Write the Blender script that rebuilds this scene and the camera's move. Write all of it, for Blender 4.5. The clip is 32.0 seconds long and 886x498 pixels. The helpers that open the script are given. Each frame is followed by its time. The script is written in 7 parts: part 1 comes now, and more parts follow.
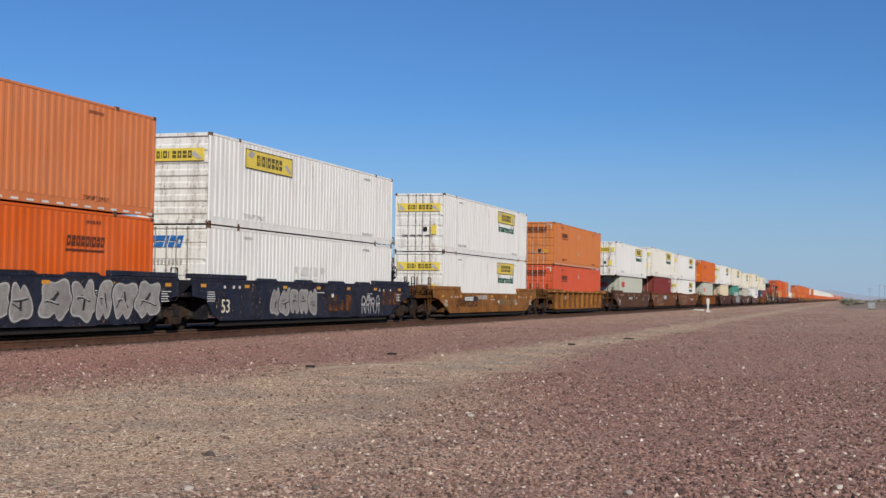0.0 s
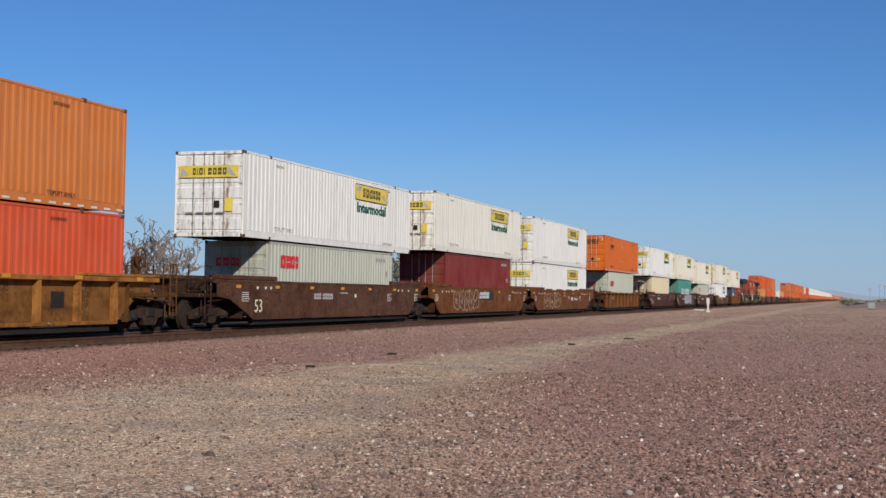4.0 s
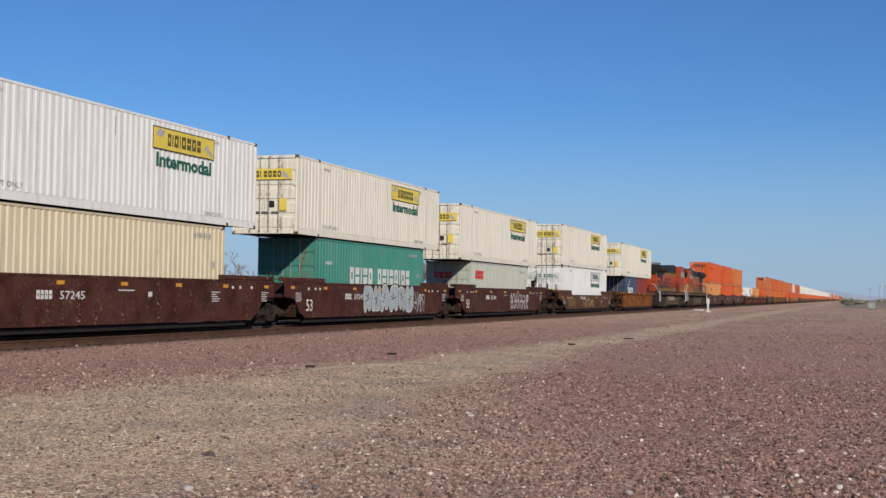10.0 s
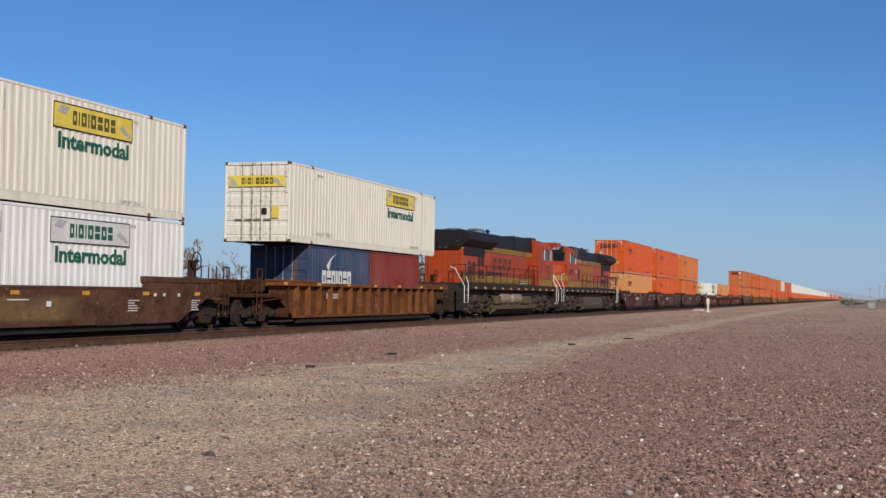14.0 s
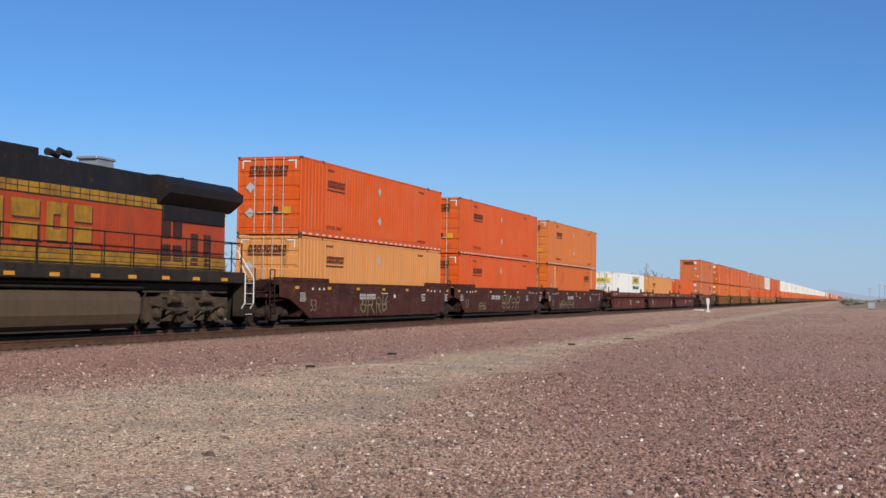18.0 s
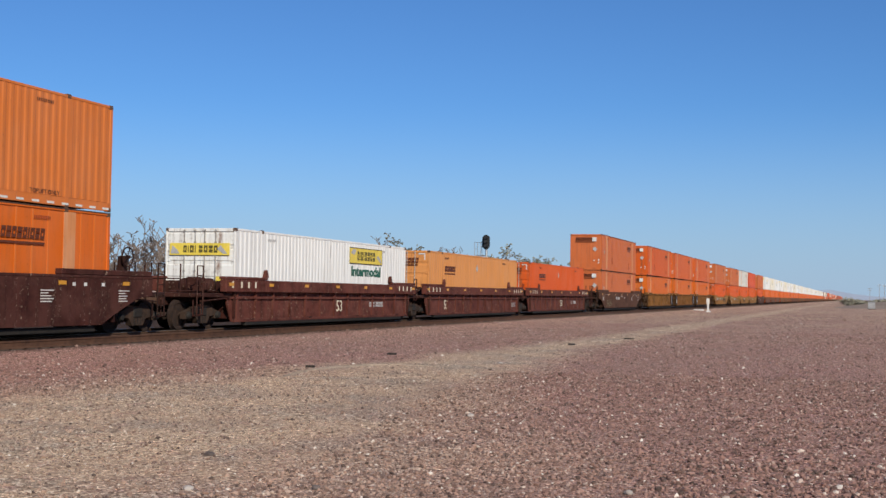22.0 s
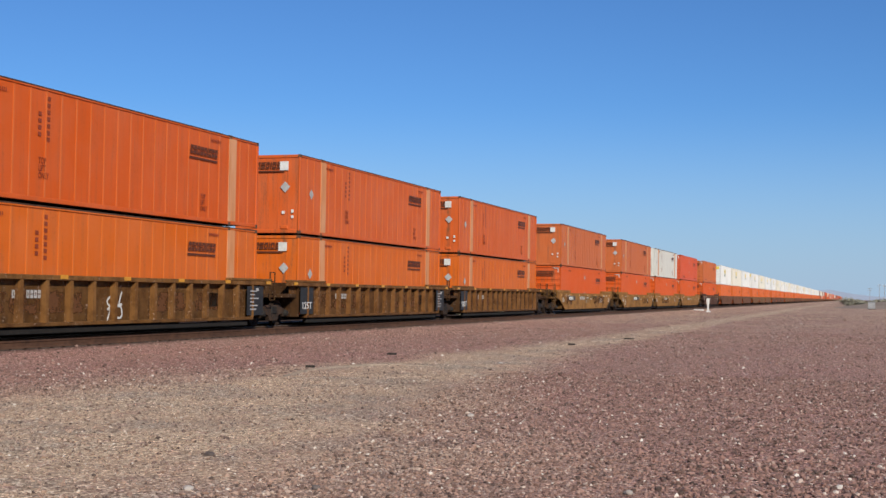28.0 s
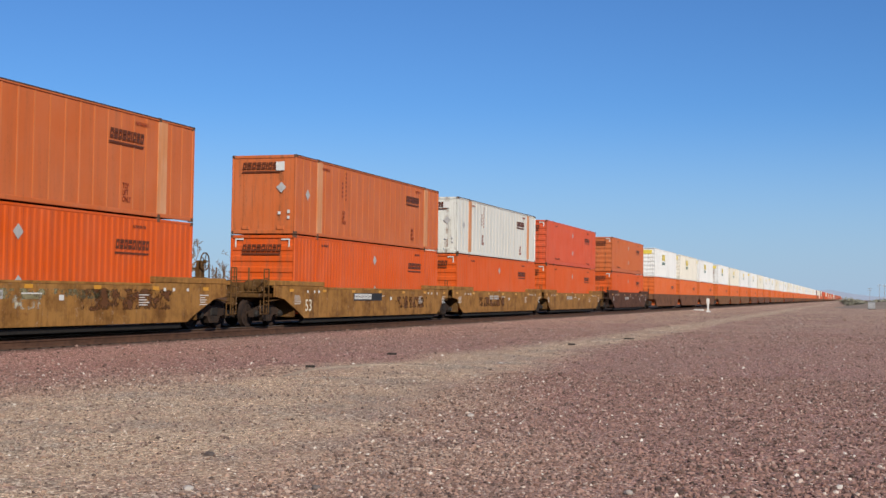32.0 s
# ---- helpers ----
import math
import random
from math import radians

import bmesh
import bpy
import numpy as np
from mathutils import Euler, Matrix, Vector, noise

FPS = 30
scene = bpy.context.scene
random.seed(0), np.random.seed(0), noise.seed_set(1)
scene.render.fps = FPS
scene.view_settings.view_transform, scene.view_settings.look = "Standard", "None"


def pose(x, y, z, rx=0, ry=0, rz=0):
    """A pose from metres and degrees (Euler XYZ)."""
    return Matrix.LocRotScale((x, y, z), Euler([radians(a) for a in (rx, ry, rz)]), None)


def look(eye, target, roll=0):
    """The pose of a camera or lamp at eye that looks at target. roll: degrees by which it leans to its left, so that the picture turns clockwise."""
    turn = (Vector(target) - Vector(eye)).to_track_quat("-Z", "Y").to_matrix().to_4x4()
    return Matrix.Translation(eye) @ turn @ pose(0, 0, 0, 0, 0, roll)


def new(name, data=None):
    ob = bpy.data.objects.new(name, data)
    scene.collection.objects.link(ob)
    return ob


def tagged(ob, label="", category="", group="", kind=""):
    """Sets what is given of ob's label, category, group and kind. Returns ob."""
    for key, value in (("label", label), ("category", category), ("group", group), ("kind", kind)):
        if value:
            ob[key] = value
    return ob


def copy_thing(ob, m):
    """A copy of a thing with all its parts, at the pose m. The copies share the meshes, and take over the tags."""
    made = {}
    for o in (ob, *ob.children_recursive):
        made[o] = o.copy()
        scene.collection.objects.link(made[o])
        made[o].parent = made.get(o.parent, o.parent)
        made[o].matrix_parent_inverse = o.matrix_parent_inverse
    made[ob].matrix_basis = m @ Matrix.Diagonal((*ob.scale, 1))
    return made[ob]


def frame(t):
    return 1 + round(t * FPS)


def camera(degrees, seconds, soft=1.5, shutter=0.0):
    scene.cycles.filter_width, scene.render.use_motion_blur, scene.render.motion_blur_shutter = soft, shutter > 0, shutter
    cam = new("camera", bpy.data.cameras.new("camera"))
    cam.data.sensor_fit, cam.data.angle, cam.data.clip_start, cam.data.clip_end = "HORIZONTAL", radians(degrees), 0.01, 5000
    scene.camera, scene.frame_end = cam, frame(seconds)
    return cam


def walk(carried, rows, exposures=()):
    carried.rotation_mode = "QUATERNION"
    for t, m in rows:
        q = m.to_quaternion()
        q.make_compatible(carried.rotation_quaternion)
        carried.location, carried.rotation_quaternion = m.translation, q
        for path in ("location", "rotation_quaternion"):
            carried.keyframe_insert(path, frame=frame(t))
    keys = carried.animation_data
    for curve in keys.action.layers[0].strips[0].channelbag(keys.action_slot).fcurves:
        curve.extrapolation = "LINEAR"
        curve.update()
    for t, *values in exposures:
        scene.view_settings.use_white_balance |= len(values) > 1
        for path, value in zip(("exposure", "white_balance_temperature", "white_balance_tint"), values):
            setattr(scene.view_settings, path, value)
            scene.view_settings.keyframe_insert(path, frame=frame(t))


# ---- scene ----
# the camera stands still beside the line
cam = camera(39.46, 32.0, soft=1.5)
EYE = Vector((0.0, 0.0, 1.62))
YAW, PITCH, LEAN = 0.32097, 0.03594, 0.88
AIM = EYE + Vector((math.cos(YAW) * math.cos(PITCH), math.sin(YAW) * math.cos(PITCH), math.sin(PITCH)))
walk(cam, [(0.0, look(EYE, AIM, LEAN)), (32.0, look(EYE, AIM, LEAN))],
     [(0.0, -0.06), (3.0, -0.06), (9.0, -0.07), (14.0, -0.06), (16.5, 0.0), (17.1, 0.14), (19.0, 0.1), (22.0, 0.06), (23.0, -0.05), (24.0, 0.03), (25.0, 0.09), (32.0, 0.1)])

# ---- world, sun ----
SUN_TRAVEL = Vector((1.8, 1.5, -1.34))
world = bpy.data.worlds.new("world")
scene.world = world
world.use_nodes = True
wn, wl = world.node_tree.nodes, world.node_tree.links
sky = wn.new("ShaderNodeTexSky")
sky.sky_type = "NISHITA"
sky.sun_disc = False
sky.sun_elevation = radians(29.5)
sky.sun_rotation = radians(230.2)
sky.altitude = 600
sky.air_density = 1.0
sky.dust_density = 0.5
sky.ozone_density = 2.4
tint = wn.new("ShaderNodeMix")
tint.data_type, tint.blend_type = "RGBA", "MULTIPLY"
tint.inputs["Factor"].default_value = 1.0
tint.inputs["B"].default_value = (0.38, 0.65, 1.0, 1.0)
wl.new(sky.outputs["Color"], tint.inputs["A"])
# pale haze towards the horizon, the same all round
way = wn.new("ShaderNodeTexCoord")
split = wn.new("ShaderNodeSeparateXYZ")
wl.new(way.outputs["Generated"], split.inputs[0])
low = wn.new("ShaderNodeMapRange")
low.interpolation_type = "SMOOTHSTEP"
low.inputs["From Min"].default_value, low.inputs["From Max"].default_value = -0.02, 0.16
low.inputs["To Min"].default_value, low.inputs["To Max"].default_value = 0.8, 0.0
wl.new(split.outputs[2], low.inputs["Value"])
haze = wn.new("ShaderNodeMix")
haze.data_type = "RGBA"
haze.inputs["B"].default_value = (3.85, 5.05, 6.85, 1.0)
wl.new(low.outputs["Result"], haze.inputs["Factor"])
wl.new(tint.outputs["Result"], haze.inputs["A"])
wl.new(haze.outputs["Result"], wn["Background"].inputs["Color"])
wn["Background"].inputs["Strength"].default_value = 0.097
sun = new("sun", bpy.data.lights.new("sun", "SUN"))
sun.data.energy, sun.data.angle, sun.data.color = 5.0, radians(0.5), (1.0, 0.93, 0.81)
sun.matrix_world = look((0, 0, 60), Vector((0, 0, 60)) + SUN_TRAVEL)

# ---- the line and the train's run ----
TRACK_Y = 20.41
HEAD_Z = 0.38   # the rails' running surface
RAIL_Z = 0.40   # the level from which car bodies are set out
DROP = HEAD_Z - RAIL_Z
L53, W53, H53 = 16.154, 2.591, 2.896
L40, H40 = 12.192, 2.591


def run(t):
    """Metres that the train has gone at t seconds."""
    return 16.9765 * t - 0.00896 * t * t + 0.0000482 * t ** 3


MOVERS = []   # things of the train: object, place along the train, height over the rail
WHEELS = []   # turning wheelsets: object, place in its truck, place along the train, radius


# ---- mesh helpers ----
class Shape:
    def __init__(self):
        self.v, self.f, self.smooth = [], [], False

    def add(self, pts, faces):
        n = len(self.v)
        self.v += [tuple(p) for p in pts]
        self.f += [tuple(n + i for i in f) for f in faces]
        return self

    def box(self, x0, x1, y0, y1, z0, z1, c=0.0):
        if c <= 0:
            return self.add([(x, y, z) for x in (x0, x1) for y in (y0, y1) for z in (z0, z1)],
                            [(0, 1, 3, 2), (4, 6, 7, 5), (0, 4, 5, 1), (2, 3, 7, 6), (0, 2, 6, 4), (1, 5, 7, 3)])
        c = min(c, (x1 - x0) * 0.45, (y1 - y0) * 0.45, (z1 - z0) * 0.45)
        lo, hi = (x0, y0, z0), (x1, y1, z1)
        pts, idx = [], {}
        for s in range(8):
            sg = (s & 1, s >> 1 & 1, s >> 2 & 1)
            for k in range(3):
                q = []
                for m in range(3):
                    inset = 0 if m == k else c
                    q.append(hi[m] - inset if sg[m] else lo[m] + inset)
                idx[s, k] = len(pts)
                pts.append(q)
        faces = []
        for k in range(3):
            a, b = [m for m in range(3) if m != k]
            for side in (0, 1):
                ring = [(0, 0), (1, 0), (1, 1), (0, 1)]
                faces.append([idx[(side << k) | (i << a) | (j << b), k] for i, j in ring])
        for m in range(3):
            k, l = [q for q in range(3) if q != m]
            for i in (0, 1):
                for j in (0, 1):
                    s0 = (i << k) | (j << l)
                    s1 = s0 | (1 << m)
                    faces.append([idx[s0, k], idx[s0, l], idx[s1, l], idx[s1, k]])
        for s in range(8):
            faces.append([idx[s, 0], idx[s, 1], idx[s, 2]])
        return self.add(pts, faces)

    def prism(self, poly, a, b, axis="y"):
        """A polygon, drawn in the two other axes, pulled from a to b along axis."""
        def at(u, w, d):
            return {"x": (d, u, w), "y": (u, d, w), "z": (u, w, d)}[axis]
        n = len(poly)
        pts = [at(u, w, a) for u, w in poly] + [at(u, w, b) for u, w in poly]
        faces = [tuple(range(n)), tuple(range(2 * n - 1, n - 1, -1))]
        faces += [(i, (i + 1) % n, n + (i + 1) % n, n + i) for i in range(n)]
        return self.add(pts, faces)

    def rod(self, p, q, r, n=6, r2=None):
        p, q = Vector(p), Vector(q)
        r2 = r if r2 is None else r2
        d = (q - p).normalized()
        u = d.orthogonal().normalized()
        w = d.cross(u)
        pts = []
        for base, rad in ((p, r), (q, r2)):
            for i in range(n):
                a = 2 * math.pi * i / n
                pts.append(base + rad * (math.cos(a) * u + math.sin(a) * w))
        faces = [(i, (i + 1) % n, n + (i + 1) % n, n + i) for i in range(n)]
        faces += [tuple(range(n)), tuple(range(2 * n - 1, n - 1, -1))]
        return self.add(pts, faces)

    def path(self, pts, r, n=6):
        for p, q in zip(pts, pts[1:]):
            self.rod(p, q, r, n)
        return self

    def disc(self, c, r, y0, y1, n=24):
        """A wheel-like disc about the y axis."""
        return self.rod((c[0], y0, c[1]), (c[0], y1, c[1]), r, n)

    def lathe(self, prof, centre, axis="y", n=24):
        """Rings of (radius, distance along axis) round a line through centre."""
        cx, cy, cz = centre
        pts, faces = [], []
        for r, d in prof:
            for i in range(n):
                a = 2 * math.pi * i / n
                ca, sa = r * math.cos(a), r * math.sin(a)
                pts.append({"y": (cx + ca, cy + d, cz + sa), "x": (cx + d, cy + ca, cz + sa), "z": (cx + ca, cy + sa, cz + d)}[axis])
        for k in range(len(prof) - 1):
            for i in range(n):
                j = (i + 1) % n
                faces.append((k * n + i, k * n + j, (k + 1) * n + j, (k + 1) * n + i))
        faces += [tuple(range(n)), tuple(range(len(prof) * n - 1, (len(prof) - 1) * n - 1, -1))]
        return self.add(pts, faces)

    def mesh(self, name, material):
        me = bpy.data.meshes.new(name)
        me.from_pydata(self.v, [], self.f)
        if len(self.f) < 6000:
            bm = bmesh.new()
            bm.from_mesh(me)
            bmesh.ops.recalc_face_normals(bm, faces=bm.faces)
            bm.to_mesh(me)
            bm.free()
        if self.smooth:
            me.polygons.foreach_set("use_smooth", [True] * len(me.polygons))
        if material is not None:
            me.materials.append(material)
        return me


def part(name, shape, material, parent, label="", colour=None):
    """One mesh object, from a Shape or a mesh that is already made, under a thing or a part."""
    me = shape.mesh(name, material) if isinstance(shape, Shape) else shape
    ob = new(name, me)
    ob.parent = parent
    if label:
        ob["label"] = label
    if colour is not None:
        ob.color = (*colour, 1.0)
    return ob


def empty(name, label, category, group="", kind=""):
    ob = new(name)
    ob.empty_display_size = 0.2
    return tagged(ob, label, category, group, kind)


# ---- materials ----
def node_material(name, rough=0.6, metal=0.0):
    m = bpy.data.materials.new(name)
    m.use_nodes = True
    b = m.node_tree.nodes["Principled BSDF"]
    b.inputs["Roughness"].default_value = rough
    b.inputs["Metallic"].default_value = metal
    return m, m.node_tree.nodes, m.node_tree.links, b


def noise_tex(n, l, vec, scale, detail=4.0, rough=0.55):
    t = n.new("ShaderNodeTexNoise")
    t.inputs["Scale"].default_value = scale
    t.inputs["Detail"].default_value = detail
    t.inputs["Roughness"].default_value = rough
    l.new(vec, t.inputs["Vector"])
    return t.outputs["Fac"]


def ramp(n, l, fac, p0, p1, c0=(0, 0, 0), c1=(1, 1, 1)):
    r = n.new("ShaderNodeValToRGB")
    r.color_ramp.elements[0].position, r.color_ramp.elements[1].position = p0, p1
    r.color_ramp.elements[0].color, r.color_ramp.elements[1].color = (*c0, 1), (*c1, 1)
    l.new(fac, r.inputs["Fac"])
    return r.outputs["Color"]


def mix(n, l, fac, a, b, mode="MIX"):
    x = n.new("ShaderNodeMix")
    x.data_type, x.blend_type = "RGBA", mode
    for sock, val in ((x.inputs["Factor"], fac), (x.inputs["A"], a), (x.inputs["B"], b)):
        if isinstance(val, (int, float)):
            sock.default_value = val
        elif isinstance(val, tuple):
            sock.default_value = (*val, 1.0)
        else:
            l.new(val, sock)
    return x.outputs["Result"]


def math_node(n, l, op, a, b=0.0):
    x = n.new("ShaderNodeMath")
    x.operation = op
    for sock, val in ((x.inputs[0], a), (x.inputs[1], b)):
        if isinstance(val, (int, float)):
            sock.default_value = val
        else:
            l.new(val, sock)
    return x.outputs[0]


def local_coords(n, l, shift=True, stretch=(1, 1, 1)):
    tc = n.new("ShaderNodeTexCoord")
    mp = n.new("ShaderNodeMapping")
    mp.inputs["Scale"].default_value = stretch
    l.new(tc.outputs["Object"], mp.inputs["Vector"])
    if shift:
        oi = n.new("ShaderNodeObjectInfo")
        cb = n.new("ShaderNodeCombineXYZ")
        m = math_node(n, l, "MULTIPLY", oi.outputs["Random"], 57.0)
        l.new(m, cb.inputs[0])
        l.new(m, cb.inputs[2])
        l.new(cb.outputs[0], mp.inputs["Location"])
    return mp.outputs["Vector"]


def bump(n, l, b, height, strength=0.3, dist=0.01):
    x = n.new("ShaderNodeBump")
    x.inputs["Strength"].default_value, x.inputs["Distance"].default_value = strength, dist
    l.new(height, x.inputs["Height"])
    l.new(x.outputs["Normal"], b.inputs["Normal"])


def painted(name, colour=None, rough=0.5, grime=0.35, rust=0.25, rust_colour=(0.16, 0.055, 0.02), fade=0.2, dirt_colour=(0.10, 0.07, 0.045), spots=0.5, gloss=0.22, patches=0.0, soak=False, runs=0.0):
    """Weathered paint on steel: faded patches, run-down streaks, rust spots. With no colour given the object's own colour is used."""
    m, n, l, b = node_material(name, rough)
    b.inputs["Specular IOR Level"].default_value = gloss
    if colour is None:
        oi = n.new("ShaderNodeObjectInfo")
        base = oi.outputs["Color"]
    else:
        rgb = n.new("ShaderNodeRGB")
        rgb.outputs[0].default_value = (*colour, 1)
        base = rgb.outputs[0]
    v = local_coords(n, l)
    vs = local_coords(n, l, True, (5.0, 5.0, 0.35))
    big = noise_tex(n, l, v, 0.7, 3)
    fine = noise_tex(n, l, v, 14.0, 5, 0.65)
    streak = noise_tex(n, l, vs, 1.3, 4, 0.6)
    c = mix(n, l, math_node(n, l, "MULTIPLY", ramp(n, l, big, 0.35, 0.75), fade), base, (0.75, 0.60, 0.45))
    dirt = mix(n, l, math_node(n, l, "MULTIPLY", ramp(n, l, streak, 0.48, 0.75), grime), c, dirt_colour, "MULTIPLY" if soak else "MIX")
    if patches > 0:
        blot = noise_tex(n, l, v, 1.6, 6, 0.7)
        worn = noise_tex(n, l, v, 3.7, 5, 0.65)
        dirt = mix(n, l, math_node(n, l, "MULTIPLY", ramp(n, l, blot, 0.44, 0.66), patches), dirt, dirt_colour, "MULTIPLY" if soak else "MIX")
        dirt = mix(n, l, math_node(n, l, "MULTIPLY", ramp(n, l, worn, 0.60, 0.74), patches * 0.8), dirt, rust_colour, "MULTIPLY" if soak else "MIX")
    if runs > 0:
        # one broad rust run down the door from a fitting, stronger on some boxes than on others
        sep = n.new("ShaderNodeSeparateXYZ")
        l.new(local_coords(n, l, False), sep.inputs[0])
        lot = n.new("ShaderNodeObjectInfo")
        wob = math_node(n, l, "MULTIPLY", math_node(n, l, "SUBTRACT", noise_tex(n, l, v, 3.0, 4), 0.5), 0.34)
        off = math_node(n, l, "ABSOLUTE", math_node(n, l, "ADD", math_node(n, l, "ADD", sep.outputs[1], 0.68), wob))
        wide = ramp(n, l, off, 0.02, 0.17, (1, 1, 1), (0, 0, 0))
        broken = ramp(n, l, noise_tex(n, l, local_coords(n, l, True, (2.0, 2.0, 0.8)), 2.2, 5, 0.7), 0.42, 0.62)
        amount = math_node(n, l, "MULTIPLY", ramp(n, l, lot.outputs["Random"], 0.25, 0.6), runs)
        dirt = mix(n, l, math_node(n, l, "MULTIPLY", math_node(n, l, "MULTIPLY", wide, broken), amount), dirt, rust_colour)
    both = math_node(n, l, "MULTIPLY", ramp(n, l, fine, spots + 0.06, spots + 0.18), ramp(n, l, streak, spots, spots + 0.18))
    r = mix(n, l, math_node(n, l, "MULTIPLY", both, rust), dirt, rust_colour)
    l.new(r, b.inputs["Base Color"])
    rr = n.new("ShaderNodeMapRange")
    l.new(fine, rr.inputs["Value"])
    rr.inputs["To Min"].default_value, rr.inputs["To Max"].default_value = rough - 0.12, rough + 0.18
    l.new(rr.outputs["Result"], b.inputs["Roughness"])
    bump(n, l, b, fine, 0.12, 0.004)
    return m


def mottled(name, c0, c1, scale=6.0, rough=0.7, metal=0.0, bumpy=0.2, dist=0.006):
    m, n, l, b = node_material(name, rough, metal)
    b.inputs["Specular IOR Level"].default_value = 0.25 if rough > 0.4 else 0.5
    v = local_coords(n, l)
    f1 = noise_tex(n, l, v, scale, 5, 0.6)
    f2 = noise_tex(n, l, v, scale * 0.15, 2)
    c = mix(n, l, ramp(n, l, f1, 0.3, 0.7), c0, c1)
    c = mix(n, l, math_node(n, l, "MULTIPLY", ramp(n, l, f2, 0.4, 0.7), 0.35), c, tuple(x * 0.55 for x in c0))
    l.new(c, b.inputs["Base Color"])
    bump(n, l, b, f1, bumpy, dist)
    return m


def worn_sheet(name, c0, c1, cover=0.5, soft=0.10):
    """Old paint left in ragged patches: thins out towards the edges of its sheet, the ground shows through."""
    m, n, l, b = node_material(name, 0.75)
    b.inputs["Specular IOR Level"].default_value = 0.15
    v = local_coords(n, l)
    tc = n.new("ShaderNodeTexCoord")
    sep = n.new("ShaderNodeSeparateXYZ")
    l.new(tc.outputs["Generated"], sep.inputs[0])
    edge = 1.0
    for k in (0, 2):
        u = math_node(n, l, "ABSOLUTE", math_node(n, l, "SUBTRACT", sep.outputs[k], 0.5))
        edge = math_node(n, l, "MULTIPLY", ramp(n, l, u, 0.28, 0.5, (1, 1, 1), (0, 0, 0)), edge)
    f = noise_tex(n, l, v, 2.1, 8, 0.68)
    keep = ramp(n, l, math_node(n, l, "ADD", f, math_node(n, l, "MULTIPLY", math_node(n, l, "SUBTRACT", edge, 1.0), 0.5)), 0.62 - 0.2 * cover - soft / 2, 0.62 - 0.2 * cover + soft / 2)
    l.new(mix(n, l, noise_tex(n, l, v, 9.0, 5, 0.65), c0, c1), b.inputs["Base Color"])
    clear = n.new("ShaderNodeBsdfTransparent")
    both = n.new("ShaderNodeMixShader")
    l.new(keep, both.inputs[0])
    l.new(clear.outputs[0], both.inputs[1])
    l.new(b.outputs[0], both.inputs[2])
    l.new(both.outputs[0], n["Material Output"].inputs["Surface"])
    return m


BOX_PAINT = painted("container_paint", None, 0.5, 0.24, 0.45, fade=0.05)
DOOR_PAINT = painted("container_end_paint", None, 0.5, 0.45, 0.7, (0.15, 0.062, 0.026), 0.05, spots=0.46, runs=0.85)
CAR_PAINT = painted("car_paint", None, 0.72, 0.7, 0.9, (0.42, 0.30, 0.22), 0.02, (0.34, 0.27, 0.21), gloss=0.15, patches=0.8, soak=True)
ALU_PAINT = painted("bleached_rail_paint", (0.50, 0.20, 0.075), 0.5, 0.35, 0.4)
ROOF_DARK = mottled("dark_roof_edge", (0.035, 0.020, 0.014), (0.10, 0.055, 0.035), 8)
GALV = mottled("galvanised_steel", (0.34, 0.34, 0.33), (0.48, 0.48, 0.46), 12, 0.42, 0.6)
DULL_ROD = mottled("dull_lock_rod", (0.24, 0.22, 0.20), (0.40, 0.37, 0.33), 12, 0.5, 0.4)
PALE_ROD = mottled("pale_lock_rod", (0.34, 0.30, 0.26), (0.50, 0.46, 0.41), 12, 0.5, 0.2)
RUST = mottled("rusty_steel", (0.07, 0.036, 0.022), (0.125, 0.068, 0.042), 9, 0.85)
DARK_STEEL = mottled("greasy_dark_steel", (0.010, 0.009, 0.008), (0.028, 0.022, 0.017), 8, 0.75)
DUSTY_STEEL = mottled("dusty_truck_steel", (0.020, 0.014, 0.009), (0.085, 0.058, 0.037), 3, 0.9)
CAR_TRUCK = mottled("dark_dusty_truck_steel", (0.016, 0.010, 0.007), (0.060, 0.034, 0.021), 4, 0.9)
# darker than the steel itself: shade under the car bodies put into the colour
WHEEL_STEEL = mottled("wheel_steel", (0.014, 0.009, 0.007), (0.046, 0.025, 0.016), 6, 0.9, 0.0)
BRIGHT_STEEL = mottled("polished_steel", (0.30, 0.28, 0.26), (0.42, 0.40, 0.37), 12, 0.42, 0.8, 0.05)
YELLOW = mottled("yellow_placard", (0.60, 0.45, 0.055), (0.69, 0.53, 0.10), 9, 0.5, 0, 0.05)
AMBER = mottled("amber_reflector", (0.46, 0.20, 0.01), (0.60, 0.28, 0.02), 9, 0.4, 0, 0.05)
BLACK = mottled("black_paint", (0.014, 0.014, 0.015), (0.03, 0.03, 0.03), 9, 0.55, 0, 0.05)
PANEL_INK = mottled("faded_panel_ink", (0.085, 0.07, 0.02), (0.12, 0.10, 0.03), 9, 0.55, 0, 0.05)
CARRIER_INK = mottled("faded_carrier_ink", (0.085, 0.022, 0.009), (0.12, 0.034, 0.013), 9, 0.55, 0, 0.05)
FADED_INK = mottled("faded_red_brown_ink", (0.19, 0.034, 0.012), (0.27, 0.05, 0.018), 9, 0.55, 0, 0.05)
DIM_MARK = mottled("dim_brown_marking", (0.13, 0.085, 0.065), (0.20, 0.14, 0.11), 9, 0.6, 0, 0.05)
WHITE = mottled("white_marking", (0.5, 0.49, 0.46), (0.64, 0.63, 0.6), 9, 0.5, 0, 0.05)
GREY_MARK = mottled("faded_grey_marking", (0.30, 0.29, 0.28), (0.42, 0.41, 0.40), 9, 0.6, 0, 0.05)
GREEN_MARK = mottled("dark_green_marking", (0.012, 0.085, 0.055), (0.02, 0.11, 0.07), 9, 0.5, 0, 0.05)
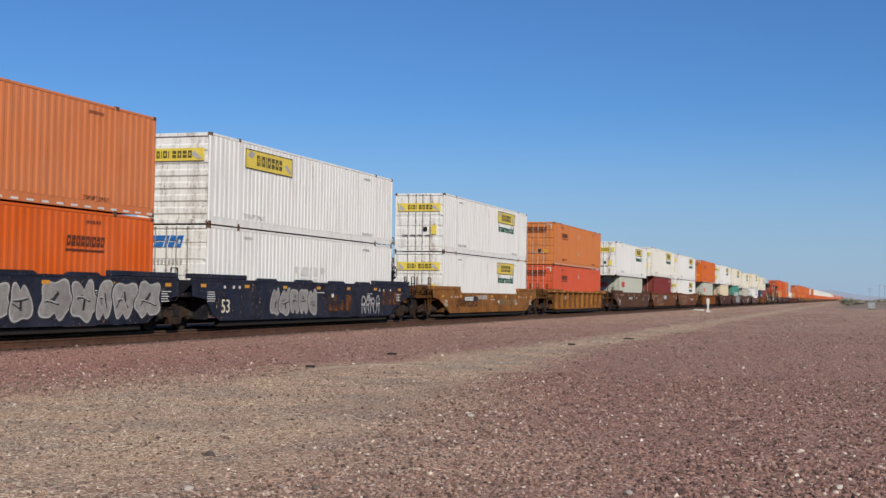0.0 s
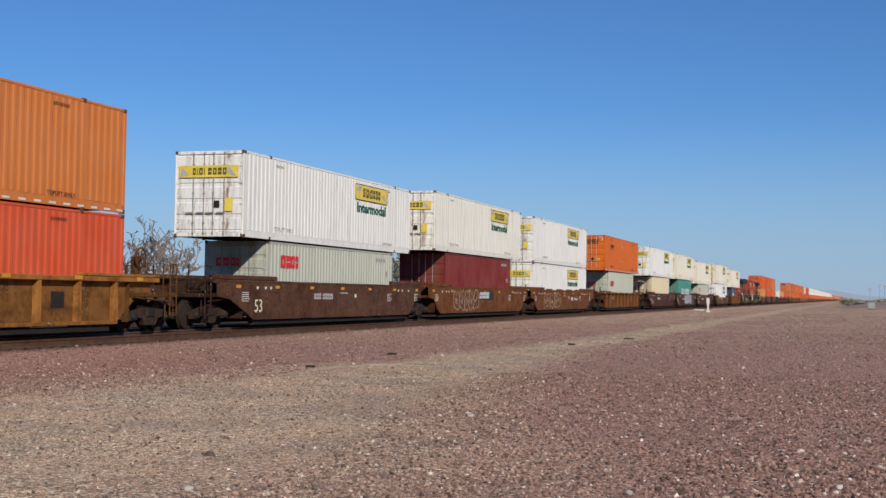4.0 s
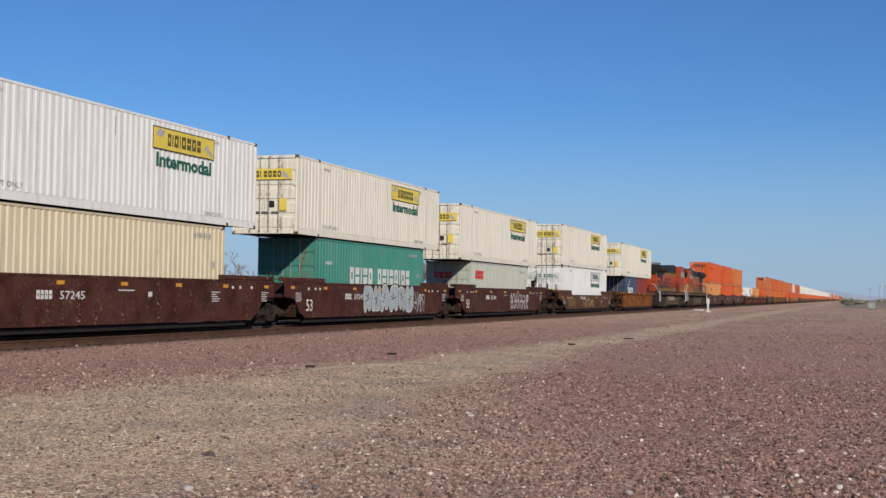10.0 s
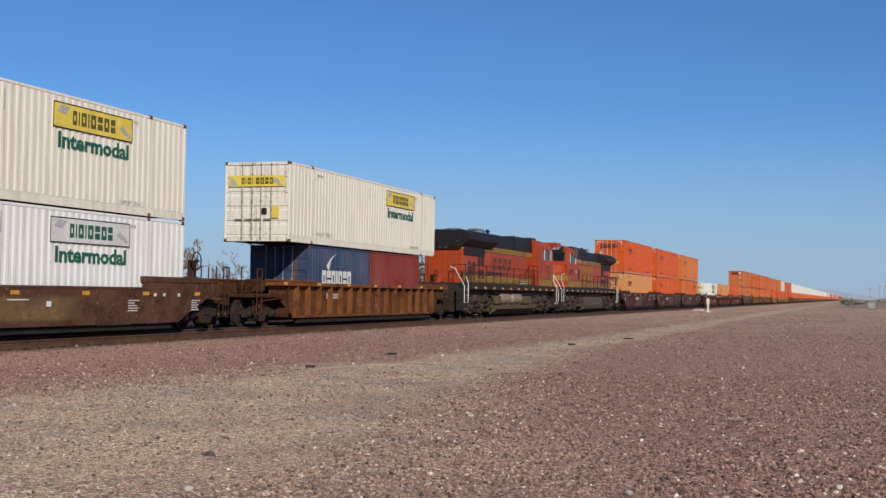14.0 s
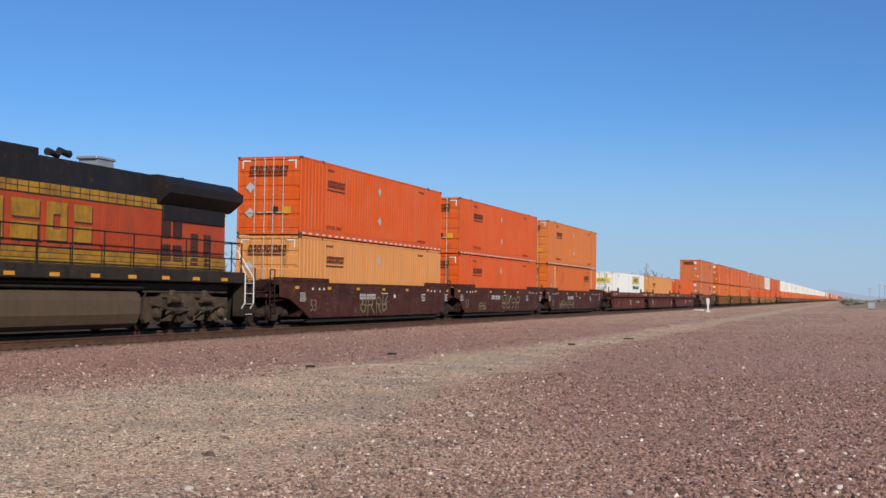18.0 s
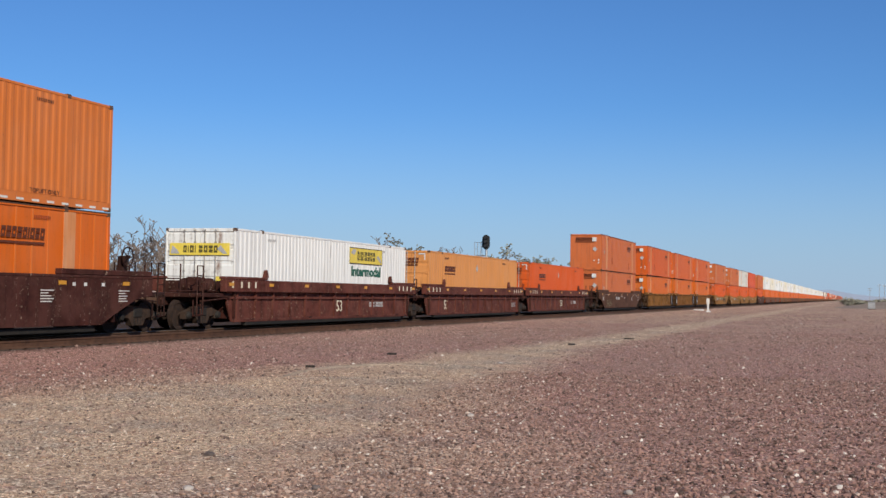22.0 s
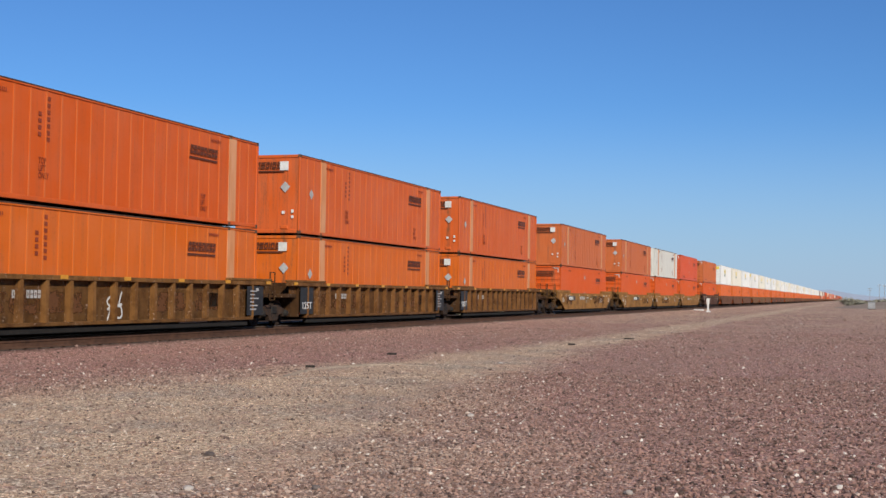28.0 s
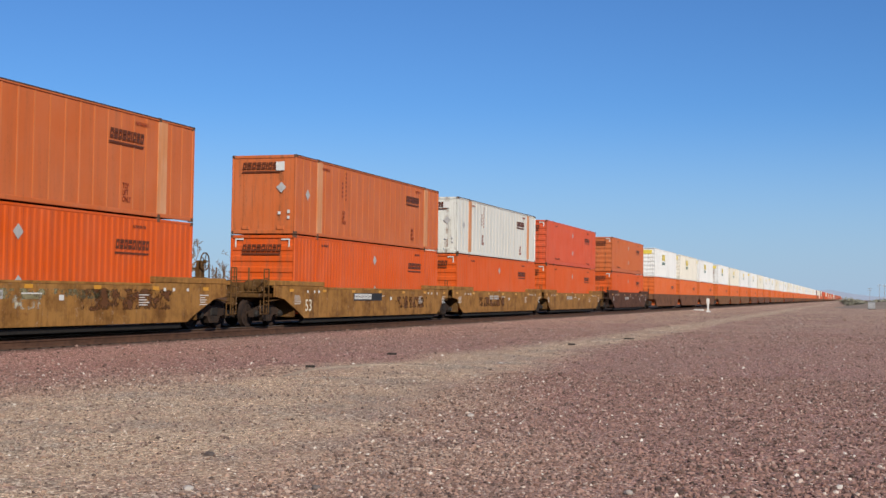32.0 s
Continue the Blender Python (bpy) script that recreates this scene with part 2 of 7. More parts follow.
RED_MARK = mottled("red_marking", (0.55, 0.015, 0.02), (0.62, 0.03, 0.03), 9, 0.5, 0, 0.05)
BLUE_MARK = mottled("blue_marking", (0.015, 0.10, 0.32), (0.03, 0.14, 0.38), 9, 0.5, 0, 0.05)
BROWN_MARK = mottled("dark_brown_marking", (0.05, 0.018, 0.012), (0.07, 0.028, 0.018), 9, 0.55, 0, 0.05)
FADED_SPRAY = mottled("faded_spray_paint", (0.125, 0.115, 0.06), (0.205, 0.188, 0.10), 9, 0.6, 0, 0.05)
PALE_SPRAY = mottled("pale_outline_spray", (0.30, 0.25, 0.18), (0.42, 0.36, 0.27), 9, 0.6, 0, 0.05)
WORN_SAND = worn_sheet("ragged_sandy_paint", (0.12, 0.065, 0.030), (0.23, 0.145, 0.070), 0.95, 0.45)
WORN_SPRAY = worn_sheet("ragged_faded_spray", (0.15, 0.13, 0.07), (0.26, 0.23, 0.13), 0.45)
WORN_CREAM = worn_sheet("ragged_cream_paint", (0.38, 0.33, 0.24), (0.55, 0.50, 0.38), 0.3)
WORN_RUST = worn_sheet("ragged_rust", (0.07, 0.028, 0.012), (0.13, 0.055, 0.022), 0.6)
PALE_SILVER = mottled("pale_silver_spray", (0.27, 0.31, 0.31), (0.40, 0.44, 0.44), 4, 0.5, 0.1, 0.05)
CREAM_MARK = mottled("cream_marking", (0.62, 0.56, 0.42), (0.7, 0.64, 0.5), 9, 0.55, 0, 0.05)
SILVER_SPRAY = mottled("silver_spray_paint", (0.19, 0.18, 0.165), (0.30, 0.285, 0.265), 5, 0.5, 0.1, 0.05)
# ---- ground ----
def ground_height(x, y):
    """Desert flat with a low ballast bank under the line."""
    d = abs(y - TRACK_Y)
    if d < 1.95:
        z = 0.14
    elif d < 3.6:
        z = 0.14 - 0.14 * ((d - 1.95) / 1.65) ** 0.8
    else:
        z = 0.0
    far = math.hypot(x, y)
    if d > 3.6 and far < 90:
        k = min(1.0, (d - 3.6) / 2.0)
        z += k * (0.035 * noise.noise((x * 0.35, y * 0.35, 3.0)) + 0.018 * noise.noise((x * 1.3, y * 1.3, 7.0)))
    if far > 120 and y < 12:
        z += 0.25 * max(0.0, noise.noise((x * 0.02, y * 0.05, 1.0))) * min(1.0, (12 - y) / 10)
    return z


def spread(a, b, n, power):
    return [a + (b - a) * (i / n) ** power for i in range(n + 1)]


def ground_sheet():
    xs = [-x for x in reversed(spread(4.0, 1500, 24, 3))] + [-4 + 8 * i / 16 for i in range(1, 16)] + spread(4.0, 60.0, 220, 1.4)[0:] + spread(60.0, 4400, 90, 2.4)[1:]
    ys = [-y for y in reversed(spread(4.0, 2500, 30, 3))] + [-4 + 0.22 * i for i in range(1, 94)]
    ys = [y for y in ys if y < 16.6] + [16.81 + 0.15 * i for i in range(14)] + [18.91, 20.41, 21.91, 22.5, 23.2, 24.0] + [24 + y for y in spread(1.0, 2600, 40, 3)]
    ys = sorted(set(round(y, 3) for y in ys))
    xs = sorted(set(round(x, 3) for x in xs))
    nx, ny = len(xs), len(ys)
    verts = [(x, y, ground_height(x, y)) for x in xs for y in ys]
    faces = [(i * ny + j, (i + 1) * ny + j, (i + 1) * ny + j + 1, i * ny + j + 1) for i in range(nx - 1) for j in range(ny - 1)]
    me = bpy.data.meshes.new("ground")
    me.from_pydata(verts, [], faces)
    me.polygons.foreach_set("use_smooth", [True] * len(faces))
    return me


def place_factors(n, l):
    """Where the tan wheel track and the oil-stained bed, darkened for shade, lie, from the place itself."""
    geo = n.new("ShaderNodeNewGeometry")
    sep = n.new("ShaderNodeSeparateXYZ")
    l.new(geo.outputs["Position"], sep.inputs[0])
    x, y = sep.outputs[0], sep.outputs[1]
    warp = math_node(n, l, "MULTIPLY", math_node(n, l, "SUBTRACT", noise_tex(n, l, geo.outputs["Position"], 0.30, 7, 0.72), 0.5), 4.4)
    fall = math_node(n, l, "POWER", math.e, math_node(n, l, "MULTIPLY", math_node(n, l, "MAXIMUM", math_node(n, l, "SUBTRACT", x, 12.0), 0.0), -0.1))
    half = math_node(n, l, "ADD", math_node(n, l, "MULTIPLY", fall, 3.5), 1.0)
    off = math_node(n, l, "ABSOLUTE", math_node(n, l, "ADD", math_node(n, l, "SUBTRACT", y, 8.7), warp))
    tan = ramp(n, l, math_node(n, l, "DIVIDE", off, math_node(n, l, "MULTIPLY", half, 2.0)), 0.26, 0.80, (1, 1, 1), (0, 0, 0))
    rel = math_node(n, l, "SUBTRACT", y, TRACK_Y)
    # stretched behind the line, to darken the ground that shows below the train
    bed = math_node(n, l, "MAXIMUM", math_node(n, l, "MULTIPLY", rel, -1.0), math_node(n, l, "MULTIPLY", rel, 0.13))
    return geo.outputs["Position"], tan, bed


def gravel_colour(n, l, pos):
    """Stone colours mixed at the size of single stones."""
    vo = n.new("ShaderNodeTexVoronoi")
    vo.inputs["Scale"].default_value = 26.0
    l.new(pos, vo.inputs["Vector"])
    sep = n.new("ShaderNodeSeparateColor")
    l.new(vo.outputs["Color"], sep.inputs[0])
    return vo.outputs["Distance"], sep.outputs[0]


def stops(n, l, fac, rows):
    """A colour ramp from rows of place and colour."""
    r = n.new("ShaderNodeValToRGB")
    for k, (p, c) in enumerate(rows):
        e = r.color_ramp.elements[0] if k == 0 else r.color_ramp.elements[1] if k == 1 else r.color_ramp.elements.new(p)
        e.position, e.color = p, (*c, 1)
    l.new(fac, r.inputs["Fac"])
    return r.outputs["Color"]


PINKS = ((0.0, (0.119, 0.064, 0.053)), (1.0, (0.498, 0.356, 0.290)), (0.3, (0.255, 0.137, 0.110)), (0.6, (0.308, 0.169, 0.137)), (0.85, (0.368, 0.216, 0.178)))
GREYS = ((0.0, (0.135, 0.105, 0.082)), (1.0, (0.55, 0.47, 0.37)), (0.5, (0.325, 0.25, 0.182)))
SANDS = ((0.0, (0.280, 0.193, 0.125)), (1.0, (0.650, 0.515, 0.364)), (0.5, (0.493, 0.349, 0.231)))


def ground_material():
    m, n, l, b = node_material("desert_gravel", 0.95)
    b.inputs["Specular IOR Level"].default_value = 0.08
    pos, tan, bed = place_factors(n, l)
    dist, pick = gravel_colour(n, l, pos)
    broad = noise_tex(n, l, pos, 0.35, 4, 0.6)
    mid = noise_tex(n, l, pos, 3.2, 4, 0.6)
    sandy = mix(n, l, ramp(n, l, noise_tex(n, l, pos, 0.55, 6, 0.65), 0.45, 0.62), stops(n, l, pick, SANDS), stops(n, l, pick, GREYS))
    far = n.new("ShaderNodeSeparateXYZ")
    l.new(pos, far.inputs[0])
    # sand cover grows in patches with distance along the line
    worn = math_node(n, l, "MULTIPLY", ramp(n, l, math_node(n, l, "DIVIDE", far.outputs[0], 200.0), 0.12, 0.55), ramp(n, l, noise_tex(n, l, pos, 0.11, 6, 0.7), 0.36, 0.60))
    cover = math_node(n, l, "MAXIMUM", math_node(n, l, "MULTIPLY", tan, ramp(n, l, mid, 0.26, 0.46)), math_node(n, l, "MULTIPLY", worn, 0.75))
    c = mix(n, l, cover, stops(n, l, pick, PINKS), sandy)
    vf = n.new("ShaderNodeTexVoronoi")
    vf.inputs["Scale"].default_value = 50.0
    l.new(pos, vf.inputs["Vector"])
    grain = n.new("ShaderNodeSeparateColor")
    l.new(vf.outputs["Color"], grain.inputs[0])
    c = mix(n, l, 0.85, c, stops(n, l, grain.outputs[1], ((0.0, (0.30, 0.28, 0.28)), (1.0, (3.0, 3.0, 3.0)), (0.5, (1.08, 1.08, 1.08)), (0.9, (1.5, 1.5, 1.5)))), "MULTIPLY")
    c = mix(n, l, math_node(n, l, "MULTIPLY", ramp(n, l, broad, 0.4, 0.7), 0.4), c, (0.30, 0.205, 0.15))
    c = mix(n, l, math_node(n, l, "MULTIPLY", ramp(n, l, mid, 0.5, 0.75), 0.35), c, (0.20, 0.125, 0.10))
    # oil stains on the bed, plus the train's shade painted under and behind it
    oil_and_shade = ramp(n, l, math_node(n, l, "MULTIPLY", bed, 0.2), 0.36, 0.46, (1, 1, 1), (0, 0, 0))
    c = mix(n, l, math_node(n, l, "MULTIPLY", oil_and_shade, 0.92), c, (0.032, 0.021, 0.015))
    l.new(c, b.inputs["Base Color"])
    h = math_node(n, l, "ADD", math_node(n, l, "MULTIPLY", dist, -0.8), math_node(n, l, "MULTIPLY", mid, 1.0))
    bump(n, l, b, h, 0.7, 0.03)
    return m


ground = new("ground", ground_sheet())
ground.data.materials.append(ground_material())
tagged(ground, "flat desert ground of reddish gravel and tan sand", "ground", kind="structure")


def stone_material():
    m, n, l, b = node_material("loose_stones", 0.9)
    b.inputs["Specular IOR Level"].default_value = 0.15
    pos, tan, bed = place_factors(n, l)
    geo = n.new("ShaderNodeNewGeometry")
    pick = geo.outputs["Random Per Island"]
    red = stops(n, l, pick, ((0.0, (0.03, 0.022, 0.020)), (1.0, (0.66, 0.60, 0.53)), (0.26, (0.10, 0.056, 0.047)), (0.5, (0.21, 0.112, 0.092)), (0.8, (0.27, 0.155, 0.127)), (0.93, (0.33, 0.23, 0.19)), (0.975, (0.46, 0.37, 0.31))))
    tans = stops(n, l, pick, ((0.0, (0.04, 0.03, 0.027)), (1.0, (0.64, 0.58, 0.50)), (0.3, (0.15, 0.10, 0.08)), (0.55, (0.33, 0.23, 0.16)), (0.85, (0.39, 0.29, 0.215)), (0.96, (0.48, 0.40, 0.32))))
    f = noise_tex(n, l, geo.outputs["Position"], 60.0, 4, 0.6)
    c = mix(n, l, math_node(n, l, "MULTIPLY", tan, 0.8), red, tans)
    l.new(mix(n, l, math_node(n, l, "MULTIPLY", f, 0.3), c, (0.33, 0.23, 0.18)), b.inputs["Base Color"])
    bump(n, l, b, f, 0.4, 0.004)
    return m


def scatter_stones():
    """Loose stones over the ground, thinner and larger with distance."""
    rng = np.random.default_rng(11)
    ico = bmesh.new()
    bmesh.ops.create_icosphere(ico, subdivisions=1, radius=1.0)
    tv = np.array([v.co[:] for v in ico.verts])
    tf = np.array([[v.index for v in f.verts] for f in ico.faces])
    ico.free()
    ov = np.array([(1, 0, 0), (-1, 0, 0), (0, 1, 0), (0, -1, 0), (0, 0, 1), (0, 0, -1)], float)
    of = np.array([(0, 2, 4), (2, 1, 4), (1, 3, 4), (3, 0, 4), (2, 0, 5), (1, 2, 5), (3, 1, 5), (0, 3, 5)])
    allv, allf, base = [], [], 0
    bands = ((6.0, 13.0, 34000, 0.004, 0.026, tv, tf), (13.0, 26.0, 60000, 0.008, 0.034, ov, of), (26.0, 60.0, 26000, 0.016, 0.045, ov, of), (60.0, 130.0, 9000, 0.03, 0.07, ov, of))
    for r0, r1, count, s0, s1, V, F in bands:
        ang = YAW + rng.uniform(-0.39, 0.39, count)
        rad = np.sqrt(rng.uniform(r0 * r0, r1 * r1, count))
        x, y = rad * np.cos(ang), rad * np.sin(ang)
        keep = (y < TRACK_Y - 1.85) & ((np.abs(y - 8.7) > 1.0 + 2.7 * np.exp(-np.maximum(x - 12, 0) / 10)) | (rng.uniform(0, 1, count) < 0.55))
        x, y, rad2 = x[keep], y[keep], rad[keep]
        n = len(x)
        tan = np.abs(y - 8.7) / (1.0 + 2.7 * np.exp(-np.maximum(x - 12, 0) / 10))
        size = s0 + (s1 - s0) * rng.uniform(0, 1, n) ** 3.2
        size *= np.where((tan < 1.0) & (rng.uniform(0, 1, n) < 0.7), 0.62, 1.0)
        size *= np.where((rad2 < 13.0) & (y < 1.6) & (rng.uniform(0, 1, n) < 0.5), 1.35, 1.0)
        z = np.array([ground_height(a, b) for a, b in zip(x, y)])
        sc = size[:, None] * rng.uniform(0.6, 1.25, (n, 3)) * np.array([1, 1, 0.72])
        jit = 1 + rng.uniform(-0.28, 0.28, (n, len(V), 1))
        P = V[None] * jit * sc[:, None, :]
        a = rng.uniform(0, 6.28, n)
        ca, sa = np.cos(a)[:, None], np.sin(a)[:, None]
        tl = rng.uniform(-0.5, 0.5, (n, 1))
        Q = np.empty_like(P)
        Q[..., 0] = P[..., 0] * ca - P[..., 1] * sa + x[:, None]
        Q[..., 1] = P[..., 0] * sa + P[..., 1] * ca + y[:, None]
        Q[..., 2] = P[..., 2] + tl * P[..., 0] + z[:, None] + 0.25 * size[:, None]
        allv.append(Q.reshape(-1, 3))
        allf.append((F[None] + (base + np.arange(n) * len(V))[:, None, None]).reshape(-1, 3))
        base += n * len(V)
    me = bpy.data.meshes.new("loose_stones")
    me.from_pydata(np.concatenate(allv).tolist(), [], np.concatenate(allf).tolist())
    me.materials.append(stone_material())
    return me


stones = new("loose_stones", scatter_stones())
tagged(stones, "loose reddish, grey and white stones on the ground", "gravel", kind="stuff")

# pale ridge of sand thrown up where a wheel has turned
def sand_ridge():
    s = Shape()
    mid = [(20.6 + 0.27 * i, 9.95 + 0.65 * math.sin(i * 0.155)) for i in range(16)]
    mid += [(24.9 + 1.05 * math.sin(a), 9.55 + 0.78 * math.cos(a)) for a in [0.45 + 0.16 * k for k in range(8)]]
    mid += [(25.97 + 0.02 * k, 9.35 - 0.3 * k) for k in range(1, 5)]
    pts = []
    for i, (x, y) in enumerate(mid):
        xa, ya = mid[max(0, i - 1)]
        xb, yb = mid[min(len(mid) - 1, i + 1)]
        d = math.hypot(xb - xa, yb - ya)
        nx_, ny_ = -(yb - ya) / d, (xb - xa) / d
        taper = min(1.0, i / 5, (len(mid) - 1 - i) / 5) * (0.8 + 0.4 * noise.noise((x * 2, y * 2, 0)))
        for k, h in ((-1, -0.02), (-0.4, 0.026), (0.3, 0.032), (1, -0.02)):
            w = 0.16 * k * taper
            pts.append((x + nx_ * w, y + ny_ * w, ground_height(x, y) + (h * taper if h > 0 else h)))
    return s.add(pts, [(4 * i + j, 4 * i + 4 + j, 4 * i + 5 + j, 4 * i + 1 + j) for i in range(len(mid) - 1) for j in range(3)])


ridge_sand = new("sand_ridge", sand_ridge().mesh("sand_ridge", mottled("pale_sand", (0.26, 0.195, 0.138), (0.40, 0.31, 0.225), 14, 0.95)))
tagged(ridge_sand, "low curved ridge of pale sand on gravel", "sand", kind="stuff")

# ---- the line ----
TIE_WOOD = mottled("weathered_tie_wood", (0.045, 0.031, 0.023), (0.095, 0.068, 0.052), 7, 0.9, 0, 0.5)
track = empty("railway_track", "single railway track of steel rails on wooden ties", "railway track", kind="structure")
for sg in (-1, 1):
    y = TRACK_Y + sg * 0.755
    s = Shape()
    s.prism([(y - 0.076, 0.19), (y + 0.076, 0.19), (y + 0.07, 0.208), (y + 0.012, 0.225), (y + 0.010, 0.332), (y + 0.037, 0.342), (y + 0.037, 0.372), (y - 0.037, 0.372), (y - 0.037, 0.342), (y - 0.010, 0.332), (y - 0.012, 0.225), (y - 0.07, 0.208)], -200, 3200, "x")
    rail = part("rail", s, RUST, track, "rust-brown steel rail")
    part("rail_head", Shape().prism([(y - 0.037, 0.3725), (y + 0.037, 0.3725), (y + 0.030, HEAD_Z), (y - 0.030, HEAD_Z)], -200, 3200, "x"), BRIGHT_STEEL, rail, "polished running surface")
tie_mesh = Shape().box(-0.115, 0.115, -1.30, 1.30, 0.02, 0.187, 0.012).mesh("tie", TIE_WOOD)
rnd = random.Random(4)
rest = Shape()
for i in range(-40, 1400):
    x = 12 + 0.5 * i + rnd.uniform(-0.03, 0.03)
    if 0 <= i < 300:
        o = part("tie", tie_mesh, None, track)
        o.location, o.rotation_euler = (x, TRACK_Y + rnd.uniform(-0.04, 0.04), rnd.uniform(-0.01, 0.004)), (0, 0, rnd.uniform(-0.02, 0.02))
    else:
        rest.box(x - 0.115, x + 0.115, TRACK_Y - 1.30, TRACK_Y + 1.30, 0.02, 0.187)
tagged(part("distant_ties", rest, TIE_WOOD, track), kind="stuff")

# a length of spare rail laid along the shoulder, on packing blocks
SPARE_RUST = mottled("sunlit_rail_rust", (0.050, 0.024, 0.014), (0.105, 0.050, 0.028), 5, 0.85)
spare = empty("spare_rail", "rust-brown spare rail lying along the ballast", "rail")
y = TRACK_Y - 1.70
part("rail_length", Shape().prism([(y - 0.076, 0.165), (y + 0.076, 0.165), (y + 0.07, 0.186), (y + 0.02, 0.205), (y + 0.018, 0.30), (y + 0.037, 0.312), (y + 0.037, 0.35), (y - 0.037, 0.35), (y - 0.037, 0.312), (y - 0.018, 0.30), (y - 0.02, 0.205), (y - 0.07, 0.186)], -60, 900, "x"), SPARE_RUST, spare)
pack = Shape()
for i in range(700):
    x = 10 + 0.5 * i + rnd.uniform(-0.05, 0.05)
    w = rnd.uniform(0.13, 0.19)
    pack.box(x - w, x + w, y - 0.10, y + 0.10, 0.06, 0.165)
tagged(part("packing", pack, TIE_WOOD, spare), kind="stuff")
# ---- lettering ----
def text_mesh(body, size, material, width=None, heavy=0.0):
    """Flat letters in the x-z plane, facing -y, from x=0, base line z=0."""
    cu = bpy.data.curves.new("letters", "FONT")
    cu.body, cu.size, cu.resolution_u, cu.extrude, cu.offset = body, size, 2, 0.004, heavy
    cu.align_x, cu.space_line = "LEFT", 0.85
    ob = bpy.data.objects.new("letters", cu)
    scene.collection.objects.link(ob)
    bpy.context.view_layer.update()
    me = bpy.data.meshes.new_from_object(ob.evaluated_get(bpy.context.evaluated_depsgraph_get()))
    bpy.data.objects.remove(ob)
    xs = [q.co.x for q in me.vertices]
    k = width / (max(xs) - min(xs)) if width else 1.0
    me.transform(Matrix.Diagonal((k, 1, 1, 1)) @ Matrix.Rotation(radians(90), 4, "X") @ Matrix.Translation((-min(xs), 0, 0)))
    me.materials.clear()
    me.materials.append(material)
    return me


def blocks(widths, height, gap=0.16, slant=0.0, thick=0.006, pierced=True):
    """A row of plain bars that stand for a brand's or number's characters; facing -y, from x=0."""
    s, x = Shape(), 0.0
    h = height
    for k, w in enumerate(widths):
        if w > 0.35 and pierced:
            # plain slabs, in turn with a square hole and with a slit across
            w *= h
            rows = [(0, w, 0, 0.30), (0, w, 0.70, 1.0), (0, 0.32 * w, 0.30, 0.70), (0.68 * w, w, 0.30, 0.70)] if k % 2 == 0 else [(0, w, 0, 0.44), (0, w, 0.56, 1.0)]
            for x0, x1, z0, z1 in rows:
                z0, z1 = z0 * h, z1 * h
                s.prism([(x + x0 + slant * z0, z0), (x + x1 + slant * z0, z0), (x + x1 + slant * z1, z1), (x + x0 + slant * z1, z1)], -thick, 0.0)
        elif w > 0:
            w *= h
            s.prism([(x, 0), (x + w, 0), (x + w + slant * h, h), (x + slant * h, h)], -thick, 0.0)
        else:
            w = -w * h
        x += w + gap * h
    return s


def number_bars(n, height, slant=0.0):
    return blocks([0.42] * n, height, 0.38, slant, 0.004, False)


def turned_to_end(me):
    """The same flat marking, on a face that looks to -x (reads from +y to -y)."""
    c = me.copy()
    c.transform(Matrix.Rotation(radians(-90), 4, "Z"))
    return c


def upright_bars(n):
    """A column of small bars that stand for a number written upright."""
    s = Shape()
    for i in range(n):
        s.box(0, 0.13, -0.004, 0, 0.17 * i, 0.17 * i + 0.10)
    return s


SHAPES = {}
JOINED = {"reflective_tape", "stencil_marking", "notice_marking", "number_marking", "company_mark", "panel_ornament", "owner_number_marking", "corner_marking", "sticker_set", "upright_marking", "company_mark", "lettering"}


def shared(key, make):
    if key not in SHAPES:
        SHAPES[key] = make()
    return SHAPES[key]


def mark(name, key, make, material, parent, x, z, y, on_end=False, label=""):
    me = shared((key, "end" if on_end else "side"), lambda: turned_to_end(make().mesh(name, material)) if on_end else make().mesh(name, material))
    ob = part(name, me, None, parent, label)
    ob.location = (y, x, z) if on_end else (x, y, z)
    if name in JOINED:
        ob["kind"] = "stuff"
    return ob


# ---- containers ----
def corrugated(x0, x1, z0, z1, y, depth, period, sign):
    """A folded side sheet; sign -1 for the near side."""
    s = Shape()
    n = max(2, round((x1 - x0) / period))
    p = (x1 - x0) / n
    prof = []
    for i in range(n):
        a = x0 + i * p
        prof += [(a, 0), (a + 0.34 * p, 0), (a + 0.5 * p, 1), (a + 0.84 * p, 1)]
    prof.append((x1, 0))
    pts = []
    for x, k in prof:
        yy = y - sign * depth * k
        pts += [(x, yy, z0), (x, yy, z1)]
    faces = [(2 * i, 2 * i + 2, 2 * i + 3, 2 * i + 1) for i in range(len(prof) - 1)]
    return s.add(pts, faces)


def plated(x0, x1, z0, z1, y, sign, pitch):
    """A smooth side sheet with slim upright hat posts."""
    s = Shape()
    a = y - sign * 0.03
    s.box(x0, x1, min(a, a - sign * 0.01), max(a, a - sign * 0.01), z0, z1)
    return s


def hat_posts(x0, x1, z0, z1, y, sign, pitch):
    s = Shape()
    a = y - sign * 0.03
    n = max(2, round((x1 - x0) / pitch))
    for i in range(1, n):
        x = x0 + (x1 - x0) * i / n
        s.box(x - 0.026, x + 0.026, min(a, a + sign * 0.014), max(a, a + sign * 0.014), z0, z1)
    return s


def hinge_set(H, yh):
    s = Shape()
    for i in range(4):
        z = 0.35 + (H - 0.75) * i / 3
        s.box(0.004, 0.05, yh - 0.07, yh + 0.07, z, z + 0.09, 0.01)
    return s


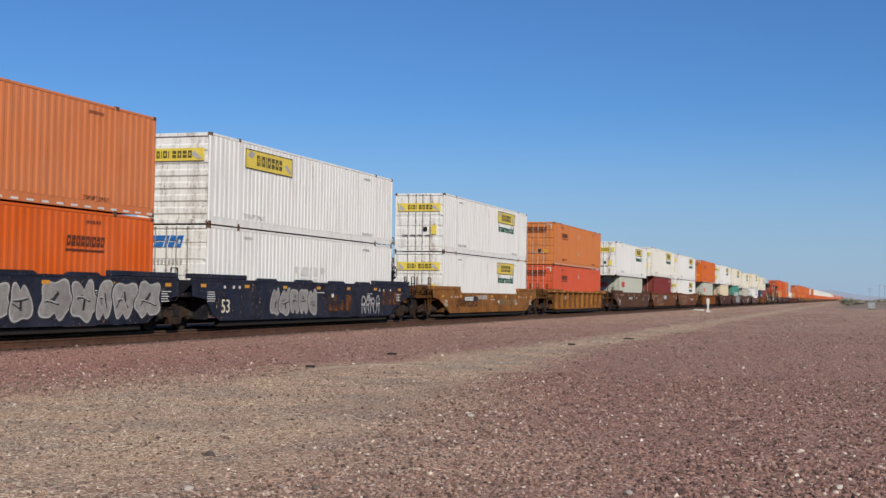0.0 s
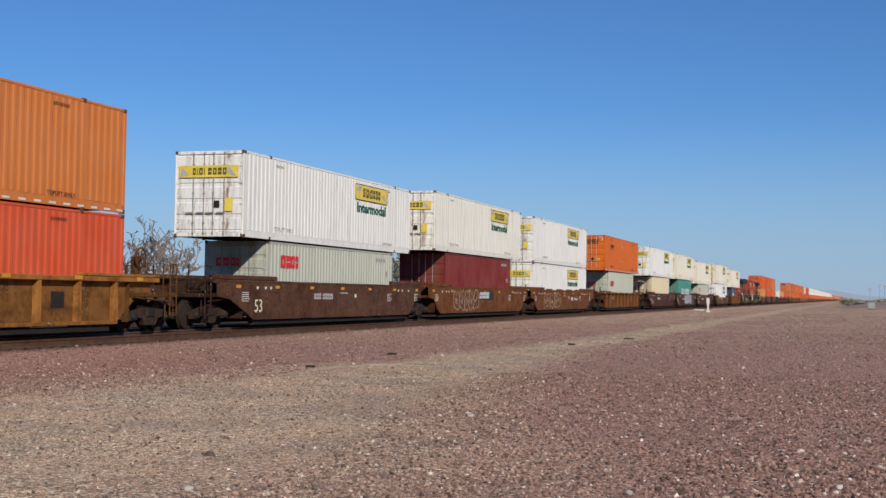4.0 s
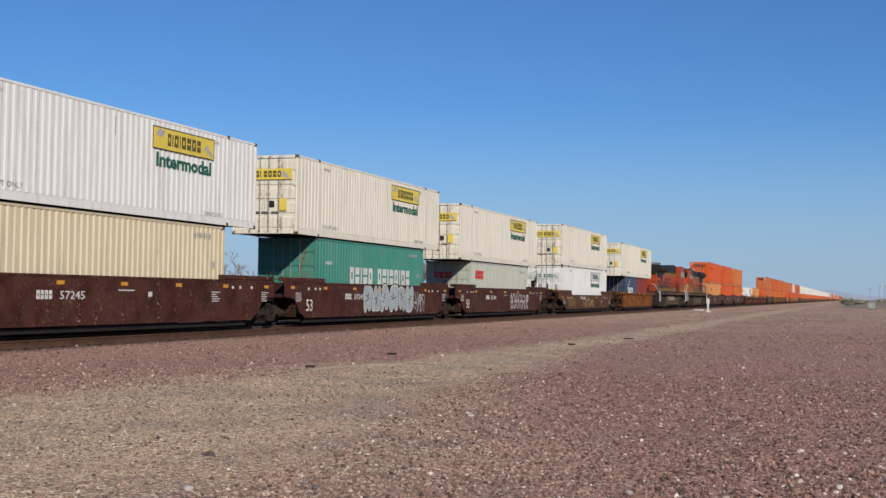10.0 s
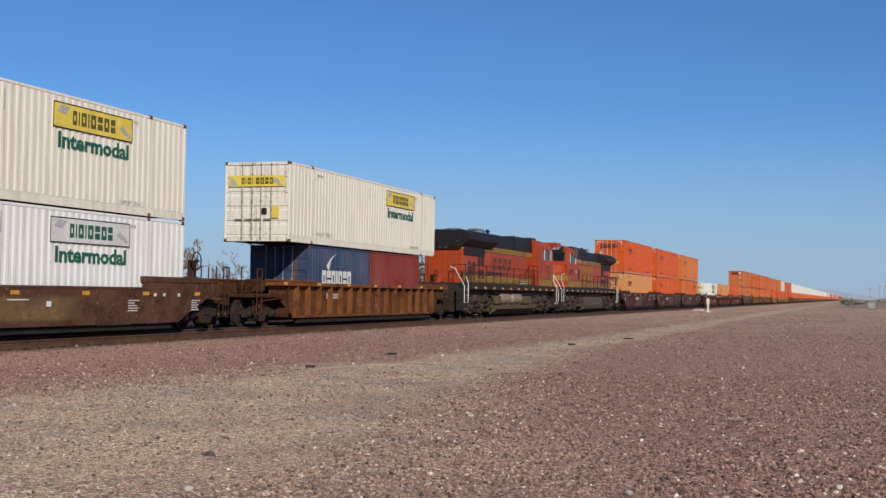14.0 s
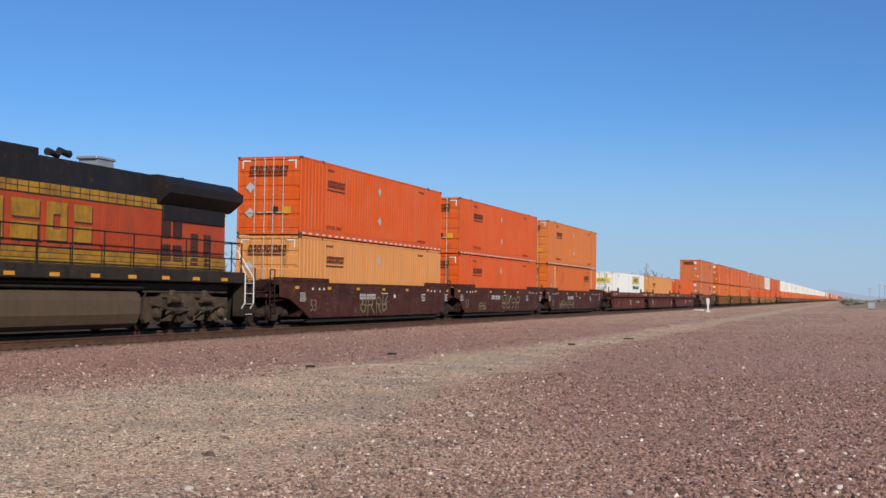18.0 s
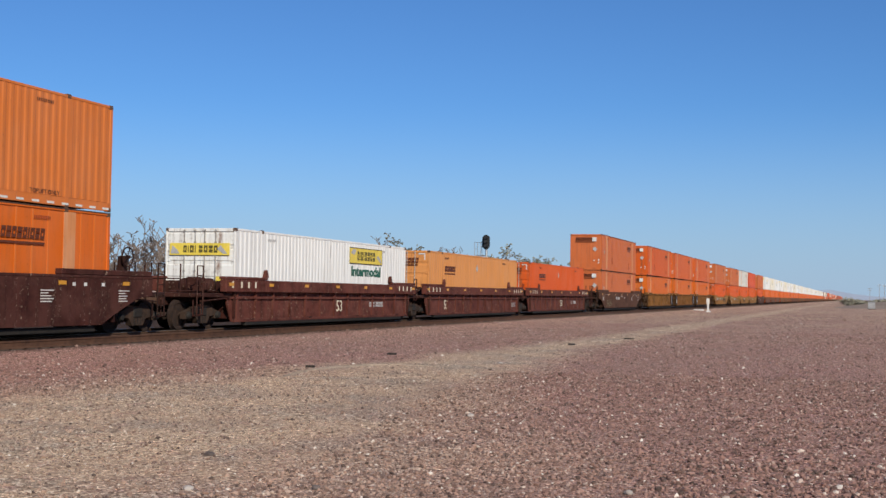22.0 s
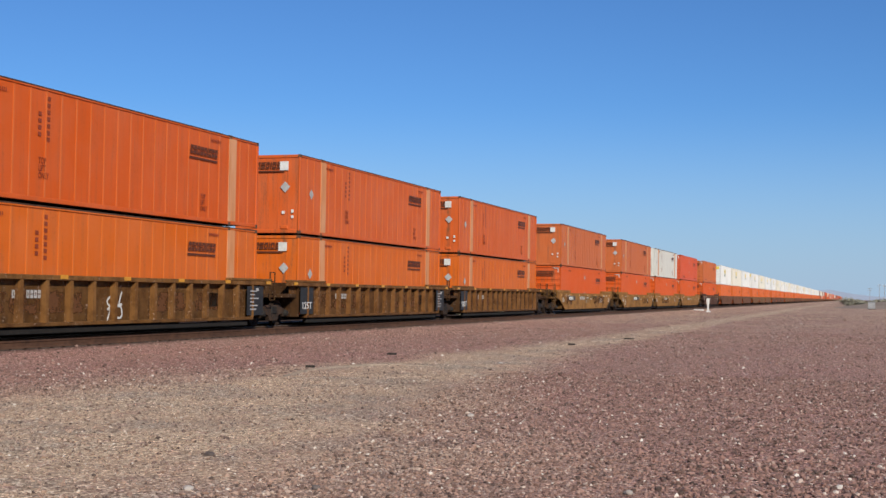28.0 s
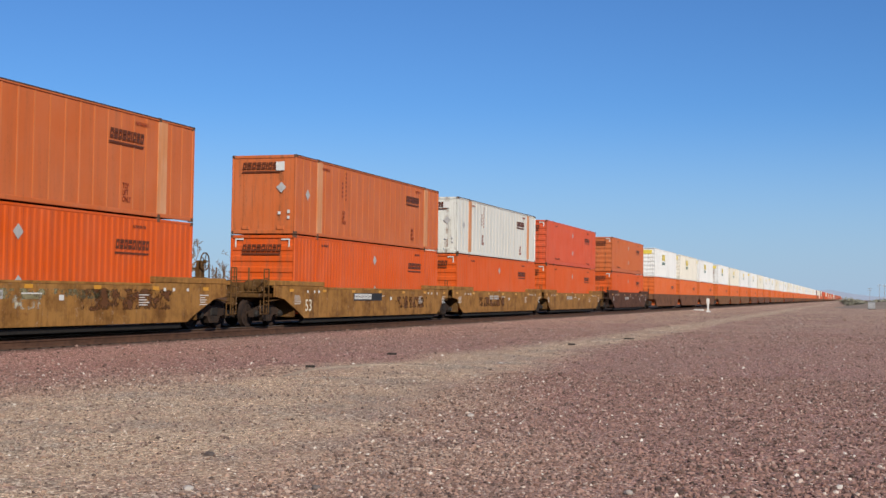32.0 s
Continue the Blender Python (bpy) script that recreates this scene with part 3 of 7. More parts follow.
def door_leaf(y0, y1, H):
    """A door facing -x with pressed horizontal panels."""
    s = Shape()
    n = 5
    zz = [0.16 + (H - 0.29) * i / n for i in range(n + 1)]
    prof = [(0.02, 0.16), (0.02, 0.21)]
    for i in range(n):
        prof += [(0.036, zz[i] + 0.08), (0.012, zz[i] + 0.11), (0.012, zz[i + 1] - 0.06), (0.036, zz[i + 1] - 0.03)]
    return s.prism(prof + [(0.036, H - 0.13), (0.07, H - 0.13), (0.07, 0.16)], y0, y1)


def lock_rod(H):
    s = Shape()
    s.rod((-0.012, 0, 0.06), (-0.012, 0, H - 0.05), 0.018, 6)
    for z in (0.10, 0.45, H * 0.5, H - 0.5, H - 0.12):
        s.box(-0.03, 0.02, -0.032, 0.032, z, z + 0.05)
    s.box(-0.05, -0.02, -0.03, 0.26, 0.80, 0.84)
    return s


def ribbed_front(W, H, style):
    s = Shape()
    if style == "bars":
        n = 6
        prof = [(0.05, 0.14)]
        for i in range(n):
            z = 0.30 + (H - 0.5) * i / n
            prof += [(0.05, z), (0.012, z + 0.05), (0.012, z + 0.20), (0.05, z + 0.25)]
        s.prism(prof + [(0.05, H - 0.1), (0.07, H - 0.1), (0.07, 0.14)], -W / 2 + 0.08, W / 2 - 0.08, "y")
    else:
        s.box(0.03, 0.07, -W / 2 + 0.08, W / 2 - 0.08, 0.14, H - 0.1)
    return s


PROTOS = {}


def container_proto(L, H, side, end):
    """A freight container; its leading end at x=0, its near side at y=-W/2, its floor at z=0."""
    key = (L, H, side, end)
    if key in PROTOS:
        return PROTOS[key]
    W = W53 if L > 15 else 2.438
    hw = W / 2
    c = empty("container", "freight container", "container")
    long_box = L > 15
    posts = [1.98, L - 1.98] if long_box else []
    cuts = [0.10] + posts + [L - 0.10]
    for sgn in (-1, 1):
        for i in range(len(cuts) - 1):
            a = cuts[i] + (0.07 if i else 0)
            b = cuts[i + 1] - (0.07 if i < len(cuts) - 2 else 0)
            if side == "plate":
                sh = plated(a, b, 0.14, H - 0.09, sgn * hw, sgn, 0.62)
            else:
                sh = corrugated(a, b, 0.255 if long_box else 0.17, H - 0.09, sgn * hw, 0.016 if long_box else 0.034, 0.28 if long_box else 0.27, sgn)
            part("side_panel", sh, BOX_PAINT, c)
            if side == "plate":
                part("post_strip", hat_posts(a, b, 0.14, H - 0.09, sgn * hw, sgn, 0.62), BOX_PAINT, c)["kind"] = "stuff"
        a, b = sorted((sgn * hw, sgn * (hw - 0.07)))
        part("top_rail", Shape().box(0.08, L - 0.08, a, b, H - 0.09, H - 0.012, 0.012), BOX_PAINT, c)
        if side == "plate":
            part("roof_edge", Shape().box(0.02, L - 0.02, *sorted((sgn * (hw + 0.004), sgn * (hw - 0.09))), H - 0.045, H - 0.004, 0.006), ROOF_DARK, c, "dark worn roof edging")
        if side == "plate":
            part("bottom_rail", Shape().box(0.08, L - 0.08, a, b, 0.02, 0.14, 0.012), BOX_PAINT, c)
        else:
            top = 0.25 if long_box else 0.165
            sh = Shape().box(0.08, L - 0.08, a, b, 0.02, top, 0.012)
            p, q = sorted((sgn * (hw + 0.002), sgn * (hw - 0.02)))
            sh.box(0.1, L - 0.1, p, q, top - 0.03, top - 0.004)
            if long_box:
                sh.box(0.1, L - 0.1, p, q, 0.022, 0.05)
                for k in range(22):
                    sh.box(0.5 + 0.7 * k, 0.78 + 0.7 * k, p, q, 0.115, 0.145)
            part("bottom_rail", sh, BOX_PAINT, c)
        for x in (0.0, L - 0.13):
            part("corner_post", Shape().box(x, x + 0.13, a, b, 0.05, H - 0.05, 0.015), BOX_PAINT, c)
        for x in posts:
            part("lift_post", Shape().box(x - 0.075, x + 0.075, *sorted((sgn * (hw - 0.004), sgn * (hw - 0.05))), 0.12, H - 0.05), ALU_PAINT if side == "plate" else BOX_PAINT, c)
            if side == "plate":
                part("wide_post", Shape().box(x + 0.09, x + 0.42, *sorted((sgn * (hw - 0.012), sgn * (hw - 0.05))), 0.14, H - 0.09), ALU_PAINT, c)
    cast = shared("casting", lambda: Shape().box(-0.085, 0.085, -0.055, 0.055, -0.06, 0.06, 0.012).mesh("corner_casting", RUST))
    place = [(0.085, z) for z in (0.06, H - 0.06)] + [(L - 0.085, z) for z in (0.06, H - 0.06)]
    for x in posts:
        place += [(x, 0.055), (x, H - 0.045)]
    for x, z in place:
        for sgn in (-1, 1):
            ob = part("lift_casting" if x in posts else "corner_casting", cast, None, c)
            ob.location = (x, sgn * (hw - 0.052), z)
    part("roof", Shape().box(0.05, L - 0.05, -hw + 0.06, hw - 0.06, H - 0.05, H - 0.02), BOX_PAINT, c)
    part("underframe", Shape().box(0.05, L - 0.05, -hw + 0.06, hw - 0.06, 0.10, 0.14), DARK_STEEL, c)
    under = Shape()
    for i in range(int(L / 0.6)):
        under.box(0.2 + 0.6 * i, 0.26 + 0.6 * i, -hw + 0.07, hw - 0.07, 0.03, 0.10)
    part("floor_bracing", under, DARK_STEEL, c)["kind"] = "stuff"
    back = Shape()
    back.box(L - 0.07, L - 0.03, -hw + 0.07, hw - 0.07, 0.12, H - 0.06)
    part("rear_wall", back, BOX_PAINT, c)
    part("end_sill", Shape().box(0.0, 0.09, -hw + 0.10, hw - 0.10, 0.02, 0.155, 0.012), DOOR_PAINT, c)
    part("end_header", Shape().box(0.0, 0.09, -hw + 0.10, hw - 0.10, H - 0.125, H - 0.012, 0.012), DOOR_PAINT, c)
    if end in ("door", "pale_door"):
        rod = shared(("rod", H, end), lambda: lock_rod(H).mesh("lock_rod", DULL_ROD if end == "door" else PALE_ROD))
        for y0, y1, hy in ((-hw + 0.075, -0.008, -hw + 0.09), (0.008, hw - 0.075, hw - 0.09)):
            d = part("door", door_leaf(y0, y1, H), DOOR_PAINT, c)
            part("hinge_strip", hinge_set(H, hy), DOOR_PAINT, d)["kind"] = "stuff"
            for k in (0.14, 0.47):
                y = y0 + (y1 - y0) * (k if y0 > 0 else 1 - k)
                ob = part("lock_rod", rod, None, d)
                ob.location = (0, y, 0)
    else:
        part("front_wall", ribbed_front(W, H, end), DOOR_PAINT, c)
        if end == "flat":
            for i in range(1, 6):
                o = part("front_rib", shared(("frib", H), lambda: Shape().box(0.02, 0.0295, -0.024, 0.024, 0.14, H - 0.1).mesh("front_rib", DOOR_PAINT)), None, c)
                o.location.y = -W / 2 + 0.08 + (W - 0.16) * i / 6
            for y in (-0.70, 0.70):
                o = part("front_foot", shared("ffoot", lambda: Shape().box(-0.03, 0.0295, -0.15, 0.15, 0.16, 0.30, 0.02).mesh("front_foot", DOOR_PAINT)), None, c)
                o.location.y = y
    PROTOS[key] = c
    return c


def paint_all(thing, colour):
    for o in thing.children_recursive:
        o.color = (*colour, 1.0)
        if o.name.split(".")[0] == "post_strip":
            o.color = (colour[0] * 0.8 + 0.12, colour[1] * 0.85 + 0.045, colour[2] * 0.85 + 0.015, 1.0)


def brand_panel(parent, W, upper_x, z, on_end, plain=False):
    """The yellow panel with a row of dark blocks."""
    y = -W / 2 - 0.006
    pm, bm_, tag = (WHITE, GREEN_MARK, "w") if plain else (YELLOW, PANEL_INK, "y")
    if on_end:
        p = mark("placard", "pl_end" + tag, lambda: Shape().box(0, 2.22, -0.008, 0, 0, 0.40, 0.004), pm, parent, 1.11, z, -0.032, True, "flat company panel")
        q = mark("company_mark", "pn_end" + tag, lambda: blocks([0.5, 0.14, 0.6, 0.14, -0.1, 0.6, 0.6, 0.62, 0.58], 0.23, 0.2), bm_, p, -0.52, 0.09, -0.011, True)
        mark("panel_ornament", "po_end", lambda: Shape().prism([(0, 0.05), (0.34, 0.05), (0.22, 0.2), (0.06, 0.33)], -0.004, 0).prism([(1.85, 0.33), (2.1, 0.05), (1.95, 0.05), (1.72, 0.2)], -0.004, 0), GREY_MARK, p, -0.04, 0.0, -0.010, True)
    else:
        p = mark("placard", "pl_side" + tag, lambda: Shape().box(0, 3.6, -0.008, 0, 0, 0.66, 0.004), pm, parent, upper_x, z, y, False, "flat company panel")
        q = mark("company_mark", "pn_side" + tag, lambda: blocks([0.5, 0.14, 0.62, 0.14, 0.66, 0.64, 0.64, 0.6], 0.36, 0.2), bm_, p, 0.82, 0.15, -0.010)
        mark("panel_border", "pb_side", lambda: Shape().box(0, 3.6, -0.004, 0, 0, 0.03).box(0, 3.6, -0.004, 0, 0.63, 0.66).box(0, 0.03, -0.004, 0, 0.03, 0.63).box(3.57, 3.6, -0.004, 0, 0.03, 0.63), BLACK, p, 0, 0, -0.009)
        mark("panel_ornament", "po_side", lambda: Shape().prism([(0.15, 0.42), (0.5, 0.36), (0.7, 0.56), (0.35, 0.6)], -0.004, 0).prism([(2.95, 0.3), (3.45, 0.08), (3.5, 0.16), (3.1, 0.42)], -0.004, 0), GREY_MARK, p, 0, 0, -0.009)
    return p


def intermodal_word(parent, W, x, z):
    me = shared("word_intermodal", lambda: text_mesh("Intermodal", 0.56, GREEN_MARK, 3.2, 0.018))
    ob = part("lettering", me, None, parent, "dark green word Intermodal")
    ob.location = (x, -W / 2 - 0.006, z)
    return ob


def carrier_mark(parent, W, x, z, on_end=False, dark=True):
    """A slanted row of blocks over an underline bar."""
    def name_blocks():
        return blocks([0.6, 0.64, 0.64, 0.68, 0.58, 0.22, 0.64, 0.58, 0.62], 0.27 if not on_end else 0.25, 0.12, 0.15)
    def under_line():
        return Shape().prism([(0, 0), (1.72 if not on_end else 1.55, 0), (1.75 if not on_end else 1.58, 0.06), (0.03, 0.06)], -0.006, 0)
    mat = CARRIER_INK
    k = "e" if on_end else "s"
    if on_end:
        mark("company_mark", "cm1" + k, name_blocks, mat, parent, 0.80 + x, z, -0.018, True)
        mark("underline_bar", "cm2" + k, under_line, mat, parent, 0.83 + x, z - 0.13, -0.018, True)
    else:
        mark("company_mark", "cm1" + k, name_blocks, mat, parent, x, z, -W / 2 - 0.004)
        mark("underline_bar", "cm2" + k, under_line, mat, parent, x - 0.05, z - 0.14, -W / 2 - 0.004)


def small_marks(c, W, L, H, mat, words=True):
    """Owner's numbers and notices, as bars."""
    y = -W / 2 - 0.004
    mark("number_marking", ("nb", 9, mat.name), lambda: number_bars(10, 0.085), mat, c, L - 3.3, H - 0.34, y)
    mark("number_marking", ("nb", 9, mat.name), lambda: number_bars(10, 0.085), mat, c, 2.35, H - 0.34, y)
    for x, z, size, wide in () if not words else ((2.3, 0.34, 0.19, 1.55), (L - 3.5, 0.28, 0.15, 1.2)):
        me = shared(("toplift", size, mat.name), lambda: text_mesh("TOPLIFT ONLY", size, mat, wide))
        o = part("lettering", me, None, c, "small words TOPLIFT ONLY")
        o.location = (x, y, z)


def container(kind, colour, s, z, label, group="containers on the train"):
    """Puts one container on the train: s along it, z over the rail."""
    L, H, side, end = {
        "J": (L53, H53, "fold", "door"), "JF": (L53, H53, "fold", "bars"), "S": (L53, H53, "fold", "pale_door"), "SF": (L53, H53, "fold", "bars"),
        "A": (L53, H53, "plate", "flat"), "AD": (L53, H53, "plate", "pale_door"), "V": (L53, H53, "fold", "door"), "N": (L53, H53, "fold", "bars"),
        "B40": (L40, H40, "fold", "door"), "B40H": (L40, H53, "fold", "door"), "B20": (6.058, H40, "fold", "door")}[kind.split(":")[0]]
    extra = kind.split(":")[1] if ":" in kind else ""
    c = copy_thing(container_proto(L, H, side, end), pose(s, TRACK_Y, RAIL_Z + z))
    tagged(c, label, "container", group)
    paint_all(c, colour)
    W = W53 if L > 15 else 2.438
    base = kind.split(":")[0]
    if base in ("J", "JF"):
        bx = 9.6 if base == "J" and extra != "front" else 2.35
        brand_panel(c, W, bx, 2.0, False, extra == "plain")
        if bx > 5:
            intermodal_word(c, W, bx + 0.24, 1.52)
        brand_panel(c, W, 0, H - 0.90, True, extra == "plain")
        if base == "J":
            mark("notice_plate", "np_end", lambda: Shape().box(0, 0.29, -0.008, 0, 0, 0.44), YELLOW, c, -0.62, 0.86, -0.032, True, "yellow notice plate")
            mark("document_box", "db_end", lambda: Shape().box(0, 0.2, -0.03, 0, 0, 0.22, 0.01), DARK_STEEL, c, -0.22, 1.0, -0.012, True)
        small_marks(c, W, L, H, GREY_MARK)
        mark("side_seam", "seam", lambda: Shape().box(0, 0.04, -0.004, 0, 0, 0.5), GREY_MARK, c, 7.7, H - 0.75, -W / 2 - 0.002)
    elif base in ("S", "SF"):
        carrier_mark(c, W, 12.0 if extra == "rear" else 2.38, 1.95)
        carrier_mark(c, W, 0, H - 0.60, True)
        small_marks(c, W, L, H, BROWN_MARK)
        if extra == "tape":
            def dashes():
                q = Shape()
                for i in range(27):
                    q.box(0.15 + 0.6 * i, 0.43 + 0.6 * i, -0.004, 0, 0, 0.055)
                return q
            mark("reflective_tape", "tape", dashes, WHITE, c, 0, 0.055, -W / 2 - 0.004, False, "white reflective dashes")
        for x, z0 in ((7.85, 2.2), (7.9, 0.95)):
            mark("hazard_diamond_panel", "dia", lambda: Shape().prism([(0, -0.2), (0.2, 0), (0, 0.2), (-0.2, 0)], -0.006, 0), GREY_MARK, c, x, z0, -W / 2 - 0.004)
        def corners():
            q = Shape()
            for a, w in ((0.0, 0.34), (1.86, 0.34)):
                q.box(a, a + w, -0.004, 0, 0.26, 0.31)
            q.box(0.0, 0.05, -0.004, 0, 0, 0.26)
            q.box(2.15, 2.2, -0.004, 0, 0, 0.26)
            return q
        mark("corner_marking", "crn_end", corners, WHITE, c, 1.1, H - 0.45, -0.006, True)
        if base == "S":
            mark("notice_plate", "np2_end", lambda: Shape().box(0, 0.36, -0.008, 0, 0, 0.26), AMBER, c, -0.55, 0.78, -0.02, True, "yellow notice plate")
            mark("document_box", "db_end", lambda: Shape().box(0, 0.2, -0.03, 0, 0, 0.22, 0.01), DARK_STEEL, c, -0.2, 0.82, -0.012, True)
            mark("hazard_panel", "hz_end", lambda: Shape().prism([(0, -0.2), (0.2, 0), (0, 0.2), (-0.2, 0)], -0.006, 0), GREY_MARK, c, 0.75, 1.75, -0.018, True)
            mark("hazard_panel", "hz_end", lambda: Shape().prism([(0, -0.2), (0.2, 0), (0, 0.2), (-0.2, 0)], -0.006, 0), GREY_MARK, c, 0.75, 0.8, -0.018, True)
        else:
            mark("hazard_panel", "hz_end", lambda: Shape().prism([(0, -0.2), (0.2, 0), (0, 0.2), (-0.2, 0)], -0.006, 0), GREY_MARK, c, 0.78, 0.95, -0.006, True)
    elif base in ("A", "AD"):
        carrier_mark(c, W, 11.6, 2.05)
        carrier_mark(c, W, 0.05, H - 0.52, True)
        small_marks(c, W, L, H, FADED_INK, False)
        if base == "A":
            mark("fuel_box_sticker", "st_end", lambda: Shape().box(0, 0.34, -0.006, 0, 0, 0.32).box(0.09, 0.26, -0.01, -0.005, 0.09, 0.2), WHITE, c, -0.5, H - 0.58, -0.022, True, "white square sticker")
            mark("hazard_panel", "hz3_end", lambda: Shape().prism([(0, -0.2), (0.2, 0), (0, 0.2), (-0.2, 0)], -0.006, 0), GREY_MARK, c, -0.72, 1.7, -0.012, True)
            mark("sticker_set", "ss_end", lambda: Shape().box(0, 0.12, -0.004, 0, 0, 0.1).box(0.38, 0.48, -0.004, 0, 0.04, 0.16).box(0.38, 0.48, -0.004, 0, -0.16, -0.06), WHITE, c, -0.6, 0.72, -0.024, True)
        mark("upright_marking", "ub", lambda: upright_bars(7), FADED_INK, c, 4.6, 1.55, -W / 2 + 0.012)
        for tx, tz in ((4.3, 0.98), (12.3, 0.72)):
            o = part("lettering", shared("toplift_stack", lambda: text_mesh("TOP\nLIFT\nONLY", 0.22, FADED_INK, 0.42)), None, c, "stacked words TOP LIFT ONLY")
            o.location = (tx, -W / 2 + 0.008, tz)
        mark("hazard_diamond_panel", "dia", lambda: Shape().prism([(0, -0.2), (0.2, 0), (0, 0.2), (-0.2, 0)], -0.006, 0), GREY_MARK, c, 1.05, 1.5, -W / 2 + 0.012)
        mark("upright_marking", "ub2", lambda: upright_bars(4), FADED_INK, c, 4.25, 1.65, -W / 2 + 0.012)
    elif base == "V":
        small_marks(c, W, L, H, GREY_MARK)
        mark("company_mark", "sw_end", lambda: blocks([0.6, 0.95, 0.3, 0.6, 0.6], 0.36, 0.1, 0.3), BLUE_MARK, c, 0.9, H - 0.7, -0.018, True)
        mark("number_marking", "sw2_end", lambda: number_bars(10, 0.17), GREY_MARK, c, 0.9, H - 1.25, -0.018, True)
        mark("company_mark", "sw_side", lambda: blocks([0.6, 0.9, 0.3, 0.6, 0.6], 0.75, 0.15, 0.1), WHITE, c, 6.2, 1.0, -W / 2 - 0.004)
    elif base in ("B40", "B40H"):
        if extra == "red":
            mark("company_mark", "oo", lambda: blocks([0.8, 0.8, 0.7, 0.55], 0.44, 0.12), RED_MARK, c, 1.1, 1.68, -W / 2 - 0.004)
            mark("company_mark", "oo_end", lambda: blocks([0.8, 0.8, 0.7, 0.55], 0.3, 0.12), RED_MARK, c, 0.75, 1.7, -0.018, True)
        if extra == "cs":
            mark("company_mark", "cs", lambda: blocks([0.62, 0.66, 0.22, 0.66, 0.66, -0.5, 0.62, 0.66, 0.22, 0.66, 0.66, 0.22, 0.7, 0.66], 0.66, 0.22), WHITE, c, 3.3, 1.20, -W / 2 - 0.004)
            mark("notice_marking", "csn", lambda: number_bars(6, 0.13), WHITE, c, 0.9, 1.9, -W / 2 - 0.004)
        mark("number_marking", "b40n", lambda: number_bars(10, 0.14), WHITE if extra in ("cs", "dark") else GREY_MARK, c, L - 2.0, H - 0.42, -W / 2 - 0.004)
        mark("notice_marking", "b40m", lambda: Shape().box(0, 0.1, -0.004, 0, 0, 0.22).box(0.18, 0.28, -0.004, 0, 0, 0.22), WHITE if extra in ("cs", "dark") else GREY_MARK, c, L - 0.9, 1.55, -W / 2 - 0.004)
    elif base == "B20" and extra == "navy":
        mark("company_mark", "b20", lambda: blocks([0.6, 0.6, 0.6, 0.25, 0.6, 0.6, 0.6], 0.62, 0.12), WHITE, c, 1.2, 1.05, -W / 2 - 0.004)
        mark("swoosh", "b20s", lambda: Shape().prism([(0, 0), (0.35, 0.28), (0.9, 0.5), (0.45, 0.22), (0.2, -0.2)], -0.006, 0), WHITE, c, 1.6, 1.85, -W / 2 - 0.004)
    MOVERS.append((c, s, z))
    return c


# ---- trucks ----
def truck_side(y):
    s = Shape()
    s.prism([(-1.08, 0.34), (-1.08, 0.55), (-0.62, 0.66), (-0.34, 0.74), (0.34, 0.74), (0.62, 0.66), (1.08, 0.55), (1.08, 0.34), (0.74, 0.34), (0.70, 0.44),
             (0.42, 0.40), (0.28, 0.20), (-0.28, 0.20), (-0.42, 0.40), (-0.70, 0.44), (-0.74, 0.34)], y - 0.09, y + 0.09)
    return s


def springs(y):
    s = Shape()
    for x in (-0.16, 0.0, 0.16):
        s.rod((x, y, 0.24), (x, y, 0.55), 0.065, 8)
        for k in range(5):
            s.rod((x, y, 0.26 + 0.06 * k), (x, y, 0.28 + 0.06 * k), 0.078, 8)
    return s


def wheelset(r):
    s = Shape()
    s.rod((0, -1.0, 0), (0, 1.0, 0), 0.08, 10)
    for sg in (-1, 1):
        prof = [(0.09, sg * 0.80), (r * 0.45, sg * 0.80), (r * 0.78, sg * 0.775), (r * 0.82, sg * 0.81), (r, sg * 0.81), (r + 0.004, sg * 0.70), (r + 0.028, sg * 0.69), (r + 0.02, sg * 0.665), (r * 0.8, sg * 0.665), (0.09, sg * 0.70)]
        s.lathe(prof, (0, 0, 0), "y", 28)
        for k in range(3):
            a = k * 2.094
            s.rod((0.6 * r * math.cos(a), sg * 0.80, 0.6 * r * math.sin(a)), (0.6 * r * math.cos(a), sg * 0.815, 0.6 * r * math.sin(a)), 0.03, 6)
    return s


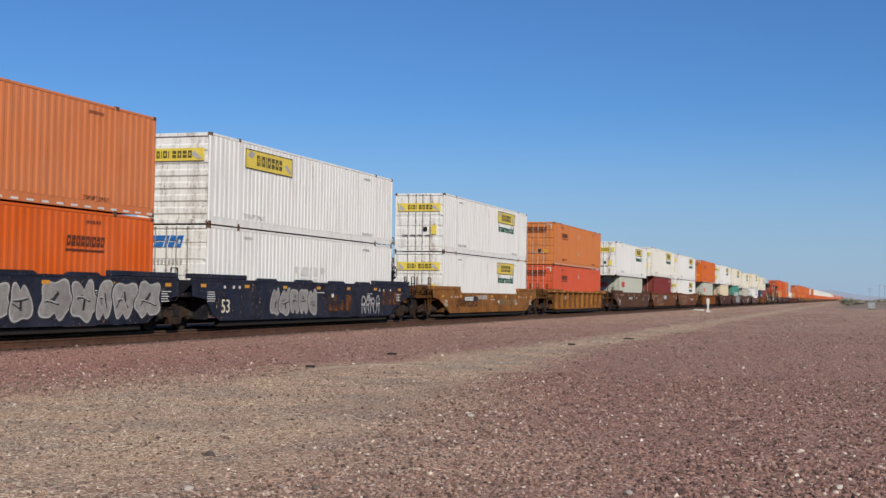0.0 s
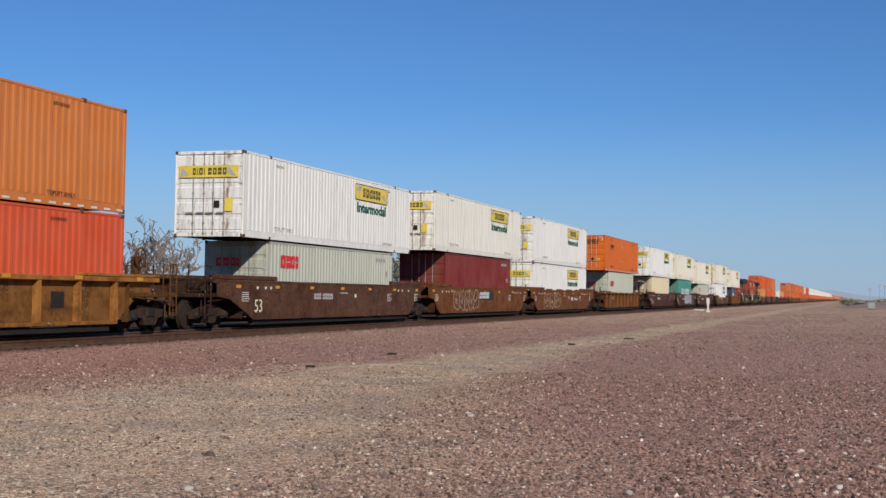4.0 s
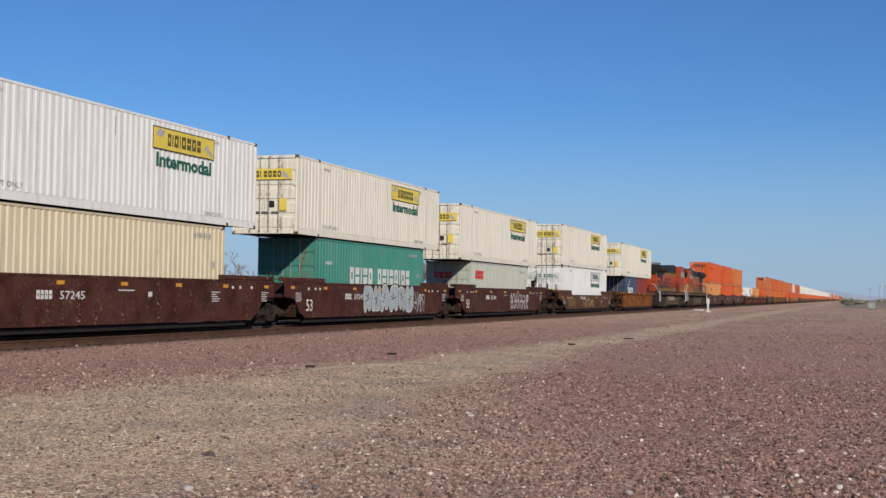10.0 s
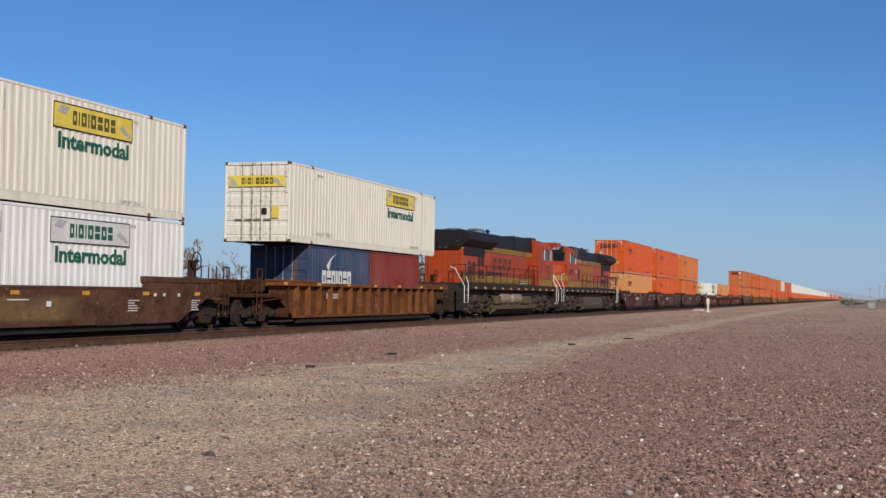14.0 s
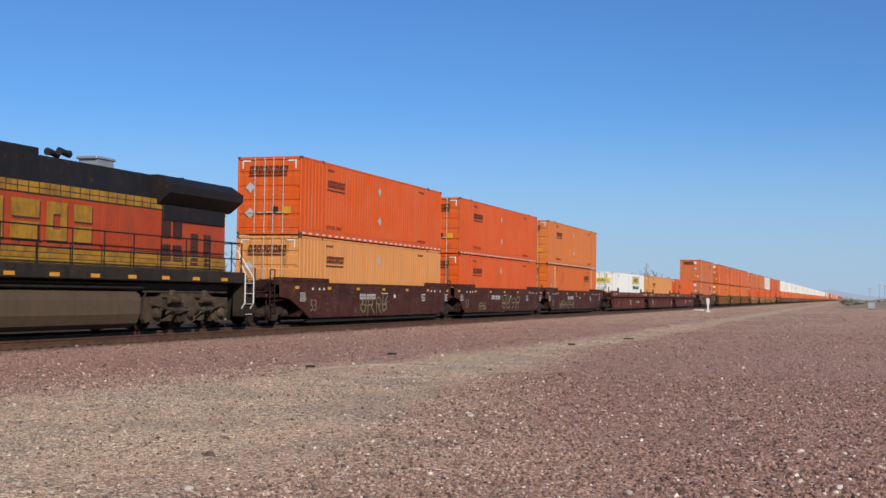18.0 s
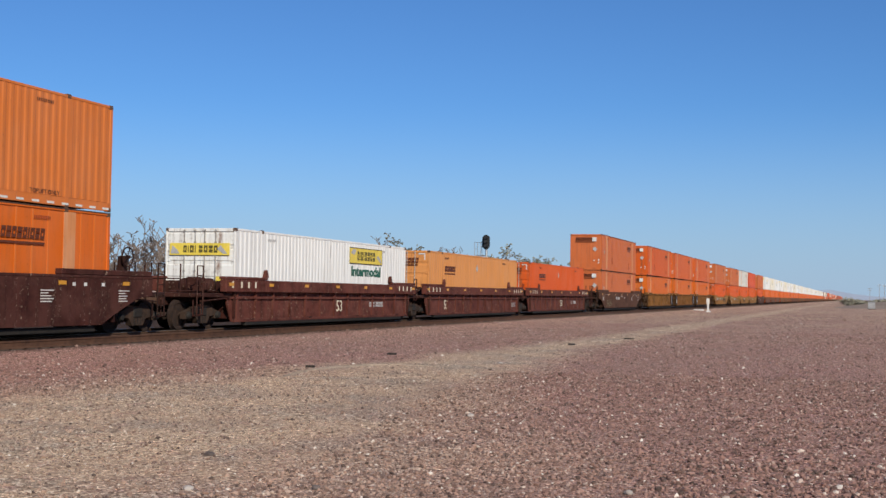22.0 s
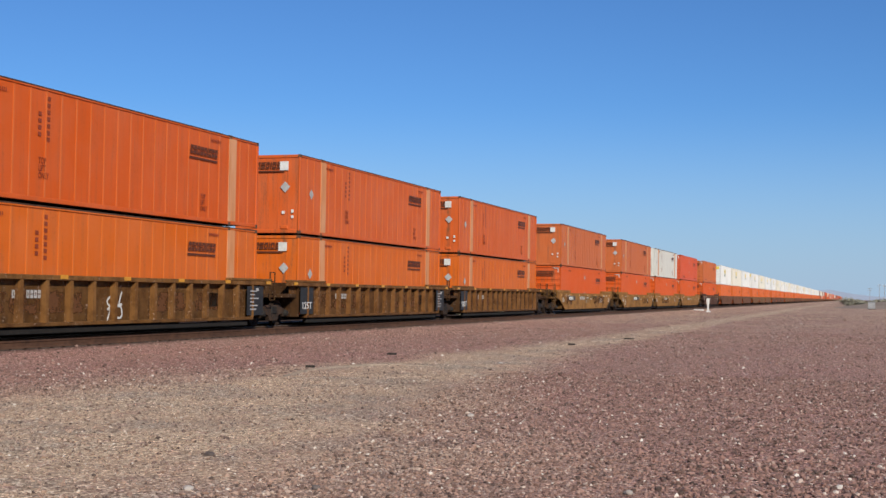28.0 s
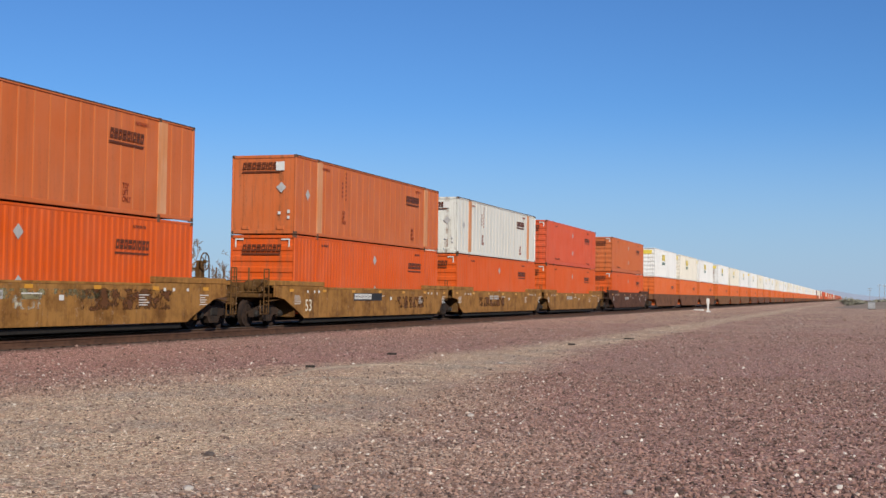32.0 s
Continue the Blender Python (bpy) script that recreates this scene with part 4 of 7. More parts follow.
def add_truck(parent, x, s0, turning=True):
    """A two-axle truck at x in its car."""
    t = part("truck", shared("bolster", lambda: Shape().box(-0.22, 0.22, -1.15, 1.15, 0.42, 0.70, 0.03).box(-0.45, 0.45, -0.4, 0.4, 0.6, 0.84, 0.04).mesh("truck", DARK_STEEL)), None, parent)
    t.location = (x, 0, DROP)
    for sg in (-1, 1):
        f = part("side_frame", shared(("sf", sg), lambda: truck_side(sg * 1.03).mesh("side_frame", CAR_TRUCK)), None, t)
        part("spring_group", shared(("sp", sg), lambda: springs(sg * 1.06).mesh("spring_group", DARK_STEEL)), None, t)
        for xx in (-0.9, 0.9):
            b = part("bearing_cap", shared("cap", lambda: Shape().lathe([(0.02, -0.17), (0.09, -0.16), (0.125, -0.08), (0.125, 0.02)], (0, 0, 0), "y", 12).mesh("bearing_cap", DARK_STEEL)), None, t)
            b.location, b.rotation_euler = (xx, sg * 1.06, 0.45), (0, 0, 0 if sg < 0 else math.pi)
    part("brake_rigging", shared("brg", lambda: Shape().box(-0.42, -0.34, -0.9, 0.9, 0.28, 0.38, 0.01).box(0.34, 0.42, -0.9, 0.9, 0.28, 0.38, 0.01).box(-0.75, 0.75, -0.06, 0.06, 0.30, 0.40, 0.01).box(-0.48, -0.40, -0.84, -0.68, 0.24, 0.60, 0.02).box(0.40, 0.48, -0.84, -0.68, 0.24, 0.60, 0.02).mesh("brake_rigging", CAR_TRUCK)), None, t)
    for xx in (-0.89, 0.89):
        w = part("wheelset", shared("wheelset", lambda: wheelset(0.455).mesh("wheelset", WHEEL_STEEL)), None, t)
        w.location = (xx, 0, 0.455)
        if turning:
            WHEELS.append((w, (xx, 0, 0.455), s0 + x + xx, 0.455))
    return t


# ---- well cars ----
def side_outline(x0, x1, e0, e1, bot=0.25, top=1.50, mid=None):
    """Side sheet with its ends swept up over the trucks."""
    mid = top if mid is None else mid
    ring = [(x0 - e0, top), (x0 - e0, 1.02), (x0 - e0 + 0.8, 0.93), (x0 + 0.05, 0.48), (x0 + 0.55, bot), (x1 - 0.55, bot), (x1 - 0.05, 0.48), (x1 + e1 - 0.8, 0.93), (x1 + e1, 1.02), (x1 + e1, top)]
    return ring if mid == top else ring + [(x1 - 2.35, top), (x1 - 2.55, mid), (x0 + 2.55, mid), (x0 + 2.35, top)]


def ladder(x, y, z0, z1, w=0.36):
    s = Shape()
    for k in (0, w):
        s.rod((x + k, y, z0), (x + k, y, z1), 0.022, 6)
    n = max(2, round((z1 - z0) / 0.33))
    for i in range(n + 1):
        z = z0 + (z1 - z0) * i / n
        s.rod((x, y, z), (x + w, y, z), 0.017, 6)
    return s


def brake_wheel():
    s = Shape()
    n = 16
    ring = [(0.28 * math.cos(2 * math.pi * i / n), 0, 0.28 * math.sin(2 * math.pi * i / n)) for i in range(n + 1)]
    s.path(ring, 0.022, 5)
    for i in range(5):
        a = 2 * math.pi * i / 5
        s.rod((0, 0, 0), (0.28 * math.cos(a), 0, 0.28 * math.sin(a)), 0.016, 5)
    s.rod((0, -0.05, 0), (0, 0.05, 0), 0.05, 8)
    return s


def stroke_strip(shape, pts, width, y):
    """One flat brush stroke along pts, its ends squared off, facing -y."""
    h = width / 2
    n = len(pts)
    dirs = []
    for i in range(n):
        (xa, za), (xb, zb) = pts[max(0, i - 1)], pts[min(n - 1, i + 1)]
        d = math.hypot(xb - xa, zb - za) or 1e-6
        dirs.append(((xb - xa) / d, (zb - za) / d))
    v = []
    for i, (x, z) in enumerate(pts):
        k = -h * 0.8 if i == 0 else h * 0.8 if i == n - 1 else 0.0
        t = 0.72 if i in (0, n - 1) else 1.0
        dx, dz = dirs[i]
        v += [(x + dx * k - dz * h * t, y, z + dz * k + dx * h * t), (x + dx * k + dz * h * t, y, z + dz * k - dx * h * t)]
    shape.add(v, [(2 * i, 2 * i + 2, 2 * i + 3, 2 * i + 1) for i in range(n - 1)])


def rounded(pts, times=2):
    """The same line with its corners cut off."""
    for _ in range(times):
        q = [pts[0]]
        for (xa, za), (xb, zb) in zip(pts, pts[1:]):
            q += [(xa * 0.75 + xb * 0.25, za * 0.75 + zb * 0.25), (xa * 0.25 + xb * 0.75, za * 0.25 + zb * 0.75)]
        pts = q + [pts[-1]]
    return pts


def spray_piece(n, w, h, seed, style):
    """Interlocking sprayed forms that spell nothing. style: filled (shadow, outline and fill), outline, or scribble."""
    rnd = random.Random(seed)
    under, line, fill = Shape(), Shape(), Shape()
    r = rnd.uniform
    cuts = [k + r(-0.18, 0.18) if 0 < k < n else k for k in range(n + 1)]
    for i in range(n):
        x0, cell = w * cuts[i] / n, w * (cuts[i + 1] - cuts[i]) / n
        lean, mirror, turn = r(-0.08, 0.2), rnd.random() < 0.4, rnd.random() < 0.4

        def pt(u, v):
            u, v = (1 - u if mirror else u), (1 - v if turn else v)
            return x0 + cell * (0.04 + 0.92 * u) + lean * h * (v - 0.5), h * (0.06 + 0.88 * v)
        main = rounded([pt(r(0, 0.2), 0), pt(r(0, 0.25), r(0.85, 1)), pt(r(0.65, 1), r(0.7, 1)), pt(r(0.75, 1), r(0.5, 0.62)), pt(r(0.3, 0.5), r(0.4, 0.5)), pt(r(0.8, 1.05), 0)])
        side = rounded([pt(r(0, 0.15), r(0.4, 0.6)), pt(r(0.35, 0.5), r(0.45, 0.6)), pt(r(0.6, 0.9), r(0.3, 0.5))])
        d = 0.001 + 0.0040 * i
        if style == "scribble":
            stroke_strip(line, main, r(0.05, 0.085), -d)
            stroke_strip(line, side, r(0.05, 0.085), -d - 0.001)
            continue
        # one swollen form with a notch at its foot or head, over its neighbour
        cx, cz = x0 + cell * 0.5, h * 0.5
        ph, lob, am, up = r(0, 6.28), rnd.choice((2, 3, 3, 5)), r(0.07, 0.15), rnd.choice((-1, 1))
        for grow, sh, k in ((0.10, under, 0.0), (0.05, line, 0.0008), (0.0, fill, 0.0016)):
            if style == "outline" and sh is under:
                continue
            ring = []
            for a in [2 * math.pi * q / 40 for q in range(40)]:
                ca, sa = math.cos(a), math.sin(a)
                m = (abs(ca) ** 3.0 + abs(sa) ** 3.0) ** (-1 / 3.0) * (0.95 + am * math.sin(lob * a + ph))
                m *= 1 - 0.42 * math.exp(-((a - (1.5708 if up > 0 else 4.7124)) / 0.24) ** 2)
                ring.append((cx + (cell * 0.50 + grow - 0.02) * m * ca + lean * h * 0.5 * m * sa, -d - k, cz + (h * 0.47 + grow - 0.05) * m * sa))
            mid = (cx, -d - k, cz)
            sh.add(ring + [mid], [(q, (q + 1) % 40, 40) for q in range(40)])
        hole = [(cx + cell * (r(-0.1, 0.1)) + lean * h * 0.2 * up * -1, cz - up * h * r(0.12, 0.2)), (cx + cell * r(-0.08, 0.08), cz - up * h * 0.02)]
        ink = under if style == "filled" else line
        stroke_strip(ink, hole, cell * r(0.10, 0.16), -d - 0.0024)
        stroke_strip(ink, [pt(r(0.1, 0.3), r(0.3, 0.6)), pt(r(0.3, 0.45), r(0.3, 0.7))], 0.045, -d - 0.0026)
        stroke_strip(ink, side[3:], 0.045, -d - 0.0028)
        if style == "filled":
            stroke_strip(line, [(x - 0.06, z + 0.04) for x, z in side[3:]], 0.03, -d - 0.0030)
    return under, line, fill


def well_unit(kind, colour, s, label, lead="coupler", tail="coupler", number=True, dressing=None, rib_pitch=1.8, guard=False, sink=0.0, lugs=False):
    """One well unit of a container car. kind: smooth, ribbed or chord. lead, tail: coupler or joint."""
    group = "well cars of the train"
    c = empty("well_car", label, "railcar", group)
    c.matrix_basis = pose(s, TRACK_Y, RAIL_Z)
    L = L53
    e0 = 1.9 if lead == "coupler" else 1.15
    e1 = 1.9 if tail == "coupler" else 1.15
    yo = 1.47
    paint = []
    for sg in (-1, 1):
        a, b = sorted((sg * (yo - 0.05), sg * (yo if kind == "smooth" else yo - 0.09)))
        key = (kind, "side", e0, e1, sg, sink)
        if kind == "smooth":
            a, b = sorted((sg * yo, sg * (yo - 0.05)))
            me = shared(key, lambda: Shape().prism(side_outline(0, L, e0, e1) if sink == 0 else side_outline(0, L, e0, e1, 0.25, 1.40, 1.40 - sink), a, b).mesh("side_wall", CAR_PAINT))
        elif kind == "ribbed":
            a, b = sorted((sg * (yo - 0.17), sg * (yo - 0.22)))
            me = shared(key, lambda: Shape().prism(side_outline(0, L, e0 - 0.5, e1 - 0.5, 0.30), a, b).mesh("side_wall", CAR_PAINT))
        else:
            a, b = sorted((sg * (yo - 0.16), sg * (yo - 0.21)))
            me = shared(key, lambda: Shape().prism([(-0.5, 1.2), (-0.5, 0.75), (-0.2, 0.2), (L + 0.2, 0.2), (L + 0.5, 0.75), (L + 0.5, 1.2)], a, b).mesh("side_wall", CAR_PAINT))
        paint.append(part("side_wall", me, None, c))
        if kind == "smooth":
            a, b = sorted((sg * (yo + 0.012), sg * (yo - 0.12)))
            zt = 1.48 if sink == 0 else 1.39 - sink
            paint.append(part("top_chord", Shape().box(-e0 if sink == 0 else 2.5, L + e1 if sink == 0 else L - 2.5, a, b, zt, zt + 0.075, 0.012), CAR_PAINT, c))
            if lugs and sg < 0:
                for x in (3.9, 6.9, 9.9, 12.6):
                    paint.append(part("guide_lug", shared("lug", lambda: Shape().prism([(-0.75, 0), (-0.6, 0.075), (0.6, 0.075), (0.75, 0)], -0.12, 0.0).mesh("guide_lug", CAR_PAINT)), None, c))
                    paint[-1].location = (x, -yo + 0.135, 1.557)
            for x0, x1 in ((-e0, 2.35), (L - 2.35, L + e1)):
                paint.append(part("end_top_box", Shape().box(x0, x1, *sorted((sg * (yo - 0.01), sg * (yo - 0.30))), *((1.558, 1.71) if sink == 0 else (1.402, 1.58)), 0.02), CAR_PAINT, c))
        elif kind == "ribbed":
            a, b = sorted((sg * (yo + 0.01), sg * (yo - 0.24)))
            paint.append(part("top_chord", Shape().box(-e0 + 0.3, L + e1 - 0.3, a, b, 1.40, 1.53, 0.015), CAR_PAINT, c))
            for x0, x1 in ((-e0 + 0.3, 2.1), (L - 2.1, L + e1 - 0.3)):
                paint.append(part("end_top_box", Shape().box(x0, x1, *sorted((sg * (yo + 0.02), sg * (yo - 0.28))), 1.533, 1.62, 0.02), CAR_PAINT, c))
            a, b = sorted((sg * (yo - 0.02), sg * (yo - 0.24)))
            paint.append(part("bottom_sill", Shape().box(0.45, L - 0.45, a, b, 0.25, 0.35, 0.015), CAR_PAINT, c))
            n = round(L / rib_pitch)
            for i in range(n + 1):
                x = 0.55 + (L - 1.1) * i / n
                a, b = sorted((sg * (yo - 0.005), sg * (yo - 0.18)))
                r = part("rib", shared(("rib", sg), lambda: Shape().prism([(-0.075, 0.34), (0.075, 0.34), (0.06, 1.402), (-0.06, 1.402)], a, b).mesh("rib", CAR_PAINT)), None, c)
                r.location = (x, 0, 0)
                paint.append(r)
        else:
            a, b = sorted((sg * (yo + 0.01), sg * (yo - 0.22)))
            paint.append(part("top_chord", Shape().box(-0.9, L + 0.9, a, b, 1.16, 1.56, 0.02), CAR_PAINT, c))
            for x0, x1 in ((-0.9, 2.1), (L - 2.1, L + 0.9)):
                paint.append(part("end_top_box", Shape().box(x0, x1, *sorted((sg * (yo - 0.01), sg * (yo - 0.26))), 1.564, 1.66, 0.02), CAR_PAINT, c))
                xx = x1 if x0 < 0 else x0
                paint.append(part("guide_horn", Shape().prism([(xx - 0.14, 1.66), (xx + 0.14, 1.66), (xx + 0.03, 1.92), (xx - 0.03, 1.92)], *sorted((sg * (yo - 0.05), sg * (yo - 0.16)))), CAR_PAINT, c))
            a, b = sorted((sg * (yo - 0.09), sg * (yo - 0.2)))
            paint.append(part("mid_rail", Shape().box(-0.3, L + 0.3, a, b, 0.93, 1.0, 0.01), CAR_PAINT, c))
            paint.append(part("bottom_sill", Shape().box(-0.1, L + 0.1, a, b, 0.18, 0.28, 0.01), CAR_PAINT, c))
            n = 12
            for i in range(n + 1):
                x = 0.1 + (L - 0.2) * i / n
                r = part("rib", shared(("qrib", sg), lambda: Shape().box(-0.05, 0.05, *sorted((sg * (yo - 0.1), sg * (yo - 0.2))), 0.28, 1.16).mesh("rib", CAR_PAINT)), None, c)
                r.location = (x, 0, 0)
                paint.append(r)
    # unseen dark sills added so that the gap below the well reads as shade
    for sg in (-1, 1):
        part("floor_sill", shared(("fsill", sg), lambda: Shape().box(0.7, L - 0.7, *sorted((sg * 1.18, sg * 1.36)), 0.06, 0.215, 0.02).mesh("floor_sill", DARK_STEEL)), None, c)
    for i in range(4):
        x = 1.2 + (L - 2.4) * i / 3
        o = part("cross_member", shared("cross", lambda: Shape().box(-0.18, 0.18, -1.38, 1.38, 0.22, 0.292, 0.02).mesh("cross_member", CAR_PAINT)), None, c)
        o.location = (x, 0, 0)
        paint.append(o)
    for x, e, d, how in ((0.0, e0, -1, lead), (L, e1, 1, tail)):
        a, b = sorted((x + d * 0.16, x + d * (e + (0.9 if how == "coupler" else 0.15))))
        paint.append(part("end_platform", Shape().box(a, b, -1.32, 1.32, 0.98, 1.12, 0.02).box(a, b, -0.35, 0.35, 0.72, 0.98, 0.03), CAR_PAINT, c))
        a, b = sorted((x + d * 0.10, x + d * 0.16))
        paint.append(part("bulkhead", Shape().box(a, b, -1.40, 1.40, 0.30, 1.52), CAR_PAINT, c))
        if how == "coupler":
            a, b = sorted((x + d * (e + 0.7), x + d * 3.62))
            part("coupler", Shape().box(a, b, -0.12, 0.12, 0.76, 0.98, 0.03).box(*sorted((x + d * 3.3, x + d * 3.66)), -0.2, 0.2, 0.70, 1.02, 0.05), RUST, c)
            part("air_hose", Shape().path([(x + d * (e + 0.9), 0.4, 0.85), (x + d * (e + 1.2), 0.42, 0.45), (x + d * 3.4, 0.4, 0.32), (x + d * 3.6, 0.38, 0.4)], 0.025, 6), BLACK, c)
            lx = x + d * (e + 0.55) - 0.18
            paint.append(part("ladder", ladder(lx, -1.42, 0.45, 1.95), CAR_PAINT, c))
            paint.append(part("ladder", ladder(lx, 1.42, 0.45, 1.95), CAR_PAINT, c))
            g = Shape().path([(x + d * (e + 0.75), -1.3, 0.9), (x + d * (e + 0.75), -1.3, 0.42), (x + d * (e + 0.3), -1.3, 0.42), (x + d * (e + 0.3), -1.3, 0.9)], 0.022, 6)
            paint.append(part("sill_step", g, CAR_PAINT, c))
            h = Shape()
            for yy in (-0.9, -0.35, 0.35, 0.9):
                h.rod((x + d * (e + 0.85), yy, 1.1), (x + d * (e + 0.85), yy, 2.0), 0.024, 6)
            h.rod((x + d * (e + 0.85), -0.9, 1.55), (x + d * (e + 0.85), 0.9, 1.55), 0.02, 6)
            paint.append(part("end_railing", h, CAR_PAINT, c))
            if guard:
                gd = Shape()
                for yy in (-0.42, 0.30):
                    gd.box(*sorted((x + d * 0.5, x + d * 0.7)), yy, yy + 0.14, 1.10, 2.85, 0.02)
                gd.box(*sorted((x + d * 0.5, x + d * 0.7)), -0.5, 0.52, 2.72, 2.9, 0.02)
                gd.box(*sorted((x + d * 0.3, x + d * 1.2)), -0.7, 0.7, 1.12, 1.45, 0.03)
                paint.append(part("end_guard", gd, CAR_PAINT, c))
                part("guard_pipe", Shape().path([(x + d * (e + 0.25), -0.45, 2.7), (x + d * (e - 0.3), -0.9, 2.72), (x + d * (e - 0.9), -1.2, 2.3), (x + d * (e - 0.95), -1.2, 1.5)], 0.025, 6), GREY_MARK, c)
            q = Shape().lathe([(0.05, -0.62), (0.2, -0.58), (0.24, -0.48), (0.24, 0.48), (0.2, 0.58), (0.05, 0.62)], (x + d * 0.75, -0.35 if d < 0 else 0.35, 1.36), "y", 14)
            q.smooth = True
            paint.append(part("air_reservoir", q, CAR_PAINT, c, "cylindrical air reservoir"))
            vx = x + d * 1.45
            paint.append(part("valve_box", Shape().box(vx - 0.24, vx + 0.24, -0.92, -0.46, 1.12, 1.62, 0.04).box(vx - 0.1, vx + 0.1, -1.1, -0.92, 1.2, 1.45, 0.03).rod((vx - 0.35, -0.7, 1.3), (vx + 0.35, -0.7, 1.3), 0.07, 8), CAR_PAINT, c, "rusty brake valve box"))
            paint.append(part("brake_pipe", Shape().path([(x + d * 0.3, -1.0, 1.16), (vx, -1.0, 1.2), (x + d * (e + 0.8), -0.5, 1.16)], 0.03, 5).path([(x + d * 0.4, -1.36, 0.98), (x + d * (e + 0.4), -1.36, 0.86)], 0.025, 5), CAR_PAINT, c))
            add_truck(c, x + d * 1.72, s)
        elif d < 0:
            add_truck(c, -1.58, s)
            paint.append(part("joint_casting", Shape().box(-2.0, -1.15, -0.4, 0.4, 0.7, 0.98, 0.06), CAR_PAINT, c))
        else:
            paint.append(part("ladder", ladder(x + 0.75, -1.44, 0.9, 1.85), CAR_PAINT, c))
    if tail == "coupler":
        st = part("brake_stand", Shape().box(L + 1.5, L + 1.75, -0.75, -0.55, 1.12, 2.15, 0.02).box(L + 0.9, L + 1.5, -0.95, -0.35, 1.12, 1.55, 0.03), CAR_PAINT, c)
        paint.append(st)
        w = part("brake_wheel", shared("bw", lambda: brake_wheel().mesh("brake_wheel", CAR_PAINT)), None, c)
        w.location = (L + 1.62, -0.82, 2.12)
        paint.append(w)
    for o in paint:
        # end parts: the car's paint darkened, shade between the cars put into colour
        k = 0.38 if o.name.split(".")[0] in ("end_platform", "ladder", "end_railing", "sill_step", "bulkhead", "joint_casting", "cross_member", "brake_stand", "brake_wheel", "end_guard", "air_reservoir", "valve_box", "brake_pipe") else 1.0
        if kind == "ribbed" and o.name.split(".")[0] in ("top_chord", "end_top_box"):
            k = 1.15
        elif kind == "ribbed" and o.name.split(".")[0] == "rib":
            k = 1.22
        # sheet behind the ribs darkened: shade between the ribs put into its colour
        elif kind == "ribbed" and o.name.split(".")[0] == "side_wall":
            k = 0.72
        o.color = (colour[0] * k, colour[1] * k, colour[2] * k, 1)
    yr = {"smooth": -yo - 0.004, "ribbed": -yo - 0.014, "chord": -yo - 0.014}[kind]
    zr = {"smooth": 1.30 - sink * 1.3, "ribbed": 1.44, "chord": 1.36}[kind]
    for i in range(7):
        r = part("reflector", shared("refl", lambda: Shape().box(-0.16, 0.16, -0.006, 0, 0, 0.10 if kind == "smooth" else 0.07).mesh("reflector", AMBER)), None, c, "amber reflector strip")
        r.location = (-0.55 + (L + 1.1) * i / 6, yr, zr)
    if kind == "smooth":
        def stencil_set():
            q = Shape()
            rnd = random.Random(5)
            for x in (0.75, 1.35, 1.75, L - 1.9, L - 1.4, L - 0.6):
                q.box(x, x + 0.13, -0.003, 0, 1.27, 1.36)
            for x in (-0.3, L - 3.2, L + 0.2):
                for k in range(5):
                    q.box(x, x + rnd.uniform(0.3, 0.55), -0.003, 0, 1.14 - 0.07 * k, 1.165 - 0.07 * k)
            q.box(7.8, 8.6, -0.003, 0, 1.16, 1.19)
            q.box(9.3, 9.5, -0.003, 0, 1.0, 1.14)
            return q
        mark("stencil_marking", "stencils", stencil_set, WHITE, c, 0, -sink * 1.3, -yo - 0.002)
        digits = next((d for d in dressing or () if d[0] == "digits"), None)
        mark("owner_number_marking", ("ownnum", digits is None), lambda: blocks([0.55] * 4 + ([] if digits else [-0.3] + [0.55] * 6), 0.22, 0.2), WHITE if digits else GREY_MARK, c, digits[1] - 0.95 if digits else 5.4, digits[2] if digits else 0.93, -yo - 0.002)
    elif kind == "ribbed":
        mark("owner_number_marking", "ownnum2", lambda: blocks([0.55] * 3 + [-0.3] + [0.55] * 4, 0.2, 0.2), GREY_MARK, c, L * 0.21, 0.95, -yo + 0.164)
        mark("notice_plate", "rib_note", lambda: Shape().box(0, 0.55, -0.004, 0, 0, 0.42), DARK_STEEL, c, L * 0.8, 0.7, -yo + 0.166)
    else:
        if number == 2:
            o = part("lettering", shared("25Tq", lambda: text_mesh("125T", 0.34, GREY_MARK, 0.82)), None, c, "grey code 125T")
            o.location = (L - 1.42, -yo + 0.095, 0.50)
        else:
            mark("owner_number_marking", "ownnum", lambda: blocks([0.55] * 4 + [-0.3] + [0.55] * 6, 0.2, 0.2), GREY_MARK, c, 11.8, 0.62, -yo + 0.155)
        def end_ticks():
            q = Shape()
            for x in (-0.5, 0.1, 0.6, 1.1, L - 1.3, L - 0.8, L - 0.3, L + 0.2):
                q.box(x, x + 0.1, -0.003, 0, 1.30, 1.5)
            return q
        mark("stencil_marking", "qends", end_ticks, CREAM_MARK, c, 0, 0, -yo - 0.012)
